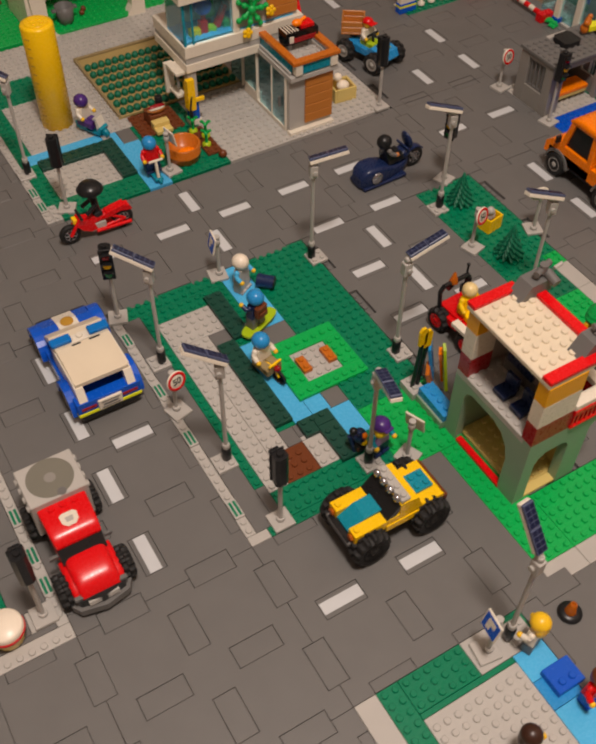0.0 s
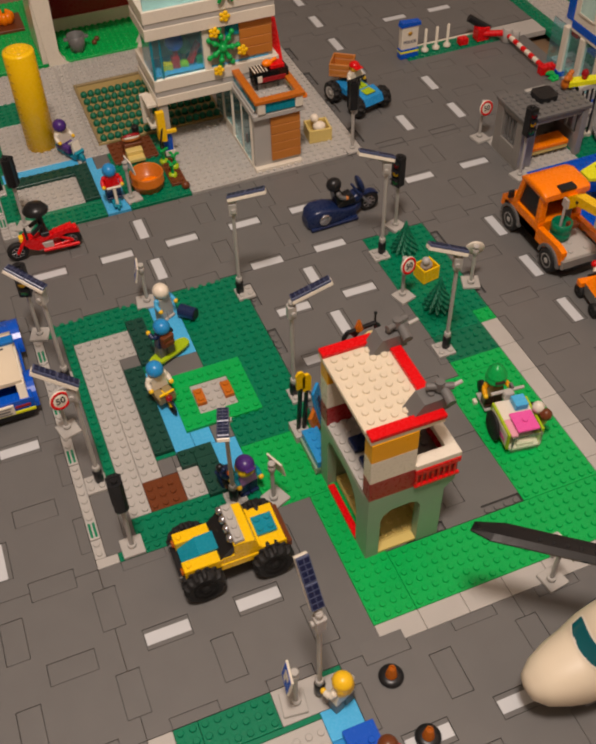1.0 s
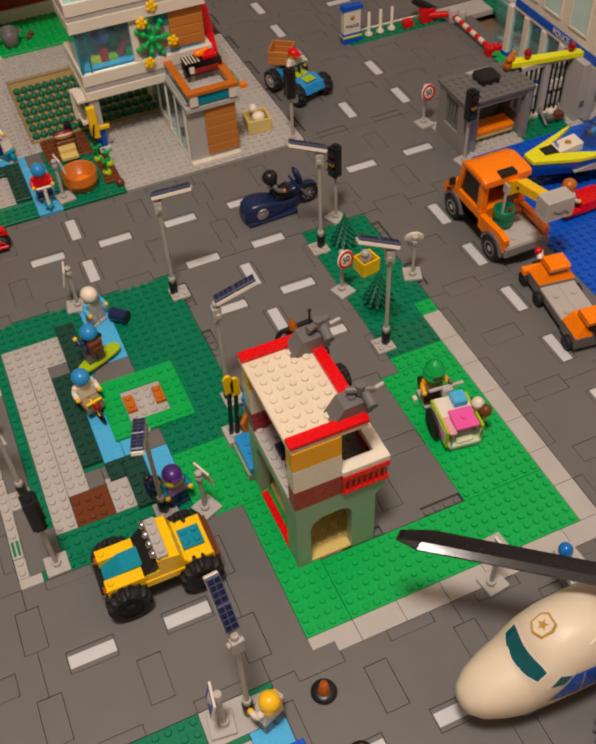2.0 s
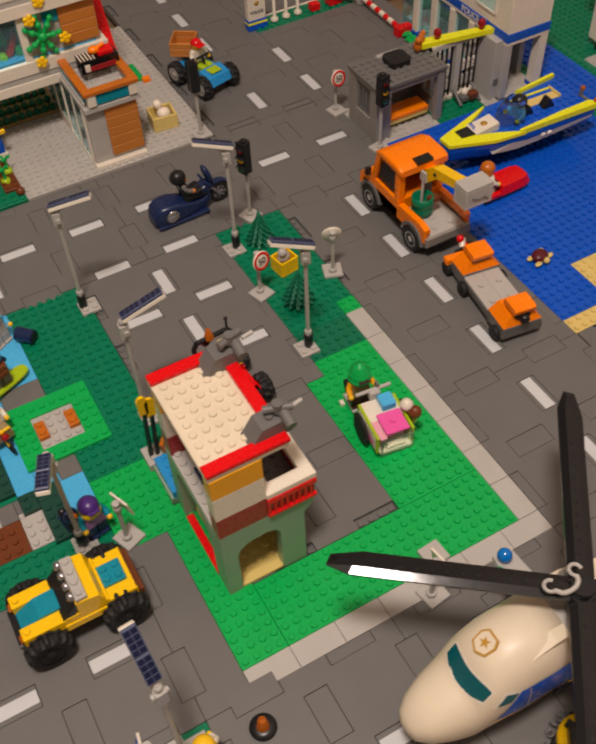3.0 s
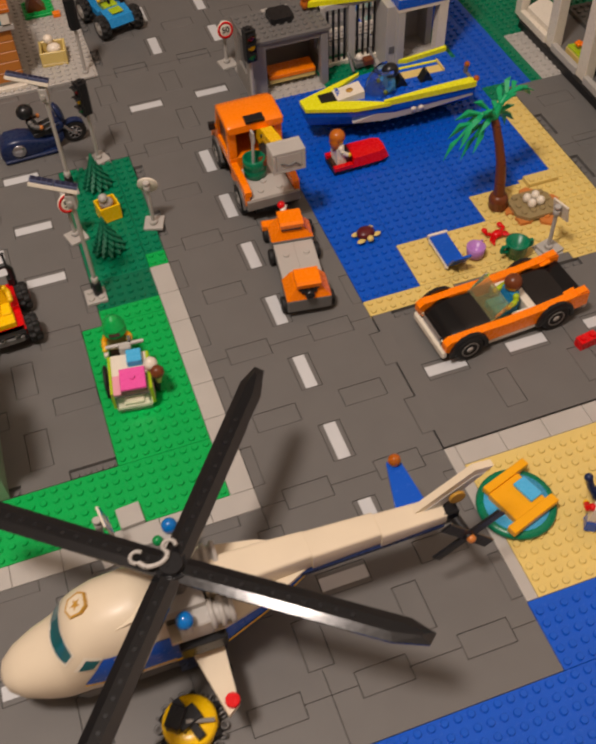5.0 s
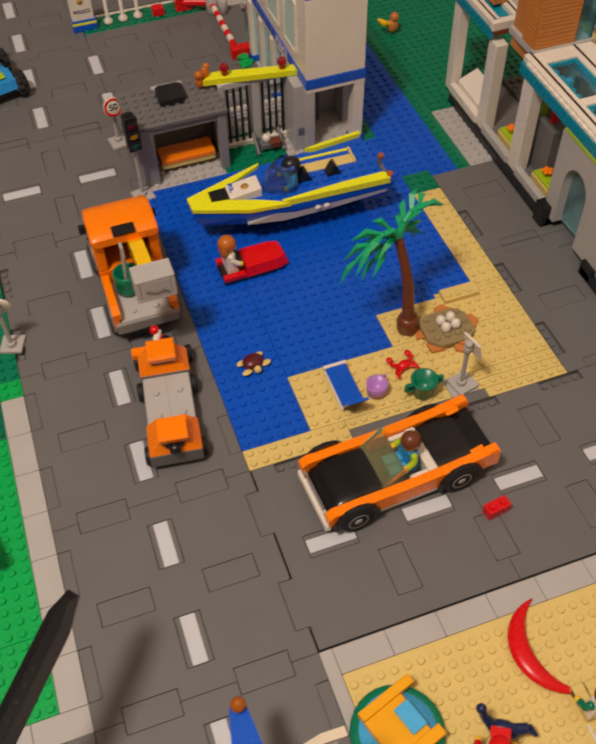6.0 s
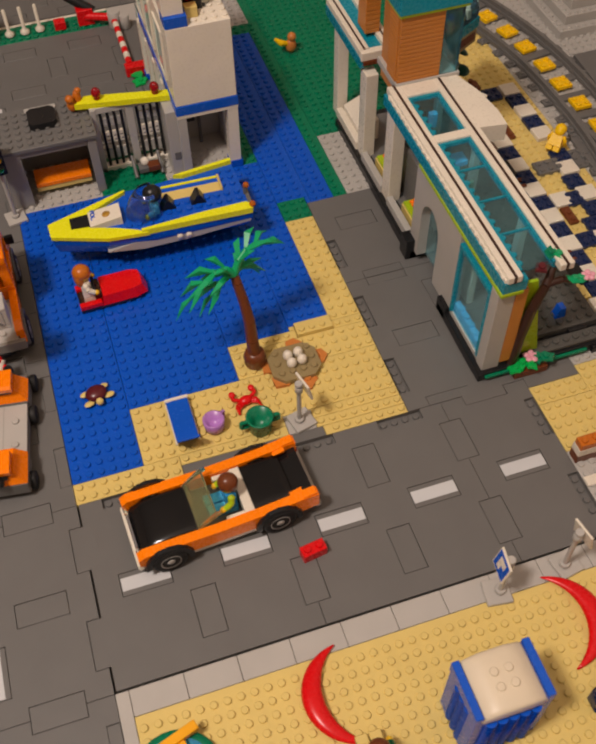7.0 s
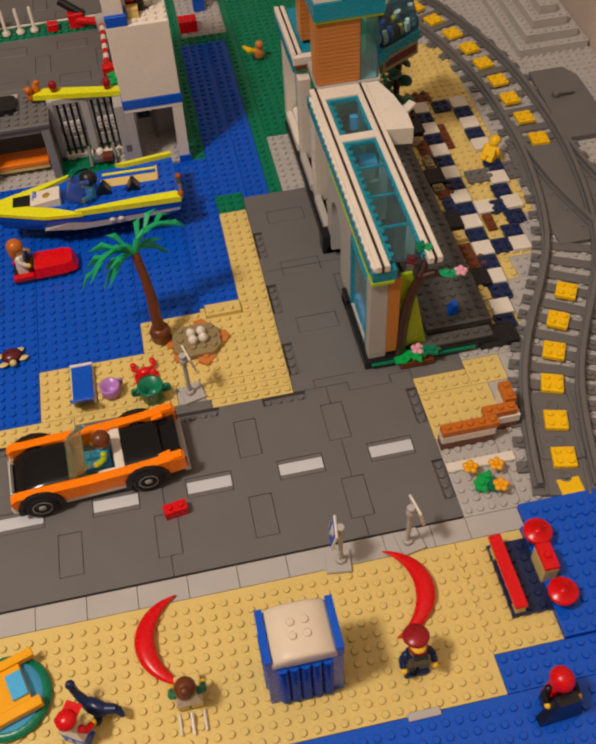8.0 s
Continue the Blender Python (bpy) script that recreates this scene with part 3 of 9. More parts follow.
def street_lamp(x, y, bx, by, az, el, start, h, roll=0.0):
    """Solar street lamp; (bx, by) shifts the pole on its base, the panel points along az and el and rolls about its length."""
    ob = thing("street_lamp", x, y, 0, 0, "grey street lamp on white plate with blue solar panel", "street lamp", "street lamps")
    part("base_plate", Shape().box(-1, 1, -1, 1, 0, 0.38, "lgray").studs(-1, 1, -1, 1, 0.38, "lgray"), ob)
    part("socket", Shape().lathe([(0.42, 0.4), (0.45, 0.5), (0.45, 1.9), (0.4, 2.0), (0.28, 2.05)], "black", 14, Matrix.Translation((bx, by, 0))), ob)
    part("clip", Shape().lathe([(0.3, 2.0), (0.36, 2.1), (0.36, 2.5), (0.3, 2.6)], "lgray", 12, Matrix.Translation((bx, by, 0))), ob)
    part("pole", Shape().rod((bx, by, 2.5), (bx, by, h - 0.9), 0.2, "lgray"), ob)
    side = pose(bx, by, 0, 0, 0, az)
    head = Shape().box(-0.42, 0.42, -0.4, 0.4, h - 2.2, h - 0.7, "lgray", 0.06, side).rod((0.1, -0.6, h - 1.5), (0.1, 0.6, h - 1.5), 0.24, "lgray", at=side)
    head.cyl(0, 0, h - 0.7, h - 0.15, 0.3, "lgray", at=side)
    part("head", head, ob)
    at = Matrix.Translation((bx, by, h)) @ pose(0, 0, 0, 0, 0, az) @ pose(0, 0, 0, 0, -el, 0) @ pose(0, 0, 0, roll, 0, 0)
    part("bracket", Shape().rod((-0.2, 0, -0.35), (0.9, 0, -0.35), 0.22, "lgray", at=at).ball(-0.1, 0, -0.3, 0.34, "lgray", at=at), ob)
    panel = part("solar_panel", Shape().box(start, start + 4.1, -0.5, 0.5, -0.36, 0.0, "white", 0.04, at), ob, "white panel with navy solar cells")
    for k in range(2):
        a = start + 0.02 + 2.04 * k
        part("cell_plate", Shape().box(a, a + 2.0, -0.5, 0.5, 0.004, 0.3, "cellplate", 0.05, at), panel)
        for i in range(4):
            for j in range(2):
                part("solar_cell", Shape().box(a + 0.12 + i * 0.46, a + 0.5 + i * 0.46, -0.42 + j * 0.45, -0.03 + j * 0.45, 0.3, 0.325, "cellblue", 0.01, at), panel)
    return ob


def traffic_light(x, y, face, dx=0.0, dy=0.0):
    ob = thing("traffic_light", x, y, 0, face, "black traffic light on grey pole and pale plate", "traffic light", "traffic lights")
    part("base_plate", Shape().box(-1, 1, -1, 1, 0, 0.35, "lgray"), ob)
    part("pole", Shape().cyl(dx, dy, 0.35, 0.7, 0.4, "lgray").rod((dx, dy, 0.6), (dx, dy, 6.6), 0.21, "lgray"), ob)
    hd = Shape().prism([(-0.55, -0.5), (0.55, -0.5), (0.62, 0.35), (0.3, 0.6), (-0.3, 0.6), (-0.62, 0.35)], 6.3, 10.0, "black", at=Matrix.Translation((dx, dy, 0)))
    hd.box(dx - 0.66, dx + 0.66, dy - 0.62, dy - 0.42, 6.2, 10.1, "black", 0.06).cyl(dx, dy, 10.0, 10.25, 0.3, "black")
    case = part("housing", hd, ob)
    for k, m in enumerate(("ggreen", "yellow", "gred")):
        c = (dx, dy - 0.62, 6.9 + 1.15 * k)
        part("lens", Shape().lathe([(0.4, 0), (0.4, 0.1), (0.25, 0.2), (0.0, 0.24)], m, 14, Matrix.Translation(c) @ pose(0, 0, 0, 90)), case)
        part("visor", Shape().prism([(-0.5, 0.28), (-0.36, 0.5), (0.36, 0.5), (0.5, 0.28), (0.42, 0.24), (0.3, 0.42), (-0.3, 0.42), (-0.42, 0.24)], -0.45, 0.0, "black", "y", Matrix.Translation(c)), case)
    return ob


def letters(parent, text, size, at, mat):
    cu = bpy.data.curves.new("numerals", "FONT")
    cu.body, cu.size, cu.align_x, cu.align_y, cu.extrude, cu.offset = text, size * U, "CENTER", "CENTER", 0.01 * U, 0.02 * U
    tmp = bpy.data.objects.new("numerals", cu)
    me = bpy.data.meshes.new_from_object(tmp)
    me.materials.clear()
    me.materials.append(M[mat])
    bpy.data.objects.remove(tmp)
    ob = new("numerals", me)
    ob.parent = parent
    ob.matrix_basis = Matrix.Translation([c * U for c in at.translation]) @ at.to_3x3().to_4x4()
    return ob


def road_sign(x, y, face, kind, h=4.9, tilt=-12.0):
    """kind: limit, square or round; the face looks to local -y."""
    words = {"limit": "round white speed limit sign with red rim", "square": "square blue and white sign on short pole", "round": "round white sign seen on short grey pole"}
    ob = thing("road_sign", x, y, 0, face, words[kind] + " on pale plate", "road sign", "road signs")
    part("base_plate", Shape().box(-1, 1, -1, 1, 0, 0.35, "lgray", 0.05), ob)
    part("pole", Shape().cyl(0, 0.2, 0.35, 0.75, 0.42, "lgray").rod((0, 0.2, 0.7), (0, 0.2, h - 0.2), 0.2, "lgray").cyl(0, 0.2, h - 0.35, h + 0.35, 0.34, "lgray").cyl(0, 0.2, h + 0.5, h + 0.8, 0.34, "lgray", n=12), ob)
    at = Matrix.Translation((0, -0.25, h)) @ pose(0, 0, 0, tilt)
    if kind == "square":
        pl = part("sign_plate", Shape().box(-0.98, 0.98, -0.2, 0.0, -1.0, 1.0, "white", 0.05, at), ob)
        part("sign_face", Shape().box(-0.86, 0.86, -0.215, -0.19, -0.88, 0.88, "blue", 0.02, at).box(-0.45, 0.0, -0.222, -0.2, -0.6, 0.6, "white", 0.01, at).box(0.0, 0.45, -0.222, -0.2, 0.0, 0.6, "white", 0.01, at), pl)
    else:
        d = at @ pose(0, 0, 0, 90)
        pl = part("sign_plate", Shape().lathe([(0.0, 0.0), (1.0, 0.0), (1.05, 0.06), (1.05, 0.2), (1.0, 0.24), (0.0, 0.24)], "white", 28, d), ob)
        if kind == "limit":
            part("red_rim", Shape().lathe([(0.72, 0.23), (0.72, 0.262), (1.0, 0.262), (1.0, 0.23)], "red", 28, d), pl)
            letters(pl, "50", 0.95, d @ Matrix.Translation((0, 0, 0.262)), "black")
        else:
            part("ring", Shape().lathe([(0.6, 0.23), (0.6, 0.27), (0.75, 0.27), (0.75, 0.23)], "lgray", 24, d), pl)
    return ob


def cone(x, y):
    ob = thing("traffic_cone", x, y, 0, 0, "small orange traffic cone on black round foot", "traffic cone", "traffic cones")
    part("foot", Shape().lathe([(0.0, 0.0), (1.0, 0.0), (1.04, 0.15), (0.95, 0.35), (0.5, 0.42), (0.0, 0.42)], "black", 22), ob)
    part("cone", Shape().lathe([(0.5, 0.4), (0.46, 0.5), (0.3, 1.55), (0.2, 1.6), (0.17, 1.35)], "gorange", 16), ob)
    return ob


def fir(x, y, h, r):
    ob = thing("toy_fir_tree", x, y, 0, 0, "dark green moulded toy fir tree on grass plate", "toy tree", "fir trees")
    part("trunk", Shape().cyl(0, 0, 0, 0.6, 0.35, "brown"), ob)
    s = Shape()
    tiers = 7
    for k in range(tiers):
        z0 = 0.5 + k * (h - 0.9) / tiers
        rr = r * (1 - k / (tiers + 0.6))
        n = max(6, 12 - k)
        for i in range(n):
            at = pose(0, 0, z0, 0, 0, 360 * (i + 0.5 * (k % 2)) / n)
            w = 0.62 * math.pi * rr / n
            q = [(0.1 * rr, -0.5 * w, 0.75), (0.7 * rr, -w, 0.3), (rr, -0.3 * w, -0.05), (rr, 0.3 * w, -0.05), (0.7 * rr, w, 0.3), (0.1 * rr, 0.5 * w, 0.75)]
            s.add(q + [(x, y, z - 0.28) for x, y, z in q], [(0, 1, 2, 3, 4, 5), (11, 10, 9, 8, 7, 6)] + [(j, 6 + j, 6 + (j + 1) % 6, (j + 1) % 6) for j in range(6)], "fir", at=at)
    s.lathe([(0.45 * r, 0.5), (0.05, h - 0.1)], "fir", 10).lathe([(0.3, h - 0.9), (0.12, h - 0.05), (0, h)], "fir", 8)
    part("crown", s, ob)
    return ob


def flower(parent, x, y, z, petal, at=None, r=0.62):
    s = Shape()
    for k in range(5):
        a = 2 * math.pi * k / 5
        s.ball(x + 0.6 * r * math.cos(a), y + 0.6 * r * math.sin(a), z, 0.42 * r, petal, 0.42 * r, 0.2, 8, at)
    s.cyl(x, y, z - 0.1, z + 0.25, 0.3 * r, petal, n=10, at=at)
    return part("flower", s, parent)


def leaf(x, y, z, r, mat, turn=0.0, tilt=0.0, lobes=5):
    """A flat moulded leaf with pointed lobes."""
    pts = []
    for k in range(2 * lobes):
        a = math.pi * k / lobes
        q = r * (1.0 - 0.12 * (k % 3)) if k % 2 == 0 else 0.62 * r
        pts.append((q * math.cos(a), 0.8 * q * math.sin(a)))
    s = Shape().prism(pts, 0.0, 0.2, mat, at=pose(x, y, z, tilt, 0, turn), taper=[(0.88 * u, 0.88 * v) for u, v in pts])
    return s.stud(0, 0, 0.2, mat, pose(x, y, z, tilt, 0, turn), 8)


# ---- street furniture ----
for a in ((-10, 31, 0.3, -0.2, 141, 25, -0.7, 13.6, 16), (-10, 16.9, 0.4, 0.2, 160, 32, -0.8, 14.2, 16), (11.8, 36.4, -0.5, 0.2, 341, 12, -0.5, 13.5, -18), (11.7, 19.9, -0.4, 0.2, 355, 20, 0.0, 13.3, -12),
          (1.6, 10.2, -0.2, 0.0, 253, 17, 0.4, 13.4), (2.6, -9.6, -1.0, 0.0, 95, 54, 0.3, 13.3), (28.6, 36.4, 0.3, 0.1, 164, 17, -0.8, 13.6, 18), (28.2, 19.8, 0.3, 0.1, 164, 18, -0.85, 13.55, 18)):
    street_lamp(*a)
street_lamp(-11, 66.8, 0.3, 0, 141, 25, -0.5, 13.5, 16)
for a in ((-8.6, 9.0, 180), (-11, 38.9, -20), (-9.0, 58.4, 150), (32.7, 40.6, -70), (34.6, 57.6, 180), (51.8, 43.5, 10), (-29.6, 11.0, 180)):
    traffic_light(*a)
for a in ((-11, 24.5, 14, "limit"), (28, 28.9, 16, "limit"), (51.4, 53.0, 8, "limit"), (1.0, 39.4, -100, "square"), (5.0, 9.0, 112, "square"), (-0.6, -9.6, -98, "square"),
          (4.7, 58.8, 100, "square"), (81.0, -9.6, -98, "square"), (23.9, -8.0, 98, "square"), (87.0, -9.2, 100, "square"), (71.9, 10.0, 104, "square"), (36, 28.0, 160, "round")):
    road_sign(*a)
cone(7.4, -10.5), cone(7.9, -15.9)
fir(31.7, 36.2, 4.4, 1.65), fir(30.8, 26.0, 4.4, 1.75)
# ---- vehicles; local x points forward ----
def police_car():
    ob = thing("police_car", -16.5, 33.8, 0, 90, "white and blue toy police car with open tailgate", "car")
    ob.scale = (1.2, 1.08, 1.1)
    part("chassis", Shape().box(-5.3, 5.2, -2.6, 2.6, 0.5, 1.1, "black"), ob)
    b = Shape().box(-5.4, -4.9, -2.9, 2.9, 1.0, 1.35, "black").box(-5.45, -4.6, -2.95, 2.95, 1.3, 1.65, "lemon").box(-5.4, -4.4, -2.95, 2.95, 1.65, 2.9, "blue")
    b.box(-5.45, -5.38, -2.6, -1.2, 2.0, 2.3, "dred", 0.02).box(-5.45, -5.38, 1.2, 2.6, 2.0, 2.3, "dred", 0.02)
    b.box(-4.4, 2.2, -2.9, 2.9, 1.1, 2.3, "blue")
    for sy in (-1, 1):
        for x in (-3.2, 3.5):
            outer = [(x + 1.85 * math.cos(math.pi * i / 12), 1.2 + 1.9 * math.sin(math.pi * i / 12)) for i in range(13)]
            inner = [(x + 1.3 * math.cos(math.pi * i / 12), 1.2 + 1.3 * math.sin(math.pi * i / 12)) for i in range(12, -1, -1)]
            b.prism(outer + inner, sy * 2.3, sy * 3.35, "blue", "y")
    part("body", b, ob)
    part("bonnet", Shape().prism([(1.9, 2.2), (1.9, 3.3), (3.6, 3.1), (5.2, 2.2), (5.3, 1.4), (5.0, 1.4)], -2.4, 2.4, "blue", "y").prism([(1.9, 3.2), (1.9, 3.36), (3.6, 3.16), (5.22, 2.26), (5.2, 2.1)], -0.95, 0.95, "white", "y")
         .lathe([(0.5, 0), (0.62, 0), (0.62, 0.03), (0.5, 0.03)], "gold", 20, Matrix.Translation((3.3, 0, 3.22)) @ pose(0, 0, 0, 0, 8)), ob)
    part("bumper", Shape().box(5.1, 5.7, -2.2, 2.2, 0.9, 1.5, "black").rod((5.4, -2.4, 1.9), (5.4, 2.4, 1.9), 0.18, "black").rod((5.2, -2.0, 1.2), (5.4, -2.3, 1.9), 0.18, "black").rod((5.2, 2.0, 1.2), (5.4, 2.3, 1.9), 0.18, "black"), ob)
    part("windscreen", Shape().prism([(0.4, 4.2), (2.2, 2.6), (2.1, 2.3), (0.2, 2.3)], -2.3, 2.3, "black", "y"), ob)
    part("front_roof", Shape().prism([(0.2, 4.6), (0.3, 4.3), (2.2, 3.1), (2.5, 3.1), (2.5, 3.4), (1.0, 4.6)], -2.5, 2.5, "cream", "y"), ob)
    bar = part("light_bar", Shape().box(-0.6, 0.3, -2.5, 2.5, 4.4, 4.75, "white").studs(-0.6, 0.4, -0.5, 0.5, 4.75, "white").studs(-0.6, 0.4, 0.4, 1.4, 4.75, "white"), ob)
    for sy in (-1.75, 1.75):
        part("blue_light", Shape().box(-0.55, 0.3, sy - 0.95, sy + 0.95, 4.75, 5.2, "lampblue", 0.1), bar)
    part("roof", Shape().prism([(-0.7, 4.3), (-0.7, 4.75), (-4.6, 4.45), (-4.6, 4.05)], -2.45, 2.45, "cream", "y").box(-0.9, -0.75, -1.6, -0.6, 4.6, 4.8, "black", 0.02).box(-0.9, -0.75, 0.2, 1.0, 4.6, 4.8, "black", 0.02), ob)
    for sy in (-1, 1):
        part("pillar", Shape().prism([(-5.3, 2.9), (-4.3, 2.9), (-4.2, 4.1), (-4.7, 4.1)], sy * 1.85, sy * 2.6, "white", "y"), ob)
        part("side_wall", Shape().box(-4.2, 0.4, sy * 2.4, sy * 2.6, 2.3, 4.25, "white"), ob)
    part("boot_floor", Shape().box(-4.6, 0.2, -2.3, 2.3, 1.7, 2.0, "dbrown"), ob)
    plate = part("plate", Shape().box(-5.62, -5.4, -1.1, 1.1, 1.55, 2.7, "white"), ob)
    for z, w, h in ((1.8, 0.85, 0.05), (2.45, 0.85, 0.05), (2.12, 0.7, 0.1)):
        part("plate_bar", Shape().box(-5.66, -5.6, -w, w, z - h, z + h, "dgray", 0.01), plate)
    for x in (-3.2, 3.5):
        for sy in (-2.75, 2.75):
            wheel(ob, (x, sy, 1.25), 1.25, 1.0, "y", "lgray")


def red_truck():
    ob = thing("pickup_truck", -24.8, 14.8, 0, -90, "red toy truck with grey box and round hatch", "truck")
    part("chassis", Shape().box(-5.8, 5.0, -1.9, 1.9, 0.9, 1.7, "dgray"), ob)
    c = Shape().box(-6.4, -2.2, -2.5, 2.5, 1.7, 5.95, "lgray", 0.08)
    for k in range(4):
        for sy in (-1, 1):
            c.lathe([(0.3, 0), (0.3, 0.15), (0.26, 0.2), (0, 0.2)], "lgray", 10, Matrix.Translation((-5.8 + k * 1.0, sy * 2.5, 5.2)) @ pose(0, 0, 0, -90 * sy))
    c.cyl(-2.6, 0.4, 5.95, 6.0, 0.4, "dgray")
    box = part("cargo_box", c, ob)
    part("hatch_disc", Shape().lathe([(2.0, 5.95), (2.0, 5.98), (0, 5.985)], "dtaupe", 40, Matrix.Translation((-4.35, 0, 0)), False).lathe([(0.38, 5.985), (0.5, 5.985), (0.5, 5.995), (0.38, 5.995)], "mgray", 16, Matrix.Translation((-4.35, 0, 0)), False), box)
    roof = part("cab_roof", Shape().loft([(-2.3, 4.5, 5.3, 2.1), (-0.6, 4.5, 5.32, 2.05), (0.6, 4.5, 5.25, 2.0), (1.2, 4.4, 4.9, 1.95), (1.45, 4.3, 4.55, 1.9)], "red", 24, 0.28).studs(-2.25, -1.25, -1.5, 1.5, 5.28, "red"), ob)
    part("badge", Shape().prism([(-0.75, -0.5), (-0.5, -0.75), (0.2, -0.7), (0.6, -0.35), (0.6, 0.35), (0.2, 0.7), (-0.5, 0.75), (-0.75, 0.5)], 5.3, 5.33, "white", at=Matrix.Translation((-0.2, 0, 0))).prism([(-0.3, -0.35), (0.2, -0.3), (0.2, 0.3), (-0.3, 0.35)], 5.33, 5.34, "lgray", at=Matrix.Translation((-0.2, 0, 0))), roof)
    part("cab", Shape().box(-2.2, 1.2, -1.95, 1.95, 1.7, 3.2, "red").box(-2.2, -1.9, -1.95, 1.95, 3.2, 4.7, "red"), ob)
    part("windscreen", Shape().prism([(1.0, 4.6), (2.3, 3.2), (2.1, 3.1), (0.8, 4.5)], -1.9, 1.9, "black", "y").box(-1.9, 1.4, -1.9, -1.8, 3.2, 4.6, "black").box(-1.9, 1.4, 1.8, 1.9, 3.2, 4.6, "black"), ob)
    part("bonnet", Shape().loft([(1.7, 1.8, 3.5, 1.75), (3.0, 1.8, 3.6, 1.75), (4.2, 1.8, 3.35, 1.75), (5.0, 1.8, 2.9, 1.7), (5.35, 1.8, 2.3, 1.6)], "red", 28, 0.4).loft([(1.6, 1.7, 2.9, 2.25), (3.4, 1.7, 3.0, 2.25), (4.6, 1.7, 2.7, 2.2), (5.1, 1.7, 2.2, 2.1)], "red", 28, 0.35), ob)
    g = Shape().prism([(4.8, -2.3), (5.4, -1.9), (5.8, 0), (5.4, 1.9), (4.8, 2.3)], 0.8, 2.2, "black").prism([(4.9, -2.6), (5.7, -2.1), (6.15, 0), (5.7, 2.1), (4.9, 2.6), (4.7, 2.2), (5.5, 0), (4.7, -2.2)], 0.55, 1.3, "dgray")
    for k in range(3):
        g.box(5.3, 5.75, -1.3, 1.3, 1.5 + 0.22 * k, 1.6 + 0.22 * k, "lgray", 0.02)
    part("grille", g, ob)
    for sy in (-1, 1):
        part("headlight", Shape().box(4.9, 5.3, sy * 1.9 - 0.35, sy * 1.9 + 0.35, 2.1, 2.45, "dgray"), ob)
        part("mirror", Shape().box(1.2, 1.5, sy * 2.0, sy * 2.7, 3.2, 3.6, "dgray"), ob)
        for x in (-4.0, 3.4):
            wheel(ob, (x, sy * 2.65, 1.5), 1.5, 1.2, "y", "black", 12)


def monster_truck():
    ob = thing("monster_truck", -0.8, 4.35, 0, 180, "yellow and teal toy off-roader with huge black tyres", "car")
    ob.scale = (0.91, 0.96, 0.98)
    part("chassis", Shape().box(-4.2, 4.4, -1.2, 1.2, 2.0, 2.9, "dgray"), ob)
    part("bonnet", Shape().box(1.4, 5.0, -2.1, -0.95, 3.0, 4.1, "yellow").box(1.4, 5.0, 0.95, 2.1, 3.0, 4.1, "yellow").prism([(1.4, 3.1), (1.4, 4.35), (3.2, 4.25), (4.9, 3.3), (4.9, 3.0)], -0.95, 0.95, "teal", "y")
         .studs(4.0, 5.0, -2.0, -1.0, 4.1, "yellow").studs(4.0, 5.0, 1.0, 2.0, 4.1, "yellow"), ob)
    part("windscreen", Shape().prism([(1.6, 4.1), (0.1, 5.6), (-0.2, 5.6), (0.6, 4.1)], -2.05, 2.05, "black", "y"), ob)
    part("cab", Shape().box(-2.4, 1.4, -2.1, 2.1, 2.9, 4.2, "yellow").prism([(-2.2, 4.2), (-1.8, 5.4), (-0.6, 5.6), (0.2, 5.6), (0.2, 4.2)], -2.1, 2.1, "yellow", "y"), ob)
    bar = part("lamp_bar", Shape().box(-0.9, 0.1, -2.0, 2.0, 5.6, 6.0, "lgray").studs(-0.9, 0.1, -2.0, 2.0, 6.0, "lgray"), ob)
    for k in range(4):
        part("lamp", Shape().lathe([(0.36, 0), (0.4, 0.1), (0.4, 0.35), (0.25, 0.5), (0, 0.55)], "chrome", 12, Matrix.Translation((0.1, -1.5 + k, 6.0)) @ pose(0, 0, 0, 0, 90)), bar)
    part("rear_deck", Shape().box(-4.9, -2.3, -2.1, 2.1, 3.0, 3.9, "yellow").box(-4.4, -2.4, -1.0, 1.0, 3.9, 4.25, "teal").studs(-4.4, -2.4, -1, 1, 4.25, "teal").box(-2.4, 1.6, -2.2, -2.0, 2.6, 3.4, "yellow").box(-2.4, 1.6, 2.0, 2.2, 2.6, 3.4, "yellow"), ob)
    part("bumper", Shape().box(-5.4, -4.9, -2.1, 2.1, 2.6, 3.4, "brown").box(-5.0, -4.8, -2.0, 2.0, 3.2, 4.0, "brown"), ob)
    part("bull_bar", Shape().box(4.9, 5.5, -1.6, 1.6, 2.2, 3.1, "black").rod((5.3, -1.8, 2.8), (5.3, 1.8, 2.8), 0.25, "dgray"), ob)
    for sy in (-1, 1):
        part("headlight", Shape().cyl(0, 0, 0, 0.25, 0.35, "gorange", at=Matrix.Translation((5.0, sy * 1.5, 3.5)) @ pose(0, 0, 0, 0, 90)), ob)
        for x in (-3.3, 3.5):
            wheel(ob, (x, sy * 2.35, 2.0), 2.0, 1.7, "y", "rubber", 14)


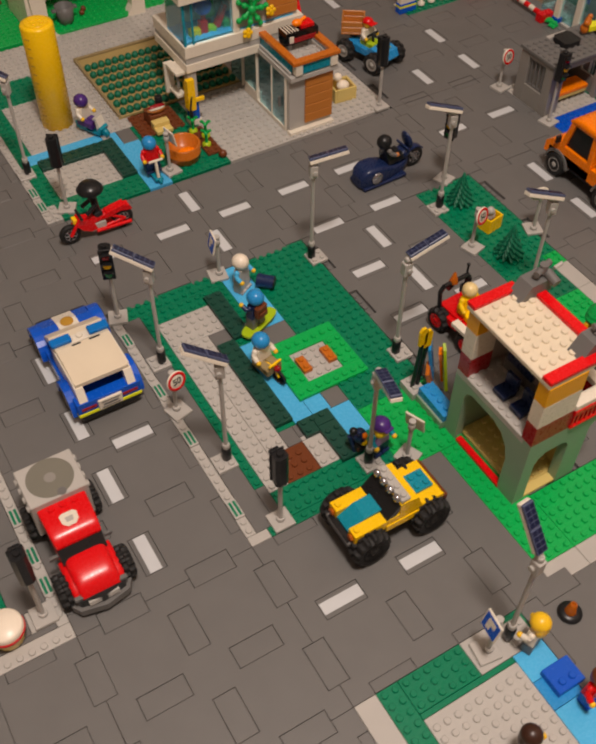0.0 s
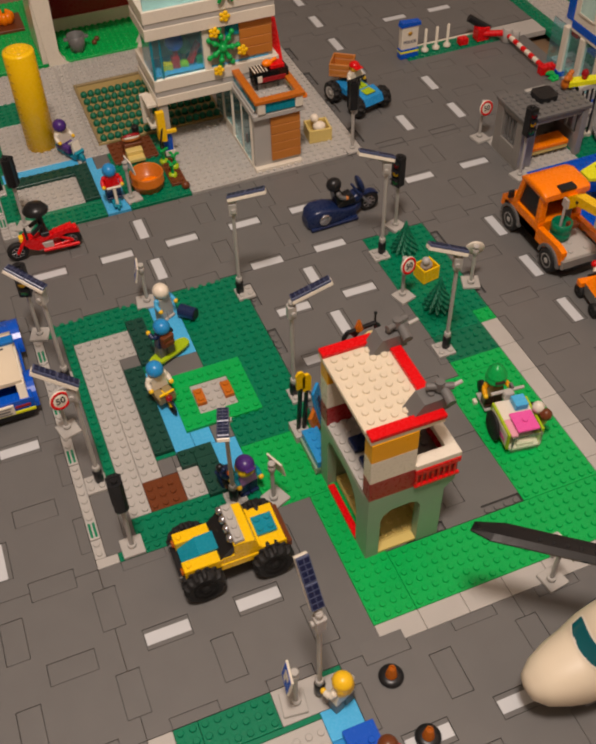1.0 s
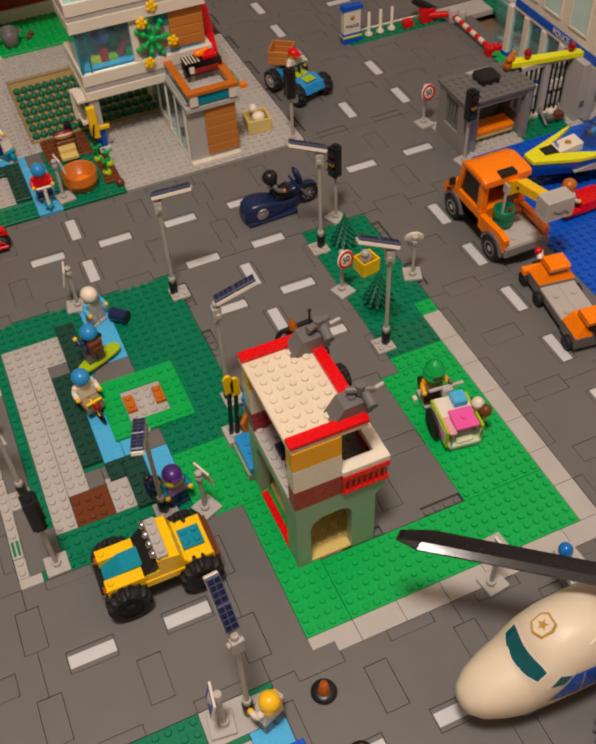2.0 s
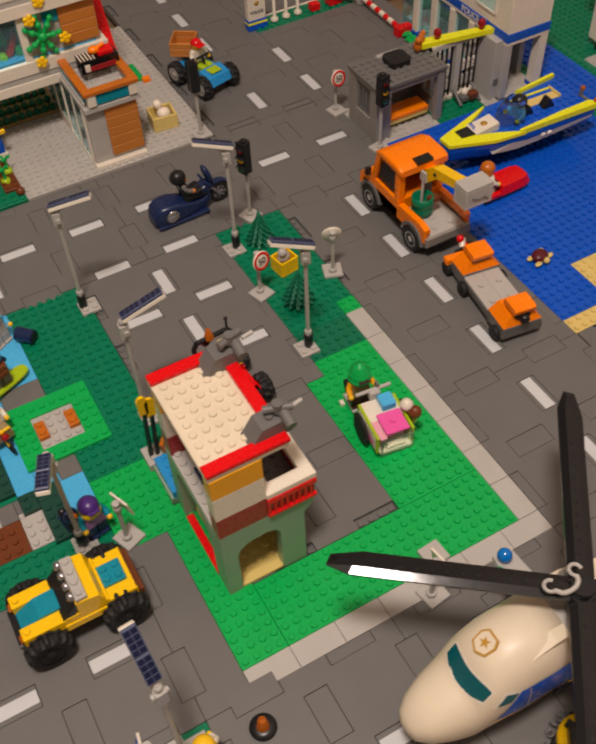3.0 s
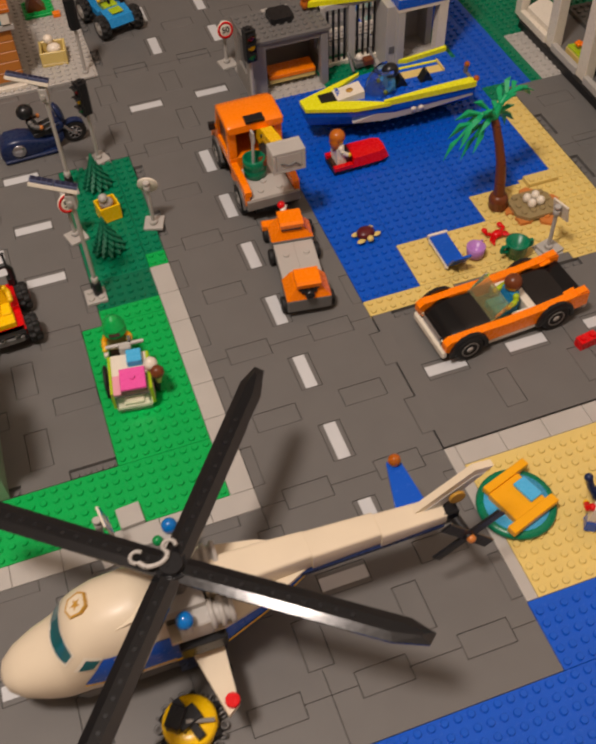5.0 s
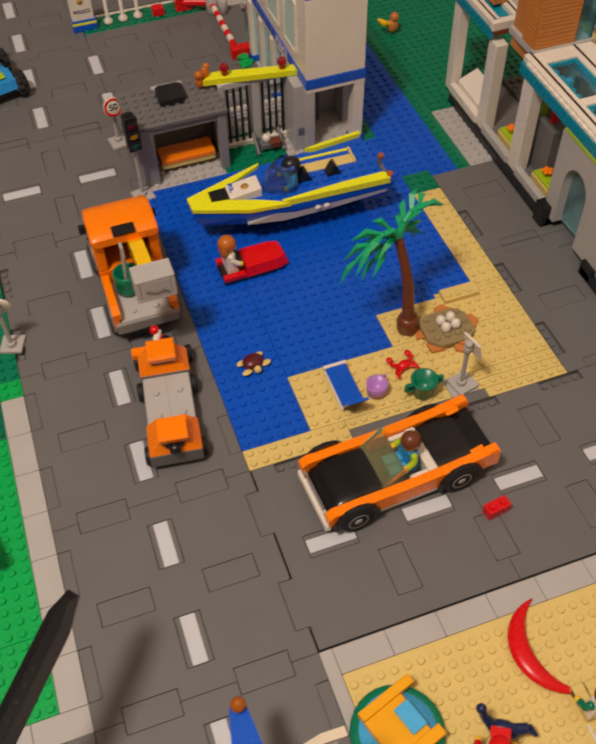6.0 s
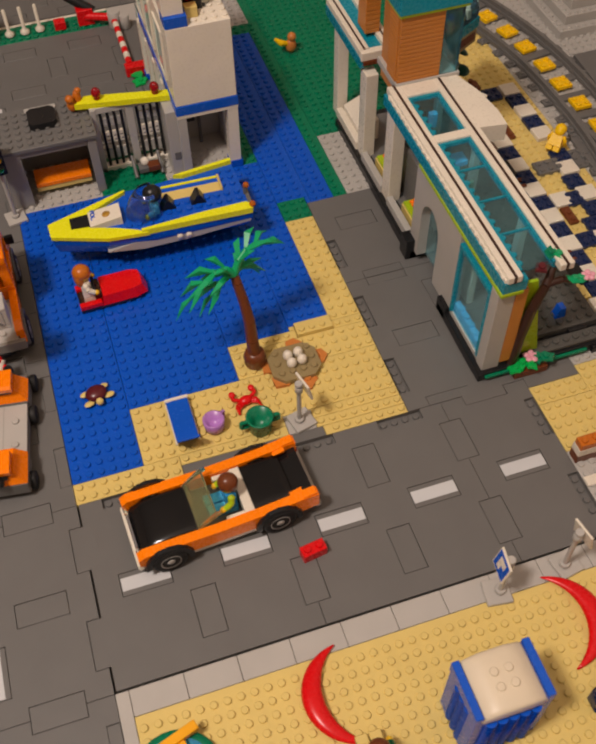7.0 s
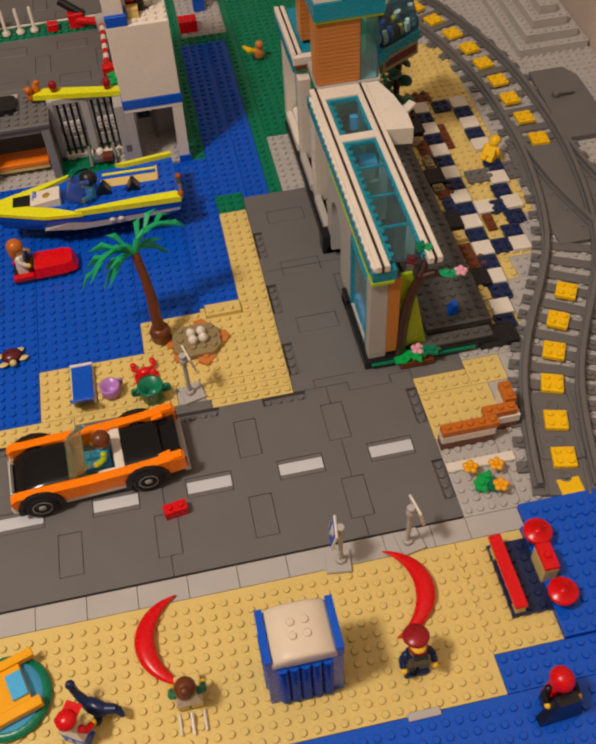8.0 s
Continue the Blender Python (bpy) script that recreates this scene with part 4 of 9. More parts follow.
def orange_truck():
    ob = thing("service_truck", 48.0, 30.6, 0, 90, "orange toy service truck with yellow crane arm", "truck")
    part("chassis", Shape().box(-6.0, 6.2, -1.9, 1.9, 1.0, 2.2, "black"), ob)
    b = Shape().box(-6.0, 6.0, -2.9, -2.4, 2.2, 3.4, "orange").box(-6.0, 6.0, 2.4, 2.9, 2.2, 3.4, "orange").prism([(-6.0, 3.3), (-6.0, 3.9), (-5.0, 4.2), (-1.0, 4.0), (-1.0, 3.3)], 2.2, 2.9, "orange", "y").prism([(-6.0, 3.3), (-6.0, 3.9), (-5.0, 4.2), (-1.0, 4.0), (-1.0, 3.3)], -2.9, -2.2, "orange", "y")
    b.box(-0.9, 5.2, -2.9, 2.9, 2.2, 4.4, "orange").prism([(5.2, 2.2), (5.2, 4.4), (5.6, 4.4), (6.6, 3.6), (6.7, 2.2)], -2.9, 2.9, "orange", "y")
    part("body", b, ob)
    for sy in (-1, 1):
        part("rear_pillar", Shape().box(-0.9, -0.1, min(sy * 2.9, sy * 2.0), max(sy * 2.9, sy * 2.0), 4.4, 8.0, "orange", 0.1), ob)
        part("front_pillar", Shape().prism([(3.6, 4.4), (4.3, 4.4), (3.4, 8.0), (2.7, 8.0)], sy * 2.5, sy * 2.9, "orange", "y"), ob)
    part("roof", Shape().loft([(-1.3, 7.6, 8.35, 2.9), (-1.1, 7.5, 8.55, 3.0), (-0.2, 7.6, 8.75, 3.0), (2.2, 7.6, 8.8, 3.0), (3.4, 7.6, 8.3, 2.9), (3.8, 7.6, 7.95, 2.8)], "orange", 24, 0.3).box(-1.4, -0.3, -1.0, 1.0, 8.5, 8.86, "black"), ob)
    part("windscreen", Shape().prism([(3.9, 4.5), (4.2, 4.5), (3.2, 7.8), (2.9, 7.8)], -2.5, 2.5, "black", "y"), ob)
    for sy in (-1, 1):
        part("side_window", Shape().prism([(-0.1, 4.5), (3.7, 4.5), (2.8, 7.7), (-0.1, 7.7)], sy * 2.5, sy * 2.6, "black", "y"), ob)
        part("mirror", Shape().box(4.3, 4.7, sy * 2.9, sy * 3.6, 4.6, 5.5, "black"), ob)
        part("headlight", Shape().box(6.5, 6.8, sy * 2.2 - 0.4, sy * 2.2 + 0.4, 2.8, 3.3, "gclear"), ob)
        for x in (-3.9, 4.3):
            part("mudguard", Shape().prism([(x + 2.0 * math.cos(a), 1.5 + 2.0 * math.sin(a)) for a in np.linspace(0.1, 3.04, 9)] + [(x + 1.65 * math.cos(a), 1.5 + 1.65 * math.sin(a)) for a in np.linspace(3.04, 0.1, 9)], sy * 2.3, sy * 3.1, "dgray", "y"), ob)
            wheel(ob, (x, sy * 2.7, 1.5), 1.5, 1.1, "y", "lgray")
    part("bed", Shape().box(-6.0, -0.9, -2.3, 2.3, 2.3, 2.9, "lgray").studs(-5.6, -4.6, -1.5, -0.5, 2.9, "lgray").studs(-5.6, -4.6, 0.5, 1.5, 2.9, "lgray").studs(-4.2, -3.2, -0.2, 0.8, 2.9, "lgray"), ob)
    part("tailgate", Shape().box(-6.4, -6.0, -2.8, 2.8, 1.8, 2.9, "mgray").box(-6.5, -6.3, -1.2, 1.2, 1.4, 1.9, "black"), ob)
    part("barrel", Shape().lathe([(0.9, 2.9), (1.15, 3.0), (1.2, 3.9), (1.12, 4.0), (1.2, 4.1), (1.2, 5.1), (1.05, 5.2), (0.95, 5.1), (0.95, 3.4), (0, 3.4)], "dgreen", 20, Matrix.Translation((-2.3, 0.7, 0))), ob)
    tool = Shape().rod((-2.2, 0.8, 3.5), (-2.0, 0.6, 7.2), 0.16, "lgray").prism([(-0.5, 0), (0.5, 0), (0.4, 1.1), (-0.4, 1.1)], -0.12, 0.12, "lgray", "y", Matrix.Translation((-2.0, 0.6, 6.9)))
    part("shovel", tool, ob)
    part("broom", Shape().rod((-2.8, -0.4, 4.6), (-1.9, 1.6, 3.6), 0.14, "brown").box(-3.3, -2.4, -0.9, 0.3, 4.5, 5.1, "brown"), ob)
    crane = part("crane_arm", Shape().prism([(-0.8, 6.2), (-0.8, 7.3), (-2.6, 8.6), (-7.2, 9.7), (-7.2, 8.7), (-3.2, 7.6), (-1.8, 6.2)], -1.3, -0.1, "yellow", "y").box(-1.4, -0.8, -1.1, -0.3, 2.9, 6.6, "dgray").rod((-3.0, -1.4, 8.0), (-3.0, 0.0, 8.0), 0.2, "black"), ob)
    bucket = part("bucket", Shape().box(-7.5, -7.2, -2.6, 0.7, 7.9, 10.3, "lgray", 0.06), crane)
    for z in (7.9, 9.96):
        part("bucket_wall", Shape().box(-9.2, -7.5, -2.6, 0.7, z, z + 0.34, "lgray", 0.06), bucket)
    for y in (-2.6, 0.32):
        part("bucket_wall", Shape().box(-9.2, -7.5, y, y + 0.38, 8.24, 9.96, "lgray", 0.06), bucket)
    part("bucket_floor", Shape().box(-9.2, -9.0, -2.2, 0.3, 8.24, 9.96, "lgray", 0.04), bucket)
    part("bucket_clip", Shape().tube([(-9.25, -2.0, 8.5), (-9.25, -1.5, 8.95), (-9.25, -0.9, 8.75), (-9.25, -0.1, 9.1)], 0.08, "dgray", 6), bucket)

    tr = thing("flatbed_trailer", 47.35, 14.3, 0, 82, "grey toy trailer with orange end boxes", "trailer")
    part("deck", Shape().box(-4.1, 6.9, -2.0, 2.0, 0.9, 1.7, "dgray").box(-1.2, 4.2, -1.95, 1.95, 1.7, 1.9, "lgray", 0.04).box(-1.2, 4.2, -0.02, 0.02, 1.9, 1.905, "mgray", 0.0)
         .studs(-0.6, 0.4, -1.5, -0.5, 1.9, "lgray").studs(1.8, 2.8, -1.5, -0.5, 1.9, "lgray").studs(1.8, 2.8, 0.5, 1.5, 1.9, "lgray").studs(-0.6, 0.4, 0.5, 1.5, 1.9, "lgray"), tr)
    for s0, s1, c in ((-4.1, -1.1, -3.2), (4.1, 6.5, 5.0)):
        e = Shape().box(s0 - 0.05, s1 + 0.05, -2.1, 2.1, 0.75, 2.2, "dgray", 0.08)
        e.prism([(s0, -2.1), (s1, -2.1), (s1, 2.1), (s0, 2.1)], 2.2, 3.3, "orange", taper=[(s0 + 0.45, -1.2), (s1 - 0.2, -1.2), (s1 - 0.2, 1.2), (s0 + 0.45, 1.2)])
        part("end_box", e, tr)
        part("cap_slot", Shape().box(c - 0.75, c + 1.0, -1.0, 1.0, 3.25, 3.6, "black"), tr)
        part("cap_block", Shape().prism([(c - 0.85, 3.6), (c - 0.95, 4.1), (c - 0.7, 4.3), (c + 1.1, 4.3), (c + 1.2, 3.6)], -1.15, 1.15, "orange", "y"), tr)
    part("lamp_box", Shape().box(-4.05, -3.75, -0.75, 0.75, 2.9, 3.3, "black").lathe([(0.45, 0), (0.5, 0.15), (0.45, 0.6), (0.3, 0.7), (0, 0.7)], "black", 14, Matrix.Translation((-3.9, 0.0, 3.0)) @ pose(0, 0, 0, 0, -90)), tr)
    part("drawbar", Shape().box(6.5, 8.8, -0.5, 0.5, 0.7, 1.2, "black").box(6.6, 7.5, 0.2, 2.6, 1.5, 2.2, "orange", 0.08).box(6.7, 7.4, -1.9, 0.2, 1.2, 1.7, "dgray").cyl(7.4, -0.5, 2.2, 2.9, 0.4, "black")
         .rod((7.7, 0.3, 2.4), (8.4, 0.0, 3.0), 0.34, "white").ball(8.3, 0.3, 3.1, 0.42, "red").ball(7.9, -0.1, 2.5, 0.3, "red"), tr)
    for x in (-3.0, 3.6, 7.0):
        for sy in (-1, 1):
            wheel(tr, (x, sy * 2.25, 0.8), 0.8, 0.6, "y", "black")


def convertible():
    ob = thing("convertible_car", 63.0, 3.55, 0, 183.5, "orange and black open toy sports car", "car")
    part("chassis", Shape().box(-6.6, 6.6, -2.2, 2.2, 0.5, 1.2, "lgray"), ob)
    def hood_arc(cx, r, a0, a1):
        return [(cx + r * math.cos(radians(a0 + (a1 - a0) * i / 8)), 1.3 + r * math.sin(radians(a0 + (a1 - a0) * i / 8))) for i in range(9)]

    for sy in (-1, 1):
        pts = [(-7.3, 1.6), (-7.3, 3.15), (-6.2, 3.2), (-4.5, 3.0), (-2.4, 2.85), (1.0, 2.75), (4.0, 2.85), (6.8, 2.85), (7.3, 2.5), (7.3, 1.7), (6.6, 1.4)] + hood_arc(5.0, 1.5, 5, 175) + [(3.0, 1.3), (-2.2, 1.3)] + hood_arc(-3.9, 1.5, 5, 175) + [(-6.0, 1.4)]
        part("side_panel", Shape().prism(pts, sy * 2.15, sy * 2.95, "orange", "y"), ob)
        part("rocker", Shape().box(-2.3, 3.4, min(sy * 2.2, sy * 2.85), max(sy * 2.2, sy * 2.85), 0.7, 1.3, "white"), ob)
        part("fin", Shape().prism([(-7.2, 3.1), (-6.2, 3.15), (-6.0, 3.3), (-7.1, 3.45)], sy * 2.2, sy * 2.9, "orange", "y").prism([(-6.2, 2.9), (-5.2, 2.9), (-6.2, 3.2)], sy * 1.8, sy * 2.15, "orange", "y"), ob)
        part("tail_light", Shape().box(-7.45, -7.25, sy * 2.5 - 0.3, sy * 2.5 + 0.3, 1.7, 2.3, "gred"), ob)
        for x in (-3.9, 5.0):
            part("wheel_arch", Shape().prism(hood_arc(x, 1.95, -8, 188) + hood_arc(x, 1.5, 188, -8), sy * 2.9, sy * 3.25, "black", "y"), ob)
            wheel(ob, (x, sy * 2.85, 1.42), 1.42, 1.0, "y", "lgray")
    part("bonnet", Shape().loft([(2.3, 1.2, 2.75, 2.14), (4.2, 1.2, 2.85, 2.14), (5.8, 1.2, 2.7, 2.14), (6.7, 1.2, 2.3, 2.1), (7.0, 1.2, 1.8, 2.05)], "gloss", 26, 0.3), ob)
    part("rear_deck", Shape().loft([(-2.3, 1.2, 2.75, 2.14), (-4.2, 1.2, 2.8, 2.14), (-5.5, 1.2, 2.75, 2.14)], "gloss", 26, 0.3), ob)
    part("boot_lid", Shape().prism([(-5.6, 1.2), (-5.6, 2.3), (-7.1, 2.7), (-7.15, 1.2)], -2.15, 2.15, "gloss", "y"), ob)
    part("front_bumper", Shape().box(6.95, 7.5, -2.8, 2.8, 0.7, 1.55, "white", 0.15), ob)
    for sy in (-2.1, 2.1):
        part("headlight", Shape().box(7.0, 7.3, sy - 0.45, sy + 0.45, 1.55, 2.2, "gclear", 0.1), ob)
    part("grille", Shape().box(7.0, 7.25, -1.5, 1.5, 1.5, 2.1, "chrome", 0.05), ob)
    part("rear_bumper", Shape().box(-7.6, -7.1, -2.7, 2.7, 0.8, 1.4, "lgray"), ob)
    part("cabin", Shape().box(-2.3, 2.4, -2.15, 2.15, 1.0, 1.3, "dgray").box(-2.3, -1.5, -2.1, 2.1, 1.3, 2.7, "white").box(-2.0, 0.0, -2.1, -1.7, 1.3, 2.5, "white").box(-2.0, 0.0, 1.7, 2.1, 1.3, 2.5, "white").box(1.9, 2.4, -2.1, 2.1, 1.3, 2.5, "dgray"), ob)
    part("windscreen", Shape().prism([(2.35, 2.6), (2.5, 2.6), (0.85, 4.2), (0.7, 4.2)], -2.0, 2.0, "gstraw", "y"), ob, "pale yellow clear windscreen")
    for sy in (-1, 1):
        part("windscreen_side", Shape().prism([(2.3, 2.6), (2.5, 2.6), (0.85, 4.25), (0.4, 4.25), (0.3, 3.9)], sy * 2.0, sy * 2.12, "gstraw", "y"), ob)
    figure("toy_driver", 63.8, 3.6, 1.2, 273.5, "mazure", "azure", "brown", "toy figure with brown hair seated in the open car", sit=True, arms="lime")


def fire_quad():
    ob = thing("fire_quad", 19.6, 19.0, 0, -86, "red and yellow toy fire quad bike", "quad bike")
    part("chassis", Shape().box(-3.0, 3.0, -1.0, 1.0, 0.8, 1.5, "black"), ob)
    part("body", Shape().box(-3.0, 0.2, -1.6, 1.6, 1.5, 2.6, "red").box(0.2, 3.0, -1.6, 1.6, 1.4, 2.2, "red").box(0.3, 2.4, -0.9, 0.9, 2.2, 2.8, "yellow").box(2.4, 3.4, -1.5, 1.5, 1.2, 2.2, "black").box(-1.6, 0.4, -2.2, -1.6, 1.5, 2.3, "red"), ob)
    part("grille", Shape().box(3.3, 3.6, -1.2, 1.2, 1.3, 1.9, "dgray").box(3.4, 3.7, -0.9, -0.4, 1.9, 2.2, "gclear").box(3.4, 3.7, 0.4, 0.9, 1.9, 2.2, "gclear"), ob)
    part("roll_bar", Shape().tube([(-2.6, -1.9, 2.2), (-2.8, -2.0, 4.4), (-2.8, -1.6, 5.0), (-2.8, 1.6, 5.0), (-2.8, 2.0, 4.4), (-2.6, 1.9, 2.2)], 0.25, "black", 8).tube([(-2.8, -1.2, 4.9), (-2.9, -0.7, 4.1), (-2.8, -0.1, 4.9)], 0.2, "black", 8), ob)
    part("radio_mast", Shape().rod((-3.0, 1.7, 2.4), (-3.0, 1.7, 6.2), 0.12, "black").ball(-3.0, 1.7, 6.2, 0.2, "black").box(-3.3, -2.6, 1.3, 2.0, 2.4, 3.4, "black"), ob)
    part("warning_cone", Shape().lathe([(0.5, 5.0), (0.15, 6.2), (0, 6.25)], "gorange", 12, Matrix.Translation((-2.8, -0.3, 0))), ob)
    part("hose", Shape().box(0.2, 3.4, -2.9, -2.0, 2.7, 3.2, "white", 0.06).rod((3.3, -2.4, 2.9), (4.4, -2.4, 2.6), 0.36, "lgray"), ob)
    for x in (-2.1, 2.3):
        for sy in (-2.2, 2.2):
            wheel(ob, (x, sy, 1.35), 1.35, 1.2, "y", "red", 10)
    figure("toy_firefighter", 19.5, 19.6, 2.2, 2, "yellow", "yellow", "blond", "toy figure in yellow jacket seated on red quad", sit=True, kind="hair")


def blue_bike():
    ob = thing("sidecar_motorbike", 27.5, 45.0, 0, 2, "dark blue toy touring motorcycle", "motorcycle")
    part("body", Shape().loft([(-4.9, 0.3, 1.5, 0.9), (-4.6, 0.22, 2.3, 1.25), (-3.9, 0.2, 2.75, 1.45), (-2.4, 0.2, 2.75, 1.5), (-1.0, 0.2, 2.35, 1.4), (0.2, 0.25, 1.8, 1.15), (1.4, 0.4, 1.7, 0.9), (2.3, 0.9, 2.2, 0.6)], "dblue", 26, 0.42).box(-4.7, 1.6, -1.6, 1.6, 0.15, 0.55, "dblue", 0.1), ob)
    part("tank", Shape().loft([(0.2, 1.7, 2.2, 0.5), (1.0, 1.8, 3.0, 0.8), (1.9, 2.0, 3.4, 0.9), (2.5, 2.4, 3.3, 0.7)], "dblue", 18, 0.6), ob)
    part("fairing", Shape().ball(0, 0, 0, 0.4, "dblue", 1.0, 1.25, 16, Matrix.Translation((2.35, 0, 4.2)) @ pose(0, 0, 0, 0, -18)).rod((1.8, -1.1, 3.6), (1.8, 1.1, 3.6), 0.16, "dblue"), ob)
    part("mudguard", Shape().prism([(3.6 + 1.55 * math.cos(radians(a)), 1.35 + 1.55 * math.sin(radians(a))) for a in range(40, 171, 13)] + [(3.6 + 1.4 * math.cos(radians(a)), 1.35 + 1.4 * math.sin(radians(a))) for a in range(170, 39, -13)], -0.4, 0.4, "dblue", "y"), ob)
    part("fork", Shape().rod((2.5, -0.5, 2.6), (3.6, -0.5, 1.3), 0.2, "chrome").rod((2.5, 0.5, 2.6), (3.6, 0.5, 1.3), 0.2, "chrome"), ob)
    for sy in (-1.6, 1.6):
        part("hub_cap", Shape().lathe([(0, -0.1), (0.8, -0.1), (0.75, 0.05), (0.3, 0.12), (0, 0.12)], "chrome", 18, Matrix.Translation((-2.9, sy, 1.5)) @ pose(0, 0, 0, 90)), ob)
    wheel(ob, (3.6, 0, 1.35), 1.35, 0.7, "y", "chrome", spokes=7)
    wheel(ob, (-3.0, 0, 1.2), 1.2, 0.9, "y", "dgray")
    figure("toy_biker", 27.1, 45.0, 2.0, 92, "black", "black", "black", "black toy figure with round helmet on blue motorcycle", kind="helmet", sit=True, lean=-12, skin="nougat", arms="dgray")


def red_bike():
    ob = thing("chopper_motorbike", -7.4, 52.6, 0, 180, "red toy chopper motorcycle with black tyres", "motorcycle")
    part("frame", Shape().tube([(-3.2, 0.3, 1.2), (0.4, 0.3, 0.9), (1.4, 0.3, 2.0), (-1.0, 0.3, 2.6), (-3.2, 0.3, 1.2)], 0.22, "red", 8).tube([(-3.2, -0.3, 1.2), (0.4, -0.3, 0.9), (1.4, -0.3, 2.0), (-1.0, -0.3, 2.6), (-3.2, -0.3, 1.2)], 0.22, "red", 8), ob)
    part("tank", Shape().prism([(-0.6, 2.2), (0.4, 2.9), (1.8, 2.9), (2.2, 2.4), (1.4, 1.8)], -0.5, 0.5, "red", "y"), ob)
    part("seat", Shape().prism([(-3.6, 2.7), (-3.4, 3.2), (-1.2, 2.8), (-0.6, 2.2), (-1.4, 2.2)], -0.55, 0.55, "red", "y"), ob)
    part("fairing", Shape().prism([(0.2, 1.2), (0.6, 2.6), (2.1, 3.1), (2.6, 2.5), (1.9, 1.6), (1.0, 1.1)], -0.62, 0.62, "red", "y"), ob)
    part("rear_fender", Shape().prism([(-4.2, 2.2), (-3.9, 2.9), (-2.4, 2.9), (-1.6, 2.3), (-2.6, 2.45)], -0.5, 0.5, "red", "y"), ob)
    part("engine", Shape().box(-0.9, 0.9, -0.55, 0.55, 0.9, 1.9, "lgray").cyl(0, 0, 0, 0.5, 0.5, "chrome", at=Matrix.Translation((0, -0.55, 1.3)) @ pose(0, 0, 0, 90)), ob)
    part("exhaust", Shape().rod((-3.8, -0.7, 0.8), (0.4, -0.7, 1.0), 0.22, "red").rod((-3.8, 0.7, 0.8), (0.4, 0.7, 1.0), 0.22, "red"), ob)
    part("fork", Shape().rod((2.0, 0.45, 3.2), (3.3, 0.45, 1.25), 0.2, "red").rod((2.0, -0.45, 3.2), (3.3, -0.45, 1.25), 0.2, "red").rod((1.9, -1.0, 3.4), (1.9, 1.0, 3.4), 0.16, "black").box(2.3, 2.8, -0.4, 0.4, 2.6, 3.2, "yellow"), ob)
    wheel(ob, (3.3, 0, 1.25), 1.25, 0.7, "y", "chrome", spokes=7)
    wheel(ob, (-3.0, 0, 1.25), 1.25, 0.8, "y", "chrome", spokes=7)
    s = Shape()
    s.box(-0.5, 0.5, -0.45, 0.45, 2.4, 3.2, "black").rod((0, 0, 3.1), (0.2, 0, 5.6), 0.42, "black").rod((0.1, -0.6, 4.6), (1.4, -0.8, 3.7), 0.25, "black").rod((0.1, 0.6, 4.6), (1.4, 0.8, 3.7), 0.25, "black")
    s.ball(0.3, 0, 6.2, 0.75, "black", 0.75, 0.7).lathe([(1.45, 0), (1.5, 0.15), (1.1, 0.7), (0.5, 0.95), (0, 1.0)], "black", 22, Matrix.Translation((0.3, 0, 6.2)))
    solo("toy_rider", s, -7.2, 52.6, 0, 180, "black toy figure with wide hat on red motorcycle", "toy figure")


def quad_north():
    ob = thing("farm_quad", 40.0, 68.0, 0, -75, "blue toy quad with brown crate on the back", "quad bike")
    part("chassis", Shape().box(-3.4, 3.4, -1.0, 1.0, 0.9, 1.6, "black"), ob)
    part("body", Shape().prism([(-3.2, 1.6), (-3.0, 2.6), (0.6, 2.4), (1.4, 3.0), (3.4, 2.6), (3.8, 1.6)], -1.7, 1.7, "mazure", "y").box(1.6, 3.0, -0.8, 0.8, 2.9, 3.0, "lime", 0.02), ob)
    part("steering", Shape().rod((0.6, 0, 2.6), (0.2, 0, 4.0), 0.18, "black").rod((0.2, -1.0, 4.0), (0.2, 1.0, 4.0), 0.18, "black"), ob)
    crate = part("crate", Shape().box(-5.0, -1.8, -1.7, 1.7, 3.4, 3.7, "wood").box(-3.8, -2.8, -0.5, 0.5, 2.5, 3.4, "black"), ob, "open brown crate", at=(-0.8, 2.19, 0), rz=40)
    for k in range(2):
        z = 3.7 + 0.8 * k
        for x in (-5.0, -2.0):
            part("crate_board", Shape().box(x, x + 0.2, -1.7, 1.7, z, z + 0.76, "wood"), crate)
        for y in (-1.7, 1.5):
            part("crate_board", Shape().box(-4.8, -2.0, y, y + 0.2, z, z + 0.76, "wood"), crate)
    for x in (-2.6, 2.7):
        for sy in (-2.3, 2.3):
            wheel(ob, (x, sy, 1.5), 1.5, 1.3, "y", "lgray", 10)
    figure("toy_farmer", 39.8, 68.7, 2.2, 15, "white", "lime", "red", "toy figure with red cap seated on blue quad", kind="cap", sit=True, arms="white")


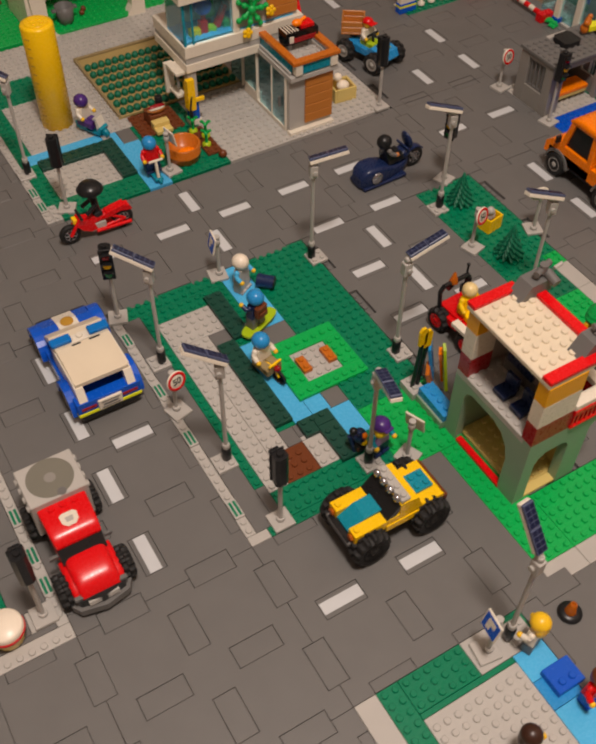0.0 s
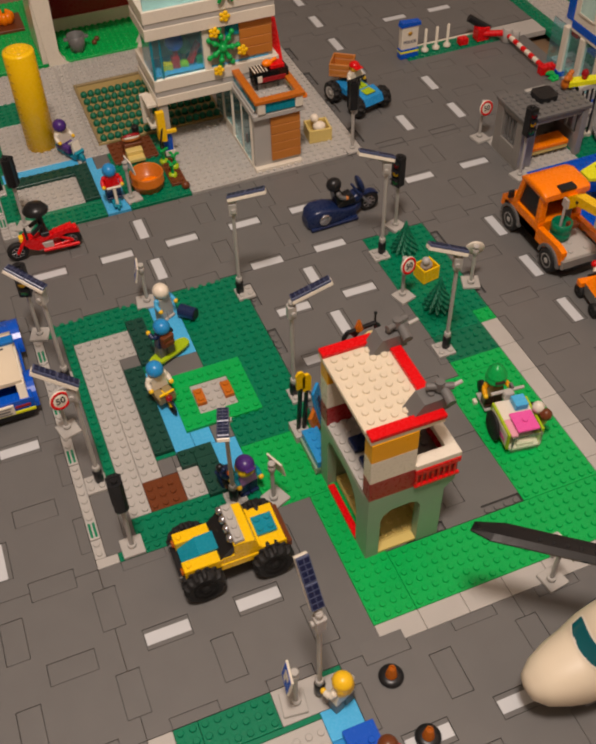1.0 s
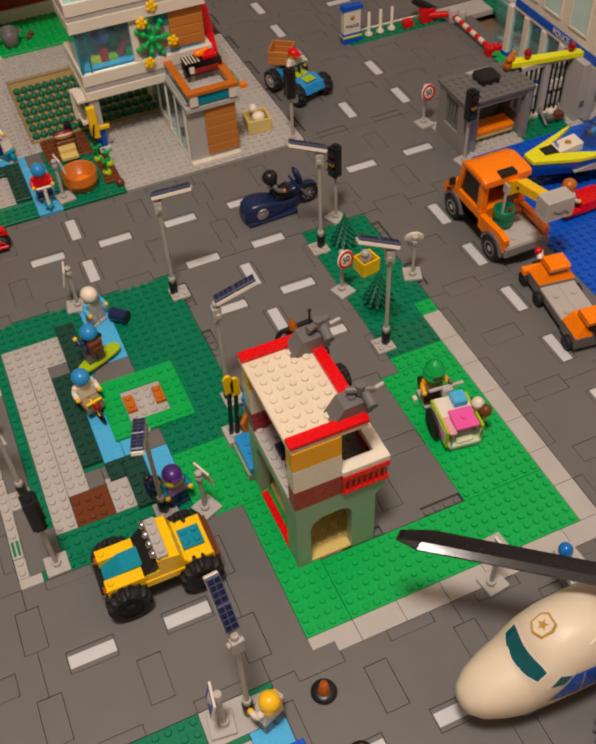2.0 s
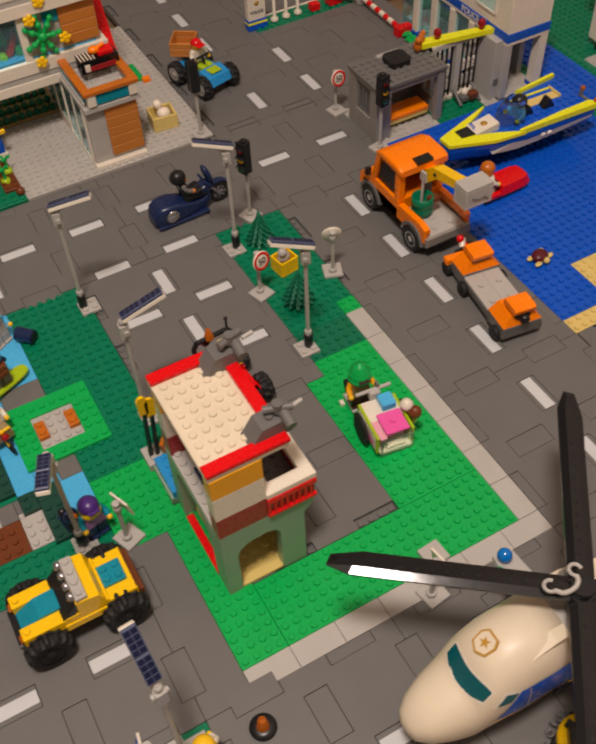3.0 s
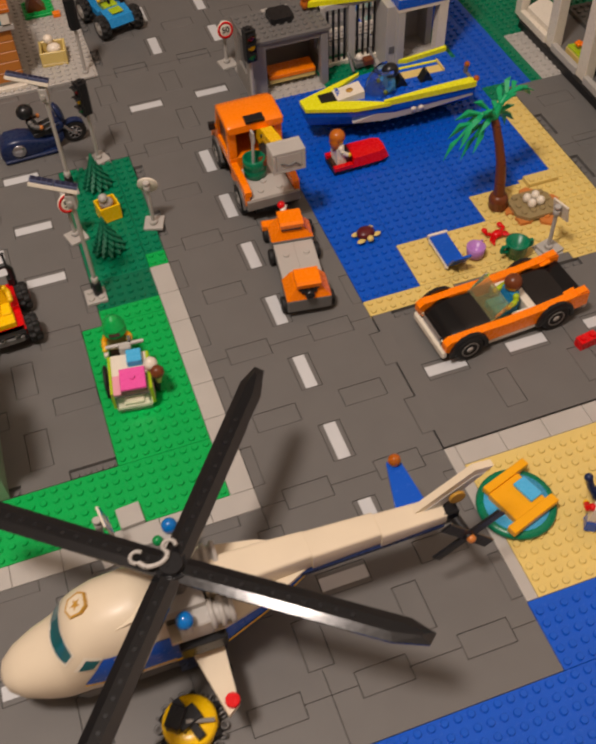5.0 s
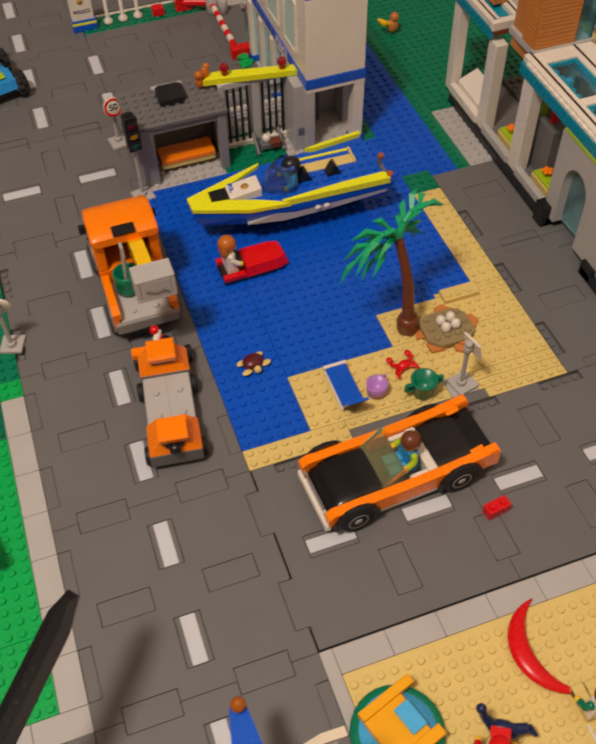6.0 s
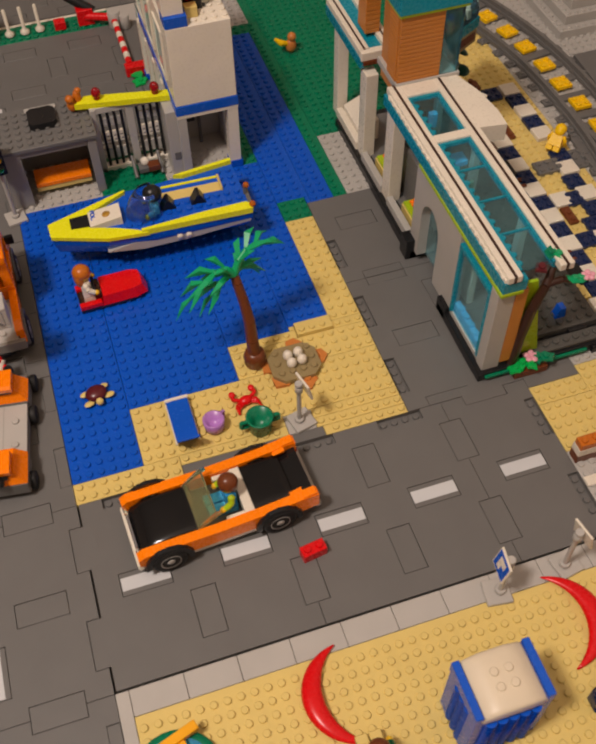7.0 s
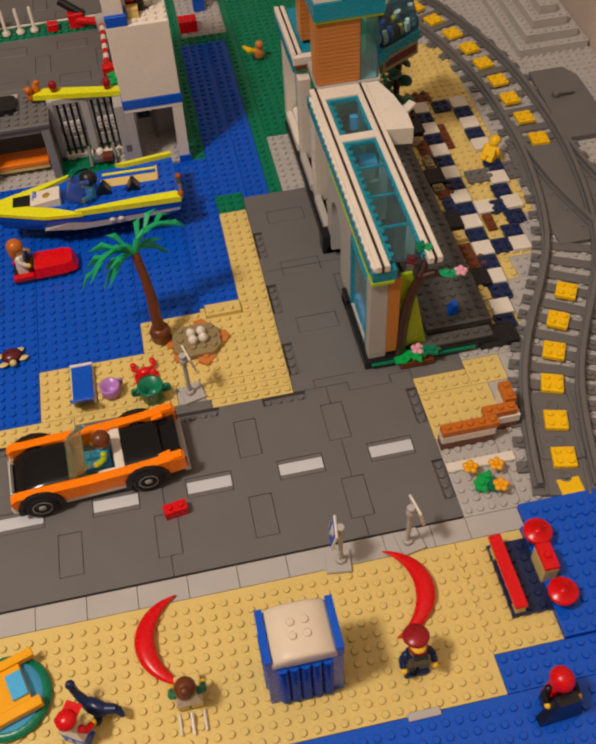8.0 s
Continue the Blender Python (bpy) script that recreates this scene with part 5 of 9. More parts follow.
def helicopter():
    ob = thing("police_helicopter", 28.0, -17.2, 0, 180, "white toy police helicopter with black rotor", "helicopter")
    s = Shape()

    def ring(x, zb, zt, hw, n=22):
        pts = []
        for i in range(n):
            a = 2 * math.pi * i / n
            c, d = math.cos(a), math.sin(a)
            pts.append((x, hw * math.copysign(abs(c) ** 0.82, c), (zb + zt) / 2 + (zt - zb) / 2 * math.copysign(abs(d) ** 0.85, d)))
        return pts

    def skin(s, secs, mat, n=22):
        v = [p for q in secs for p in ring(*q, n)]
        f = [[k * n + i, k * n + (i + 1) % n, (k + 1) * n + (i + 1) % n, (k + 1) * n + i] for k in range(len(secs) - 1) for i in range(n)]
        return s.add(v, f + [list(range(n))[::-1], list(range((len(secs) - 1) * n, len(secs) * n))], mat, True)

    hull = [(12.8, 3.4, 4.0, 0.4), (12.5, 2.7, 4.6, 1.1), (11.6, 2.0, 5.3, 1.8), (10.2, 1.6, 6.0, 2.35), (9.2, 1.3, 6.4, 2.6), (8.7, 1.25, 6.6, 2.7), (8.55, 1.25, 6.75, 2.72), (7.65, 1.2, 8.1, 2.85), (7.3, 1.2, 8.5, 2.9), (6.8, 1.1, 8.9, 2.95), (6.2, 1.1, 9.2, 3.0), (5.4, 1.1, 9.55, 3.05), (3.2, 1.1, 9.8, 3.05), (1.4, 1.1, 9.55, 3.05)]
    skin(s, hull, "cream", 44)
    nose = part("nose", s, ob, at=(0, -0.55, 0.45))

    def section(x):
        for p, q in zip(hull, hull[1:]):
            if p[0] >= x >= q[0]:
                k = (p[0] - x) / (p[0] - q[0])
                return [p[n] * (1 - k) + q[n] * k for n in (1, 2, 3)]
        return hull[-1][1:]

    def over(x, y, d):
        """Point of the hull's upper side over (x, y), lifted by d."""
        zb, zt, hw = section(x)
        c = min(abs(y) / hw, 1) ** (1 / 0.82)
        h = math.sqrt(max(1 - c * c, 0)) ** 0.85
        return Vector((x, y, (zb + zt) / 2 + (zt - zb) / 2 * h)) + d * Vector((0.4, math.copysign(0.4, y), 0.8))

    def beside(x, z, sy, d):
        """Point of the hull's flank at height z."""
        zb, zt, hw = section(x)
        h = min(abs(z - (zb + zt) / 2) / ((zt - zb) / 2), 1) ** (1 / 0.85)
        return Vector((x, sy * (hw * math.sqrt(max(1 - h * h, 0)) ** 0.82 + d), z + d * 0.3))

    def sheet(fn, nu, nv, mat):
        v = [fn(i / nu, j / nv) for i in range(nu + 1) for j in range(nv + 1)]
        f = [[k, k + 1, k + nv + 2, k + nv + 1] for i in range(nu) for k in range(i * (nv + 1), i * (nv + 1) + nv)]
        return Shape().add(v, f, mat, True)

    def screen(u, v, d, w):
        y = (-1.9 - w) + (3.9 + 2 * w) * u
        m = 1 - 0.3 * abs(2 * u - 1) ** 3
        return over(8.36 - 0.13 * y * y + (v - 0.5) * (0.85 * m + 2 * w), y, d)

    def four(q, u, v):
        (x, y) = [(q[0][n] * (1 - u) + q[1][n] * u) * (1 - v) + (q[3][n] * (1 - u) + q[2][n] * u) * v for n in (0, 1)]
        return x, y

    part("windscreen_rim", sheet(lambda u, v: screen(u, v, 0.05, 0.1), 14, 3, "white"), nose)
    part("windscreen", sheet(lambda u, v: screen(u, v, 0.08, 0.0), 14, 3, "gteal2"), nose)
    rim = [(7.85, 6.35), (6.5, 6.45), (5.7, 7.45), (6.85, 7.62)]
    pane = [(7.5, 6.52), (6.55, 6.6), (5.95, 7.28), (6.8, 7.4)]
    part("window_frame", sheet(lambda u, v: beside(*four(rim, u, v), 1, 0.05), 6, 4, "white"), nose)
    part("side_window", sheet(lambda u, v: beside(*four(pane, u, v), 1, 0.09), 6, 4, "gteal2"), nose)

    def flank(x):
        return 4.3 + 0.17 * max(x - 5.1, 0), min(7.3, 7.25 - (x - 5.8) * 1.5)

    for sy in (-1, 1):
        part("side_stripe", sheet(lambda u, v: beside(7.5 - 6.1 * u, flank(7.5 - 6.1 * u)[0] * (1 - v) + flank(7.5 - 6.1 * u)[1] * v, sy, 0.06), 24, 8, "blue"), nose)
        part("yellow_line", sheet(lambda u, v: beside(7.5 - 6.1 * u, flank(7.5 - 6.1 * u)[0] - 0.28 * v, sy, 0.07), 24, 2, "yellow"), nose)
        part("door_seam", sheet(lambda u, v: beside(5.02 + 0.09 * u, 4.35 + 2.85 * v, sy, 0.09), 1, 8, "lgray"), nose)
    # rear body: a wedge that narrows to a point under the boom
    rear = [(1.4, 2.55, 4.5), (-2.2, 2.6, 4.9), (-5.9, 1.7, 5.9), (-9.1, 0.3, 6.5), (-9.1, -1.4, 6.5), (-5.9, -2.8, 5.9), (-2.2, -3.6, 4.9), (1.4, -3.6, 4.5)]
    k = len(rear)
    part("rear_body", Shape().add([(x, y, z) for x, y, z in rear] + [(x, y, 6.9) for x, y, z in rear], [[i, i + k, (i + 1) % k + k, (i + 1) % k][::-1] for i in range(k)] + [list(range(k))[::-1]], "blue"), ob)
    part("rear_deck", Shape().prism([(x, y) for x, y, z in rear], 6.9, 7.2, "cream"), ob)
    part("rear_line", Shape().add([(x, y * 1.015 + (0.03 if y > 0 else -0.03), z + d) for d in (0, 0.28) for x, y, z in rear], [[i, i + k, (i + 1) % k + k, (i + 1) % k][::-1] for i in range(k)], "yellow"), ob)
    # Keel and belly are unseen filler, dark like the shadow below the body.
    part("rear_keel", Shape().prism([(1.4, 1.2), (-1.6, 1.4), (-2.6, 4.9), (1.4, 4.6)], -3.1, 2.1, "dblue", "y"), ob)
    part("belly", Shape().prism([(8.6, 1.9), (8.0, 0.9), (-1.5, 0.9), (-2.0, 1.6)], -2.6, 1.5, "dgray", "y"), ob)
    for sy in (-1, 1):
        tu = part("turbine", Shape().rod((-2.9, sy * 2.0, 8.4), (-1.2, sy * 2.0, 8.4), 0.78, "lgray", n=14), ob)
        for tx in (-1.75, -2.4, -3.05):
            part("turbine_ring", Shape().lathe([(0.7, 0), (0.98, 0.04), (1.02, 0.2), (0.98, 0.36), (0.7, 0.4)], "lgray", 16, Matrix.Translation((tx, sy * 2.0, 8.4)) @ pose(0, 0, 0, 0, 90)), tu)
        if sy > 0:
            part("blue_lamp", Shape().rod((0.2, sy * 2.5, 8.6), (0.2, sy * 2.5, 9.5), 0.5, "lgray").ball(0.2, sy * 2.5, 9.8, 0.6, "lampblue"), ob)
        # Far wing is lgray instead of cream: the shadow on it set as colour.
        wg = part("stub_wing", Shape().prism([(0.4, sy * 2.2), (-1.85, sy * 2.2), (-1.65, sy * 6.75), (-0.8, sy * 7.3)] if sy > 0 else [(0.9, -2.4), (-1.9, -2.4), (-1.6, -7.8), (0.0, -7.8)], 4.1, 4.6, "cream" if sy > 0 else "lgray"), ob)
        part("wing_lamp", Shape().cyl(-1.3, 6.5, 4.6, 5.0, 0.5, "red") if sy > 0 else Shape().ball(-0.6, -7.2, 5.1, 0.6, "lampblue").ball(0.5, -6.4, 4.9, 0.4, "green"), wg)
        part("landing_wheel", Shape().lathe([(0.3, -0.3), (0.8, -0.25), (0.85, 0), (0.8, 0.25), (0.3, 0.3)], "rubber", 16, axis_at((-1.2, sy * 2.8, 0.85), "y")).rod((-1.2, sy * 2.6, 0.9), (-1.2, sy * 2.0, 2.0), 0.25, "dgray"), ob)
    bd = Shape()
    at = Matrix.Translation((6.5, -0.5, 9.16)) @ pose(0, 0, 0, 5, 31)
    outer = [(0.95, 0), (0.6, 0.7), (-0.3, 0.8), (-0.8, 0.5), (-0.8, -0.5), (-0.3, -0.8), (0.6, -0.7)]
    bd.prism(outer, -0.22, 0.02, "gold", at=at).prism([(x * 0.84, y * 0.84) for x, y in outer], 0.0, 0.03, "cream", at=at)
    bd.prism([(0.45 * (1 if i % 2 == 0 else 0.42) * math.cos(math.pi * i / 5), 0.45 * (1 if i % 2 == 0 else 0.42) * math.sin(math.pi * i / 5)) for i in range(10)], 0.02, 0.04, "gold", at=at)
    part("badge", bd, ob, at=(0, -0.55, 0.45))
    part("roof_tab", Shape().prism([(4.5, 8.95), (1.5, 8.9), (1.5, 9.6), (2.6, 9.6)], 1.1, 2.0, "cream", "y"), ob, at=(0, -0.55, 0.45))
    part("cabin_gear", Shape().box(-0.6, 2.2, -3.2, -2.4, 2.6, 5.4, "mazure"), ob)
    part("door_gear", Shape().box(-2.2, 1.0, 2.5, 3.15, 5.6, 6.9, "black"), ob)
    part("turbine_base", Shape().box(-1.5, 0.7, 1.3, 2.75, 7.2, 9.0, "lgray", 0.1), ob)
    # Slate stands for the black shadow lying on this deck.
    part("engine_deck", Shape().box(-1.9, 1.4, -2.4, 1.3, 7.2, 8.3, "slate"), ob)
    boom = part("tail_boom", Shape().loft([(-1.6, 7.2, 9.0, 1.3), (-6.0, 7.0, 8.9, 1.2), (-9.0, 7.0, 8.75, 1.05)], "cream", 24, 0.25, Matrix.Translation((0, -0.5, 0))), ob)
    part("boom_section", Shape().loft([(-9.0, 6.9, 8.8, 1.08), (-14.0, 7.0, 8.5, 0.95)], "cream", 24, 0.25, Matrix.Translation((0, -0.4, 0))), boom)
    part("boom_section", Shape().loft([(-14.0, 7.0, 8.55, 0.98), (-18.9, 7.1, 8.2, 0.85)], "cream", 24, 0.25, Matrix.Translation((0, -0.2, 0))), boom)
    part("tail_stripe", Shape().prism([(-4.0, 7.0), (-18.7, 7.1), (-18.7, 6.85), (-4.0, 6.6)], -1.35, 0.75, "dblue", "y"), ob)
    part("tail_fin", Shape().prism([(-16.4, 8.1), (-18.6, 8.1), (-22.4, 11.4), (-21.0, 11.6)], -0.75, -0.2, "cream", "y").prism([(-17.4, 8.2), (-18.6, 8.1), (-21.8, 10.9), (-21.0, 10.9)], -0.2, -0.15, "lgray", "y").lathe([(0.45, -0.3), (0.6, -0.3), (0.6, -0.1), (0.45, -0.1)], "gold", 18, axis_at((-19.7, 0, 9.5), "y")), ob)
    st = part("stabiliser", Shape().prism([(-15.8, -0.8), (-18.2, -0.8), (-17.8, -5.2), (-16.8, -5.2)], 7.2, 7.6, "blue"), ob)
    part("stabiliser_lamp", Shape().ball(-17.35, -5.0, 7.9, 0.5, "gorange"), st)
    rt = Shape().rod((-19.6, 0.2, 7.2), (-20.1, 1.9, 6.6), 0.4, "black").box(-19.9, -18.6, -0.7, 0.6, 6.8, 8.2, "black", 0.1).ball(-20.2, 2.1, 6.6, 0.34, "nougat")
    for k in range(4):
        rt.box(-0.45, 0.45, -0.1, 0.1, 0.2, 3.0, "black", 0.03, Matrix.Translation((-20.1, 1.8, 6.6)) @ pose(0, 0, 0, 0, 90 * k + 40))
    part("tail_rotor", rt, ob)
    part("mast", Shape().rod((0, 0, 8.8), (0, 0, 12.2), 0.6, "dgray").box(-1.4, 1.4, -1.6, 1.6, 8.6, 9.6, "lgray"), ob)
    hub = part("rotor_hub", Shape().box(-1.0, 1.0, -1.0, 1.0, 12.0, 12.5, "black").cyl(0, 0, 12.5, 12.9, 0.8, "black"), ob)
    for k, a in enumerate((322, 233, 143.6, 53)):
        at = pose(0, 0, 12.35, 0, 0, a)
        rim = [(0.4, -0.88), (14.2, -0.92), (16.4, -0.45), (16.6, 0.35), (15.0, 0.88), (0.4, 0.88)]
        bl = Shape().prism(rim, -0.2, -0.02, "blade", at=at)
        bl.prism(rim, -0.02, 0.172, "blade", at=at, taper=[(0.4, -0.34), (14.0, -0.38), (15.8, -0.1), (16.0, 0.15), (14.8, 0.34), (0.4, 0.34)])
        for i in range(11):
            bl.cyl(1.6 + i * 1.0, 0.0, 0.15, 0.21, 0.16, "black", n=8, at=at)
        part("rotor_blade", bl, hub)
    cf = Shape()
    for cx, cy, a0 in ((1.9, -1.0, 1.9), (-0.2, -1.1, 1.0)):
        arc = [(cx + 0.42 * math.cos(a0 - 0.56 * i), cy + 0.42 * math.sin(a0 - 0.56 * i), 13.05) for i in range(9)]
        cf.tube(arc, 0.14, "lgray", 6)
    part("handcuff", cf.tube([(1.85, -0.6, 13.05), (1.5, -0.2, 13.0), (1.0, -0.1, 13.0), (0.5, -0.15, 13.0), (0.1, -0.4, 13.05), (0.0, -0.75, 13.05)], 0.18, "lgray", 6), hub)
    # Drum buggy with a ring of chain, beside the helicopter.
    sd = thing("drum_buggy", 26.2, -22.9, 0, 20, "yellow and black toy drum buggy on wheels", "toy buggy")
    part("drum", Shape().lathe([(0, 0.5), (1.7, 0.5), (1.9, 0.8), (1.9, 1.5), (1.7, 1.8), (0.9, 1.9), (0, 1.9)], "yellow", 22), sd)
    part("handle", Shape().box(-0.8, 0.8, -0.6, 0.6, 1.9, 2.6, "black").box(-0.3, 0.3, -1.6, 1.6, 1.9, 2.3, "black"), sd)
    part("lid_piece", Shape().box(-1.1, 0.5, 0.2, 1.3, 1.9, 2.9, "black", 0.1, pose(0, 0, 0, 0, 0, 35)), sd)
    for k in range(20):
        a = 2 * math.pi * k / 20
        part("chain_link", Shape().lathe([(0.2, -0.09), (0.34, -0.09), (0.34, 0.09), (0.2, 0.09), (0.2, -0.09)], "dgray", 10, Matrix.Translation((2.25 * math.cos(a), 2.25 * math.sin(a), 0.4)) @ pose(0, 0, 0, 70 * (k % 2), 20, math.degrees(a))), sd)
    part("chain_arm", Shape().rod((-0.3, -0.2, 2.6), (1.3, -1.1, 2.0), 0.16, "mgray"), sd)
    for k in range(6):
        part("wheel_lug", Shape().lathe([(0.35, -0.25), (0.6, -0.2), (0.6, 0.2), (0.35, 0.25)], "rubber", 12, axis_at((1.8 * math.cos(k * 1.05), 1.8 * math.sin(k * 1.05), 0.6), "z") @ pose(0, 0, 0, 90, math.degrees(k * 1.05))), sd)


def boats():
    ob = thing("police_boat", 64.8, 36.5, 0.25, 178.5, "blue and yellow toy police speedboat", "boat")
    lo = [(5.6, 0.8), (5.5, 0.9), (3.0, 1.1), (0.0, 1.2), (-7.8, 1.3), (-7.8, -1.2), (-3.0, -0.9), (2.0, -0.3)]
    up = [(9.7, 0.6), (9.6, 2.3), (4.5, 4.0), (0.0, 4.3), (-9.5, 4.2), (-9.2, -3.5), (-3.0, -2.75), (2.0, -2.1)]
    # Lower hull in dblue: shade under the blue flare painted as colour.
    part("hull", Shape().prism(lo, 0.0, 2.2, "dblue", taper=[(x * 0.96, (y - 0.8) * 0.86 + 0.8) for x, y in up]).prism([(x * 0.96, (y - 0.8) * 0.86 + 0.8) for x, y in up], 2.2, 3.4, "blue", taper=up), ob)
    band = [(4.8, 2.7), (1.3, 2.2), (-3.0, 2.3), (-9.3, 2.9), (-9.4, 3.6), (1.5, 3.4)]
    sb = part("side_band", Shape().prism(band, 3.5, 4.12, "lgray", "y"), ob)
    for x in (-2.2, -3.1):
        part("band_stud", Shape().lathe([(0.3, 0), (0.3, 0.2), (0, 0.22)], "white", 12, Matrix.Translation((x, 4.14, 2.9)) @ pose(0, 0, 0, -90)), sb)
    dk = Shape().prism(up, 3.4, 4.1, "blue")
    for i in range(10):
        dk.studs(-9.2 + i, -8.2 + i, 0.5, 3.5, 4.1, "blue")
    dk.studs(-9.1, -7.1, -2.8, 0.2, 4.1, "blue").studs(-1.0, 2.0, -1.8, -0.8, 4.1, "blue").studs(0.8, 2.8, 2.2, 3.2, 4.1, "blue")
    part("deck", dk, ob)
    part("bow_trim", Shape().prism([(9.8, 0.6), (9.7, 2.4), (4.5, 4.15), (0.6, 4.45), (1.6, 3.8), (3.6, 2.9), (5.3, 2.35), (5.95, 2.2), (5.95, 0.2), (5.5, 0.0), (2.0, -1.9), (1.9, -2.2)], 4.1, 4.5, "lemon"), ob)
    part("side_rail", Shape().prism([(1.3, 4.0), (1.3, 4.3), (-9.5, 4.4), (-9.7, 3.9), (-9.1, 3.3), (-5.0, 3.45)], 4.1, 4.75, "lemon"), ob)
    part("side_rail", Shape().prism([(-3.1, -2.75), (-9.2, -3.65), (-9.2, -3.2), (-4.0, -2.5)], 4.1, 4.6, "lemon"), ob)
    part("bow_hatch", Shape().prism([(7.7, 0.5), (7.7, 1.9), (5.95, 2.05), (5.95, 0.35)], 4.3, 4.62, "black"), ob)
    bd = part("white_panel", Shape().prism([(2.8, 4.1), (5.9, 4.1), (5.9, 4.55), (2.8, 5.05)], 0.1, 2.15, "white", "y"), ob)
    part("panel_mark", Shape().lathe([(0, 0), (0.4, 0), (0.4, 0.03), (0, 0.03)], "gold", 18, Matrix.Translation((4.2, 1.1, 4.83)) @ pose(0, 0, 0, 0, 9)), bd)
    letters(bd, "POLICE", 0.6, Matrix.Translation((5.5, 1.1, 4.63)) @ pose(0, 0, 0, 0, 9, 90), "blue")

    def shell(r):
        v = []
        for j in range(6):
            w = j / 5
            for i in range(15):
                a = radians(-108 + 216 * i / 14)
                k = (1 - 0.42 * w * w) * r
                v.append((0.3 - 0.5 * w + 2.1 * k * math.cos(a), 1.05 + 1.75 * k * math.sin(a), 4.1 + 2.6 * w))
        return v

    n, f = 90, [[j * 15 + i, j * 15 + i + 1, j * 15 + i + 16, j * 15 + i + 15] for j in range(5) for i in range(14)]
    rims = [[i, i + 1, n + i + 1, n + i] for i in range(75, 89)]
    part("windshield", Shape().add(shell(1.0) + shell(0.95), f + [[n + k for k in q][::-1] for q in f] + rims, "gblue", True), ob, "clear blue windshield")
    part("cockpit", Shape().box(-7.3, -1.4, -1.0, 0.3, 4.0, 4.16, "tan").box(-7.5, -7.3, -1.9, 0.4, 4.0, 4.4, "tan").box(-7.3, -1.6, -1.9, -1.6, 4.0, 4.22, "lemon"), ob)
    for x in (-1.8, -4.8):
        part("seat", Shape().prism([(x - 0.75, 4.1), (x + 0.75, 4.1), (x + 0.1, 5.25), (x - 0.15, 5.25)], 0.5, 1.6, "black", "y"), ob)
    part("rear_rail", Shape().box(-9.8, -9.4, 1.0, 3.4, 3.6, 4.3, "dgray", 0.1).rod((-9.5, 1.5, 4.2), (-9.5, 1.5, 5.0), 0.25, "dgray"), ob)
    for y, z in ((1.5, 5.15), (4.0, 4.9)):
        part("stern_lamp", Shape().ball(-9.6, y, z, 0.33, "gorange"), ob)
    figure("toy_officer", 65.2, 35.3, 3.3, -92, "azure", "dblue", "black", "toy police figure with black helmet in the boat", kind="helmet", sit=True)

    j = thing("jet_ski", 59.0, 29.6, 0.2, 2, "red toy jet ski on blue water", "jet ski")
    part("hull", Shape().prism([(-3.0, -1.3), (1.4, -1.4), (3.2, -0.8), (3.4, 0), (3.2, 0.8), (1.4, 1.4), (-3.0, 1.3)], 0.0, 0.5, "black", taper=[(-3.0, -1.4), (2.4, -1.5), (3.5, -1.15), (3.65, 0), (3.5, 1.15), (2.4, 1.5), (-3.0, 1.4)]), j)
    part("handlebar", Shape().rod((-0.9, 0, 1.4), (-1.3, 0, 2.2), 0.15, "black").rod((-1.3, -0.9, 2.2), (-1.3, 0.9, 2.2), 0.14, "black"), j)
    part("cowl", Shape().prism([(-0.9, -1.5), (2.4, -1.5), (3.5, -1.15), (3.65, 0), (3.5, 1.15), (2.4, 1.5), (-0.9, 1.5)], 0.5, 1.55, "red", taper=[(-0.7, -1.3), (2.3, -1.25), (3.1, -0.95), (3.2, 0), (3.1, 0.95), (2.3, 1.25), (-0.7, 1.3)]), j)
    for sy in (-1.2, 1.2):
        part("side_rail", Shape().box(-3.0, -0.9, sy - 0.3, sy + 0.3, 0.5, 1.0, "red"), j)
    part("seat", Shape().box(-1.4, -0.8, -0.9, 0.9, 0.5, 1.9, "dbrown").box(-2.8, -1.4, -0.9, 0.9, 0.5, 0.7, "dbrown"), j)
    figure("toy_surfer", 57.0, 29.7, 0.75, 92, "white", "white", "dorange", "toy figure with orange brown hair on jet ski", sit=True, kind="long")


police_car(), red_truck(), monster_truck(), orange_truck(), convertible(), fire_quad(), blue_bike(), red_bike(), quad_north(), helicopter(), boats()
# ---- buildings; shapes in plan coordinates, hung on an empty at the building's foot ----
def wpart(name, shape, root, label=""):
    o = root.matrix_world.translation / U
    return part(name, shape, root, label, at=(-o.x, -o.y, -o.z))


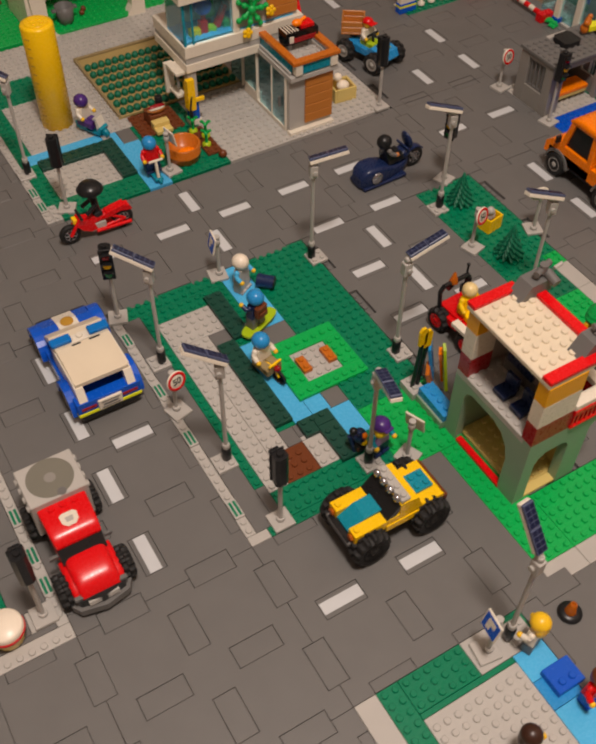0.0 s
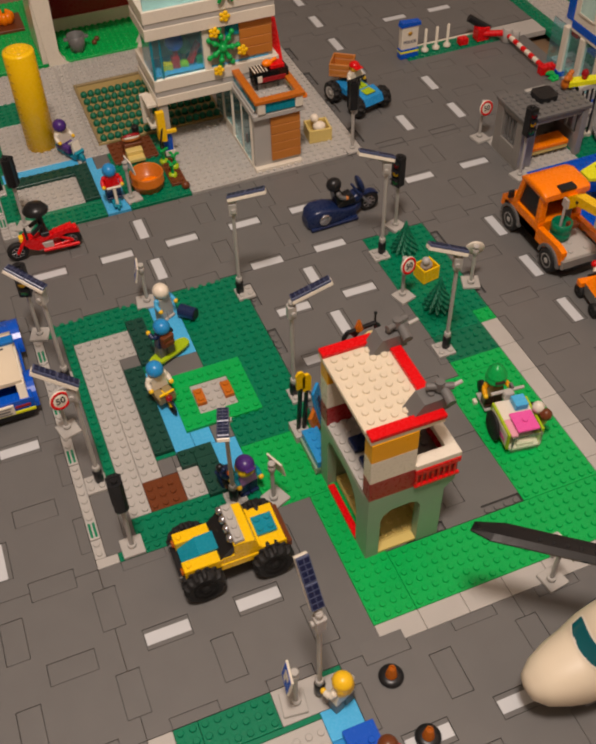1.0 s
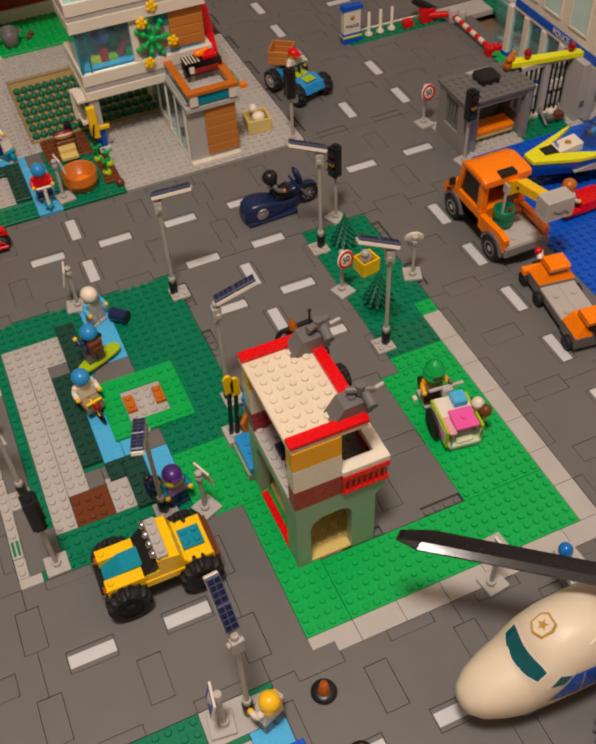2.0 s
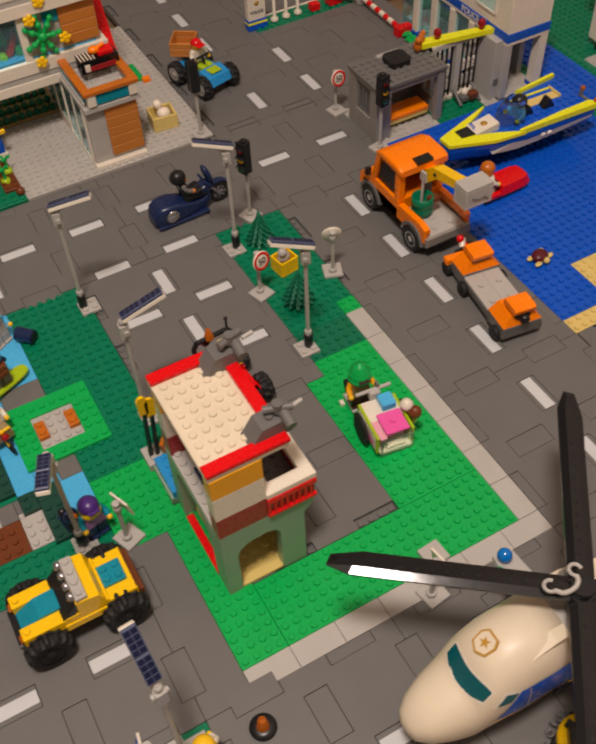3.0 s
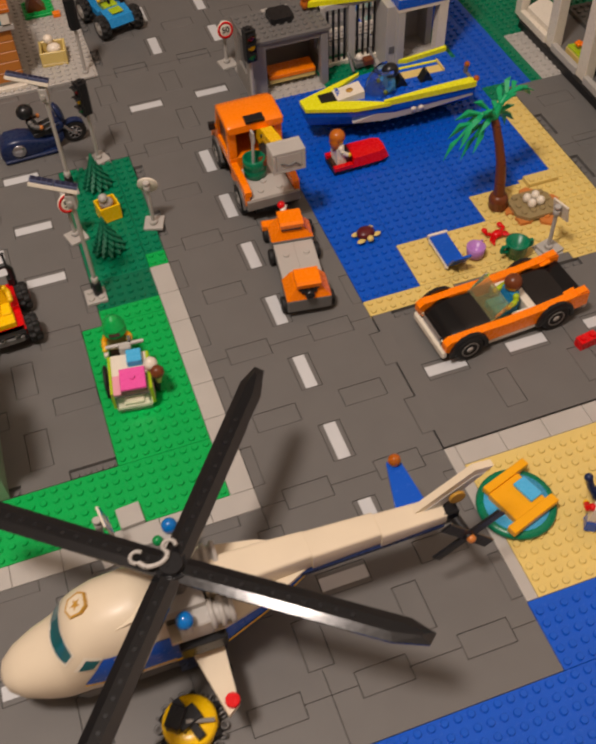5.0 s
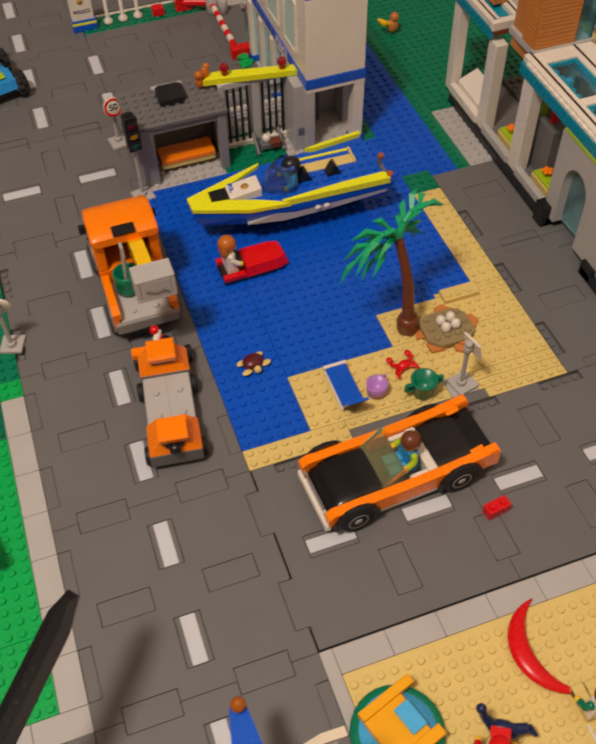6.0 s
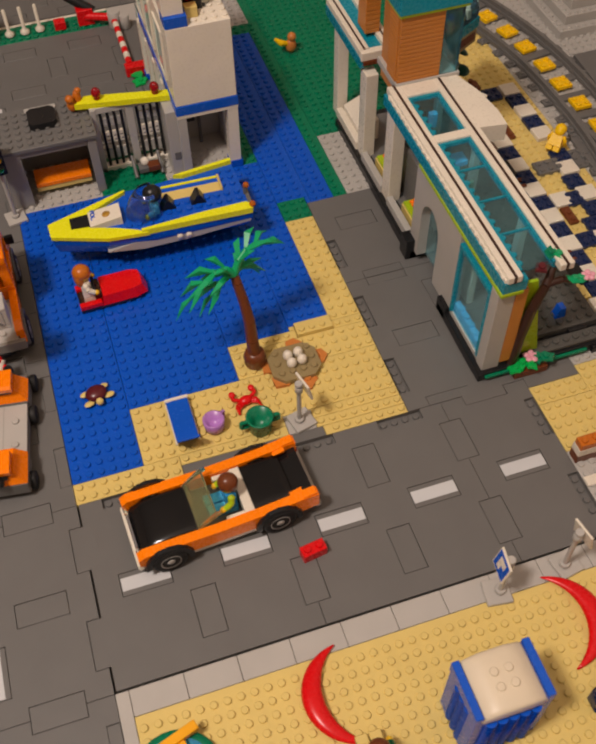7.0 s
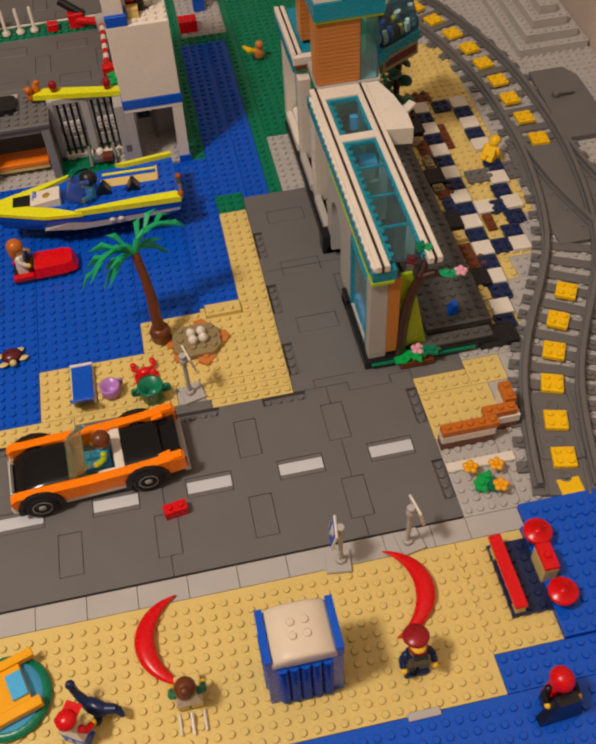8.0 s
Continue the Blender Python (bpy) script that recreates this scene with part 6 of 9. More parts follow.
def rescue_post():
    ob = thing("rescue_post", 13.5, 5, 0, 0, "sand green and white toy rescue post with red trim", "toy building")
    wpart("floor", Shape().box(11.2, 14.9, 0.1, 1, 0.02, 0.35, "tan").box(11, 16, 1, 9, 0.02, 0.35, "tan").studs(11, 16, 1, 9, 0.35, "tan"), ob)
    front = [(10, 0), (10, 8.6), (17.9, 8.6), (17.9, 7.8), (17, 6.8), (17, 0)] + [(14.9, 0), (14.9, 5.6), (14.5, 6.25), (13.9, 6.5), (12.2, 6.4), (11.5, 5.9), (11.2, 5.2), (11.2, 0)]
    wpart("front_wall", Shape().prism(front, 0.05, 1.0, "sgreen", "y"), ob)
    side = [(1.0, 0), (1.0, 8.0), (10, 8.0), (10, 0)] + [(8.5, 0), (8.5, 6.0), (8.2, 6.9), (7.6, 7.3), (4.6, 7.3), (3.4, 6.8), (2.6, 5.8), (2.2, 4.4), (2.2, 0)]
    wpart("west_wall", Shape().prism(side, 10.0, 10.9, "sgreen", "x"), ob)
    wpart("sill", Shape().box(9.95, 10.6, 2.1, 8.3, 0.0, 0.4, "red"), ob)
    wpart("east_wall", Shape().box(16, 17, 1, 10, 0, 8.0, "sgreen").box(15.9, 16.0, 1, 9, 0.35, 8.0, "tan"), ob)
    wpart("north_wall", Shape().box(10.9, 16, 9.0, 10, 0, 8.0, "sgreen"), ob)
    wpart("upper_floor", Shape().box(10.0, 17, 1.0, 10, 8.0, 8.7, "lgray").studs(10, 14, 1, 10, 8.7, "lgray"), ob)
    wpart("south_west_pier", Shape().box(10.0, 14.0, 0.05, 1.3, 8.6, 11.0, "dred", 0.03), ob, "dark red bricks")
    wpart("white_band", Shape().box(10.0, 14.0, 0.05, 1.3, 11.0, 13.7, "white", 0.03), ob)
    wpart("white_band", Shape().box(10, 12.4, 8.6, 10, 11.0, 14.0, "white", 0.03), ob)
    wpart("yellow_band", Shape().box(10.0, 14.0, 0.05, 1.3, 13.7, 15.9, "amber", 0.03), ob)
    wpart("yellow_band", Shape().box(10, 12.4, 8.6, 10, 14.0, 15.9, "amber", 0.03), ob)
    wpart("north_west_pier", Shape().box(10, 12.4, 8.6, 10, 8.7, 11.0, "dred", 0.03), ob)
    wpart("back_wall", Shape().box(12.4, 16, 9.2, 10, 8.7, 15.9, "lgray").box(15.2, 16, 5.0, 9.2, 8.7, 15.9, "dred"), ob)
    wpart("console", Shape().box(13.4, 15.0, 4.0, 8.0, 8.9, 10.4, "dgray").box(13.2, 13.6, 4.4, 7.6, 10.4, 11.6, "dblue"), ob)
    for y in (2.6, 4.8):
        wpart("seat", Shape().box(10.9, 12.3, y, y + 1.5, 8.9, 9.4, "dblue").box(12.1, 12.5, y, y + 1.5, 9.4, 10.8, "dblue"), ob)
    roof = wpart("roof", Shape().box(9.9, 16.2, 0.1, 10.3, 15.9, 16.35, "cream", 0.06).studs(10.2, 15.2, 1.4, 9.4, 16.35, "cream"), ob)
    wpart("roof_rim", Shape().box(9.9, 16.3, 0.05, 1.1, 16.35, 16.75, "red"), ob, "red roof edge")
    wpart("roof_rim", Shape().box(15.3, 16.3, 1.1, 9.4, 16.35, 16.75, "red"), ob, "red roof edge")
    wpart("roof_rim", Shape().box(9.9, 14.6, 9.4, 10.4, 16.35, 16.75, "red"), ob, "red roof edge")
    for y, sgn in ((1.6, 1), (8.9, -1)):
        mount = wpart("cannon_mount", Shape().prism([(13.6, 16.35), (14.6, 17.8), (16.6, 17.9), (16.9, 16.5)], y - 0.8, y + 0.8, "dgray", "y").studs(15.0, 17.0, y - 0.5, y + 0.5, 17.9, "dgray"), ob)
        wpart("water_cannon", Shape().rod((16.2, y, 18.1), (16.2, y, 19.0), 0.4, "dgray").rod((15.2, y + 0.3 * sgn, 18.5), (17.2, y - 0.4 * sgn, 18.5), 0.3, "dgray").rod((16.5, y - 1.5, 17.9), (16.5, y - 0.2, 18.2), 0.42, "dgray").rod((17.0, y - 0.4, 18.5), (17.9, y - 0.3, 18.6), 0.17, "lgray"), ob)
    wpart("balcony_floor", Shape().box(14.0, 18.0, 0.3, 6.0, 8.6, 9.0, "dgray").studs(14.2, 17.2, 1.0, 6.0, 9.0, "dgray"), ob)
    wpart("balcony_rail", Shape().box(14.0, 18.0, 0.05, 0.35, 8.7, 10.9, "dred").box(17.5, 18.0, 0.3, 6.0, 9.0, 10.9, "red").box(14.0, 17.5, 0.35, 0.7, 9.0, 10.9, "red"), ob)
    for k in range(8):
        wpart("rail_post", Shape().box(14.05 + k * 0.5, 14.25 + k * 0.5, -0.12, 0.05, 8.9, 10.4, "red", 0.03), ob)
    wpart("rail_trim", Shape().box(14.0, 18.1, -0.18, 0.1, 8.6, 8.95, "red").box(14.0, 18.1, -0.18, 0.1, 10.3, 10.9, "red"), ob)
    wpart("rail_cap", Shape().box(14.0, 18.1, -0.1, 1.0, 10.9, 11.5, "white").box(17.1, 18.1, 1.0, 6.0, 10.9, 11.5, "white").box(14.0, 14.6, 1.0, 4.0, 10.9, 11.5, "white"), ob)
    gear = thing("rescue_gear_rack", 10.4, 13.0, 0, 0, "blue lime and orange boards with yellow paddles", "equipment rack")
    part("rack_plate", Shape().box(-1.2, 0.4, 1.2, 3.4, 0, 0.9, "lgray").studs(-1.0, 0.0, 1.4, 3.4, 0.9, "lgray"), gear)
    part("rack_base", Shape().box(-0.9, 0.9, -2.9, 1.1, 0.02, 0.9, "sgreen", 0.05).box(-0.95, 0.0, -3.0, -2.0, 0.02, 0.5, "gclear", 0.05), gear)
    part("blue_ramp", Shape().prism([(-2.9, 0.9), (1.1, 0.9), (1.1, 1.9), (-2.9, 1.7)], -0.7, 0.9, "mazure", "x").studs(-0.4, 0.6, -2.7, 1.3, 1.78, "mazure"), gear)
    bb = part("blue_board", Shape().box(-0.85, 0.85, -0.16, 0.16, 0.0, 4.4, "mazure", 0.05, pose(2.0, 2.4, 0.9, -10, 0, 50)), gear)
    ring = Shape()
    for z in (1.6, 2.3, 3.0):
        ring.lathe([(0.22, 0.16), (0.34, 0.16), (0.34, 0.2), (0.22, 0.2)], "dblue", 14, pose(2.0, 2.4, 0.9, -10, 0, 50) @ Matrix.Translation((0, 0, z)) @ pose(0, 0, 0, 90))
    part("board_ring", ring, bb)
    part("orange_board", Shape().box(-0.9, 0.9, -0.2, 0.2, 0.0, 2.2, "dorange", 0.05, pose(1.2, 1.6, 0.9, -14, 0, 50)).box(-0.5, 0.5, -0.2, 0.2, 0.0, 4.0, "orange", 0.05, pose(2.6, 1.5, 0.9, -10, 0, 50)), gear)
    part("lime_board", Shape().prism([(-0.55, 0), (0.6, 0), (0.45, 4.4), (-0.1, 5.0), (-0.5, 4.4)], -0.14, 0.14, "lime", "y", pose(1.6, -0.1, 1.6, -6, 20, 60)), gear)
    for dx, h in ((-0.3, 8.9), (0.3, 8.4)):
        part("paddle", Shape().rod((dx - 0.3, 2.2, 0.9), (dx + 0.0, 2.1, h - 2.0), 0.22, "black").prism([(-0.4, 0), (0.4, 0), (0.45, 1.8), (0.2, 2.2), (-0.2, 2.2), (-0.45, 1.8)], -0.14, 0.14, "yellow", "y", Matrix.Translation((dx, 2.1, h - 2.1))), gear)


def boards(ob, x0, x1, y, z0, z1, n, mat="wood", d=0.35):
    h = (z1 - z0) / n
    for k in range(n):
        wpart("board", Shape().box(x0, x1, y - d, y, z0 + k * h + 0.05, z0 + (k + 1) * h, mat, 0.06), ob)


def town_house():
    ob = thing("town_house", 19, 66, 0, 0, "white toy house with wooden panels and aqua windows", "toy house")
    back = Matrix.Translation((0.7, 3.7, -1.85))

    def upart(name, shape, root, label=""):
        """A part of the storey over the car port."""
        o = root.matrix_world.translation / U
        return part(name, shape, root, label, at=(back.translation.x - o.x, back.translation.y - o.y, back.translation.z - o.z))

    def cpart(name, shape, root):
        """A part at the corner pillar of the car port."""
        o = root.matrix_world.translation / U
        return part(name, shape, root, at=(0.6 - o.x, 3.6 - o.y, -o.z))

    # ground floor
    wpart("door_step", Shape().box(21.0, 27.5, 57.6, 58.6, 0, 0.5, "white"), ob)
    wpart("front_wall", Shape().box(21.2, 27.3, 58.3, 59.0, 0.5, 7.5, "lgray", 0.03), ob)
    boards(ob, 23.4, 27.4, 58.35, 1.0, 7.4, 5)
    wpart("side_wall", Shape().box(26.6, 27.3, 59, 77, 0.02, 7.5, "lgray"), ob)
    wpart("white_skirting", Shape().box(21.0, 21.9, 66.5, 70, 0.02, 1.6, "white").box(21.0, 21.6, 59.0, 66.5, 0.02, 0.6, "white"), ob)
    for y in (59.2, 62.6, 66.6, 70.6):
        pane = wpart("glass_door", Shape().box(21.05, 21.25, y, y + 3.2, 0.7, 7.6, "glass", 0.02), ob, "aqua glass pane")
        pane.visible_shadow = False
        wpart("door_frame", Shape().box(20.95, 21.3, y - 0.2, y, 0.5, 7.65, "white", 0.03), ob)
    wpart("door_handle", Shape().box(20.7, 21.0, 60.0, 60.4, 3.2, 4.6, "dgray"), ob)
    cpart("front_pillar", Shape().box(10.6, 11.8, 62.6, 63.8, 3.6, 7.65, "lgray").box(10.6, 11.8, 62.5, 63.8, 0.8, 3.6, "blue").box(10.4, 12.0, 62.4, 63.9, 0.02, 0.8, "white"), ob)
    cpart("white_shelf", Shape().box(9.2, 10.6, 63.0, 66.0, 7.2, 7.6, "white").box(9.4, 10.6, 63.6, 66.0, 3.8, 4.2, "white").box(9.0, 10.2, 66.0, 66.4, 3.4, 7.6, "white").box(9.6, 9.9, 63.6, 64.0, 5.2, 7.2, "mgray"), ob)
    ch = cpart("charger", Shape().prism([(-0.6, 0), (0.6, 0), (0.6, 3.4), (0.1, 4.2), (-0.6, 4.2)], -0.5, 0.5, "yellow", "x", Matrix.Translation((10.4, 62.0, 3.0))).box(10.2, 12.4, 62.0, 62.4, 3.6, 4.1, "yellow"), ob)
    cpart("charging_cable", Shape().tube([(10.4, 61.5, 5.0), (9.8, 61.0, 3.0), (9.9, 60.8, 0.6), (10.3, 61.2, 0.3), (10.2, 61.5, 3.0), (10.6, 61.7, 4.2)], 0.14, "black", 6), ob)
    # slab and terrace
    for z0, z1, m, o in ((9.5, 10.6, "white", 0.0), (10.6, 11.4, "lgray", 0.12), (11.4, 12.9, "white", 0.0)):
        upart("floor_band", Shape().box(10.3 + o, 27.0, 62.2 + o, 71.5, z0, z1, m, 0.04), ob)
    wpart("cornice", Shape().box(21.0, 27.9, 57.6, 66.4, 7.66, 8.3, "lgray", 0.05), ob)
    wpart("terrace_floor", Shape().box(21.2, 27.4, 58.3, 66.2, 8.4, 8.75, "lgray").studs(21.4, 27.4, 58.4, 65.4, 8.75, "lgray"), ob)
    for x in (21.6, 26.6):
        wpart("rail_post", Shape().box(x, x + 1.0, 57.4, 58.3, 8.5, 9.9, "white"), ob)
    rail = wpart("rail_glass", Shape().box(22.6, 26.6, 57.6, 57.9, 8.5, 9.9, "teal", 0.04).studs(22.6, 26.6, 57.7, 58.7, 8.75, "teal"), ob)
    wpart("rail_glass", Shape().box(21.4, 21.6, 58.3, 66.0, 8.4, 9.9, "teal", 0.04), ob)
    wpart("rail_top", Shape().box(21.2, 27.9, 57.3, 58.3, 9.9, 10.4, "dorange", 0.06), ob, "orange brown rail")
    wpart("rail_top", Shape().box(21.2, 22.2, 58.3, 66.2, 9.9, 10.4, "dorange", 0.06), ob, "orange brown rail")
    wpart("rail_top", Shape().box(26.9, 27.9, 58.3, 64.0, 9.9, 10.4, "dorange", 0.06), ob, "brown rail")
    # upper floor
    win = upart("corner_window", Shape().box(10.6, 17.1, 62.5, 62.7, 13.0, 18.4, "glass", 0.02).box(10.5, 10.7, 62.7, 67.4, 13.0, 18.4, "glass", 0.02), ob, "aqua corner glass")
    win.visible_shadow = False
    upart("window_bar", Shape().box(10.45, 10.75, 62.4, 62.75, 12.9, 18.5, "teal", 0.03), ob)
    upart("window_bar", Shape().box(11.6, 11.8, 62.42, 62.75, 12.9, 18.5, "teal", 0.03), ob)
    upart("window_sill", Shape().box(10.5, 17.2, 62.7, 63.7, 12.9, 13.3, "glass").studs(11, 17, 62.7, 63.7, 13.3, "glass"), ob)
    for x in (17.1, 10.8):
        upart("white_post", Shape().box(x, x + 0.9, 62.4 + (5.0 if x < 12 else 0), 63.3 + (5.0 if x < 12 else 0), 12.9, 18.4, "white"), ob)
    upart("upper_wall", Shape().box(18.0, 26.4, 62.9, 63.6, 12.9, 18.4, "lgray", 0.03).box(11.7, 26.4, 67.6, 68.3, 12.9, 18.4, "white").box(25.8, 26.4, 63.6, 67.6, 12.9, 18.4, "lgray"), ob)
    upart("small_window", Shape().box(20.2, 22.0, 62.7, 62.95, 16.6, 18.3, "teal", 0.03), ob)
    boards(ob, 22.7, 27.0, 66.62, 11.55, 16.55, 4)
    for z0, z1, m, o in ((18.4, 19.8, "white", 0.0), (19.8, 20.5, "lgray", 0.12), (20.5, 22.0, "white", 0.0), (27.5, 28.6, "white", 0)):
        upart("floor_band", Shape().box(9.9 + o, 26.6, 61.9 + o, 69, z0, z1, m, 0.04), ob)
    w2 = upart("top_window", Shape().box(10.2, 18.0, 62.2, 62.4, 22.0, 27.5, "glass", 0.02), ob, "aqua glass")
    w2.visible_shadow = False
    upart("top_wall", Shape().box(18.0, 26.4, 62.4, 63.0, 22.0, 27.5, "white").box(10, 26, 67.5, 68.3, 22, 27.5, "white"), ob)
    upart("red_slope", Shape().prism([(64, 9.5), (70, 9.5), (70, 15.5), (67, 15.5)], 27.2, 28.4, "red", "x").box(27.2, 28.4, 66, 70, 8.6, 9.5, "yellow"), ob)
    upart("play_floor", Shape().box(10.7, 25.8, 62.8, 67.6, 12.9, 13.1, "azure", 0.02), ob)
    room = thing("playroom_toys", 14.2, 69.2, 11.25, 0, "coloured toy bricks and ball behind the window", "toys")
    part("ball", Shape().ball(0.4, -1.3, 3.5, 1.15, "blue").cyl(0.4, -1.3, 0.8, 2.4, 0.35, "red"), room)
    part("red_block", Shape().brick(-0.2, 0.8, -1.8, -0.8, 0.0, 1.6, "red"), room)
    part("yellow_block", Shape().brick(-1.6, -0.2, -1.9, -0.9, 0.0, 0.9, "yellow"), room)
    part("lime_block", Shape().brick(0.8, 1.9, -1.9, -0.9, 0.0, 0.7, "lime"), room)
    part("green_block", Shape().brick(3.0, 4.0, -1.6, -0.4, 0.0, 0.9, "green"), room)
    part("tree", Shape().lathe([(0.9, 1.2), (1.1, 1.6), (0.8, 2.6), (0.3, 3.4), (0, 3.6)], "green", 12, Matrix.Translation((1.9, 0.4, 0))).cyl(1.9, 0.4, 0, 1.3, 0.3, "brown"), room)
    part("slide", Shape().prism([(1.9, 0.4), (2.5, 0.2), (3.7, 2.6), (3.3, 3.0)], -1.5, -0.7, "red", "y"), room)
    # vine on the wall, barbecue on the terrace
    vine = thing("wall_vine", 20.3, 66.2, 11.05, 0, "green climbing vine with yellow flowers on the wall", "toy plant")
    v = Shape()
    for a in (0, 50, 100, 150, 205, 255, 305):
        r = 2.0
        q = (r * math.cos(radians(a)), r * 1.25 * math.sin(radians(a)))
        v.tube([(0, -0.2, 2.6), (q[0] * 0.55, -0.4, 2.6 + q[1] * 0.6), (q[0], -0.3, 2.6 + q[1])], [0.3, 0.28, 0.2], "bgreen", 7)
        v.ball(q[0], -0.3, 2.6 + q[1], 0.36, "bgreen", n=8)
        v.ball(q[0] * 0.6, -0.45, 2.6 + q[1] * 0.62, 0.4, "bgreen", n=8)
    part("stem", v.ball(0, -0.3, 2.6, 0.6, "bgreen"), vine)
    for fx, fz in ((-1.1, 5.0), (2.4, 2.0), (-0.9, -0.1), (0.4, 6.8)):
        flower(vine, fx, fz, 0.75, "yellow", pose(0, 0, 0, 90), 0.75)
    top = Shape().ball(0.6, -0.9, 10.3, 0.5, "bgreen", n=10)
    for k in range(6):
        c, d = math.cos(k * 1.05), math.sin(k * 1.05)
        top.tube([(0.6, -0.9, 10.3), (0.6 + 1.0 * c, -1.0, 10.3 + 1.1 * d), (0.6 + 1.7 * c, -0.9, 10.3 + 1.9 * d)], [0.3, 0.34, 0.2], "bgreen", 7)
    part("top_stem", top, vine)
    bbq = thing("barbecue", 25.2, 63.0, 8.8, 0, "black toy barbecue with red lid and food", "barbecue")
    part("stand", Shape().box(-1.7, -1.2, -0.5, 0.5, 0, 1.0, "lgray").box(1.2, 1.7, -0.5, 0.5, 0, 1.0, "lgray"), bbq)
    part("grill_drum", Shape().prism([(-1.0, 2.6), (-1.1, 1.2), (-0.5, 0.7), (0.4, 0.7), (0.9, 1.2), (1.0, 2.6)], -2.3, 2.3, "gloss", "x"), bbq)
    part("front_grille", Shape().box(-1.9, 1.9, -1.16, -1.05, 1.3, 1.9, "dred", 0.03).box(-1.9, -1.3, -1.2, -1.04, 1.4, 2.2, "white", 0.03), bbq)
    for k in range(5):
        part("grill_bar", Shape().box(-2.2 + 0.4 * k, -2.05 + 0.4 * k, -0.9, 0.9, 2.6, 2.72, "white", 0.02), bbq)
    part("red_tray", Shape().box(0.0, 1.9, -0.7, 0.7, 2.6, 3.1, "red"), bbq)
    part("roast", Shape().ball(-0.2, 0, 3.2, 0.7, "orange", 0.55, 0.45).rod((0.2, 0, 3.3), (1.1, 0.2, 3.5), 0.22, "orange"), bbq)


def garden():
    bed = thing("vegetable_bed", 12.5, 79.5, 0, 0, "tan plate with rows of round green plants", "garden bed")
    # Plate duller than tan: shade among the plants mixed into its colour.
    part("bed_plate", Shape().box(-9, 9, -7.4, 8.5, 0.02, 0.4, "bedtan").box(-9.0, -8.6, -7.4, 8.5, 0.4, 0.75, "dtan").box(-8.6, 9.0, 8.1, 8.5, 0.4, 0.75, "dtan"), bed)
    dot = Shape().lathe([(0.44, 0), (0.48, 0.08), (0.48, 0.5), (0.42, 0.58), (0.28, 0.6), (0.28, 0.74), (0, 0.76)], "fir", 10).data("green_plant")
    for j in range(7):
        for i in range(17):
            part("green_plant", dot, bed, at=(-8.1 + i * 1.01, 5.2 - 2.0 * j, 0.4))
    st = thing("hotdog_stall", 7.4, 69.0, 0, 0, "brown plate with tan steps and toy hot dog", "stall")
    part("plate", Shape().brick(-3, 3, -2.5, 2.5, 0.02, 0.4, "brown"), st)
    part("step", Shape().box(-1.2, 1.0, -3.2, -1.2, 0.4, 0.9, "tan").box(-1.2, 1.0, -2.2, -1.2, 0.9, 1.5, "tan"), st)
    part("counter", Shape().box(-1.2, 1.2, -1.2, 1.0, 0.4, 2.0, "brown"), st)
    hd = part("hot_dog", Shape().ball(0, -0.6, 2.5, 1.3, "nougat", 0.55, 0.5), st)
    part("sausage", Shape().ball(0, -0.7, 2.9, 1.2, "dred", 0.35, 0.3), hd)
    part("cream", Shape().ball(0, -0.85, 2.75, 1.1, "white", 0.3, 0.25), hd)
    part("pot", Shape().cyl(0.9, 0.6, 2.0, 3.4, 0.5, "black"), st)
    pot = thing("wooden_tub", 7.2, 60.4, 0, 0, "orange brown round tub with orange filling", "tub")
    part("tub", Shape().lathe([(1.6, 0.02), (1.9, 0.2), (2.0, 0.9), (2.15, 1.0), (2.15, 1.35), (2.05, 1.45), (2.2, 2.3), (2.1, 2.4), (1.9, 2.3), (1.75, 0.9), (0, 0.8)], "dorange", 28), pot)
    part("filling", Shape().ball(0.3, -0.2, 0.9, 1.3, "orange", 1.0, 0.5), pot)
    cb = thing("carrot_bed", 11.0, 62.2, 0, 0, "brown bed with green toy seedlings", "garden bed")
    part("soil", Shape().brick(-1, 1, -3, 3, 0.02, 0.4, "brown"), cb)
    for k, (x, y) in enumerate(((-0.5, 2.2), (0.5, 0.6), (-0.3, -1.2))):
        s = Shape().lathe([(0.55, 0.4), (0.55, 0.75), (0.3, 0.85)], "lime", 12, Matrix.Translation((x, y, 0)))
        s.rod((x, y, 0.8), (x, y, 2.0), 0.2, "bgreen")
        for a in (0, 120, 240):
            s.tube([(x, y, 1.9), (x + 0.4 * math.cos(radians(a)), y + 0.4 * math.sin(radians(a)), 2.4), (x + 0.7 * math.cos(radians(a)), y + 0.7 * math.sin(radians(a)), 2.3)], 0.18, "bgreen", 6)
        part("seedling", s, cb)
    solo("clay_ball", Shape().ball(0, 0, 0.4, 0.55, "brown"), 11.6, 58.4, 0, 0, "small brown ball on the road edge", "ball")
    tower = thing("yellow_column", -3.6, 75.5, 0, 0, "tall yellow round toy column with notches", "column")
    c = Shape().lathe([(1.9, 0.02), (2.0, 0.1), (2.0, 13.6), (1.9, 13.8), (1.4, 13.9)], "yellow", 30)
    part("shaft", c, tower)
    for k in range(11):
        for a in (-150, -20):
            part("notch", Shape().box(1.93, 2.012, -0.3, 0.3, 1.0 + 1.15 * k, 1.14 + 1.15 * k, "gold", 0.01, pose(0, 0, 0, 0, 0, a)), tower)
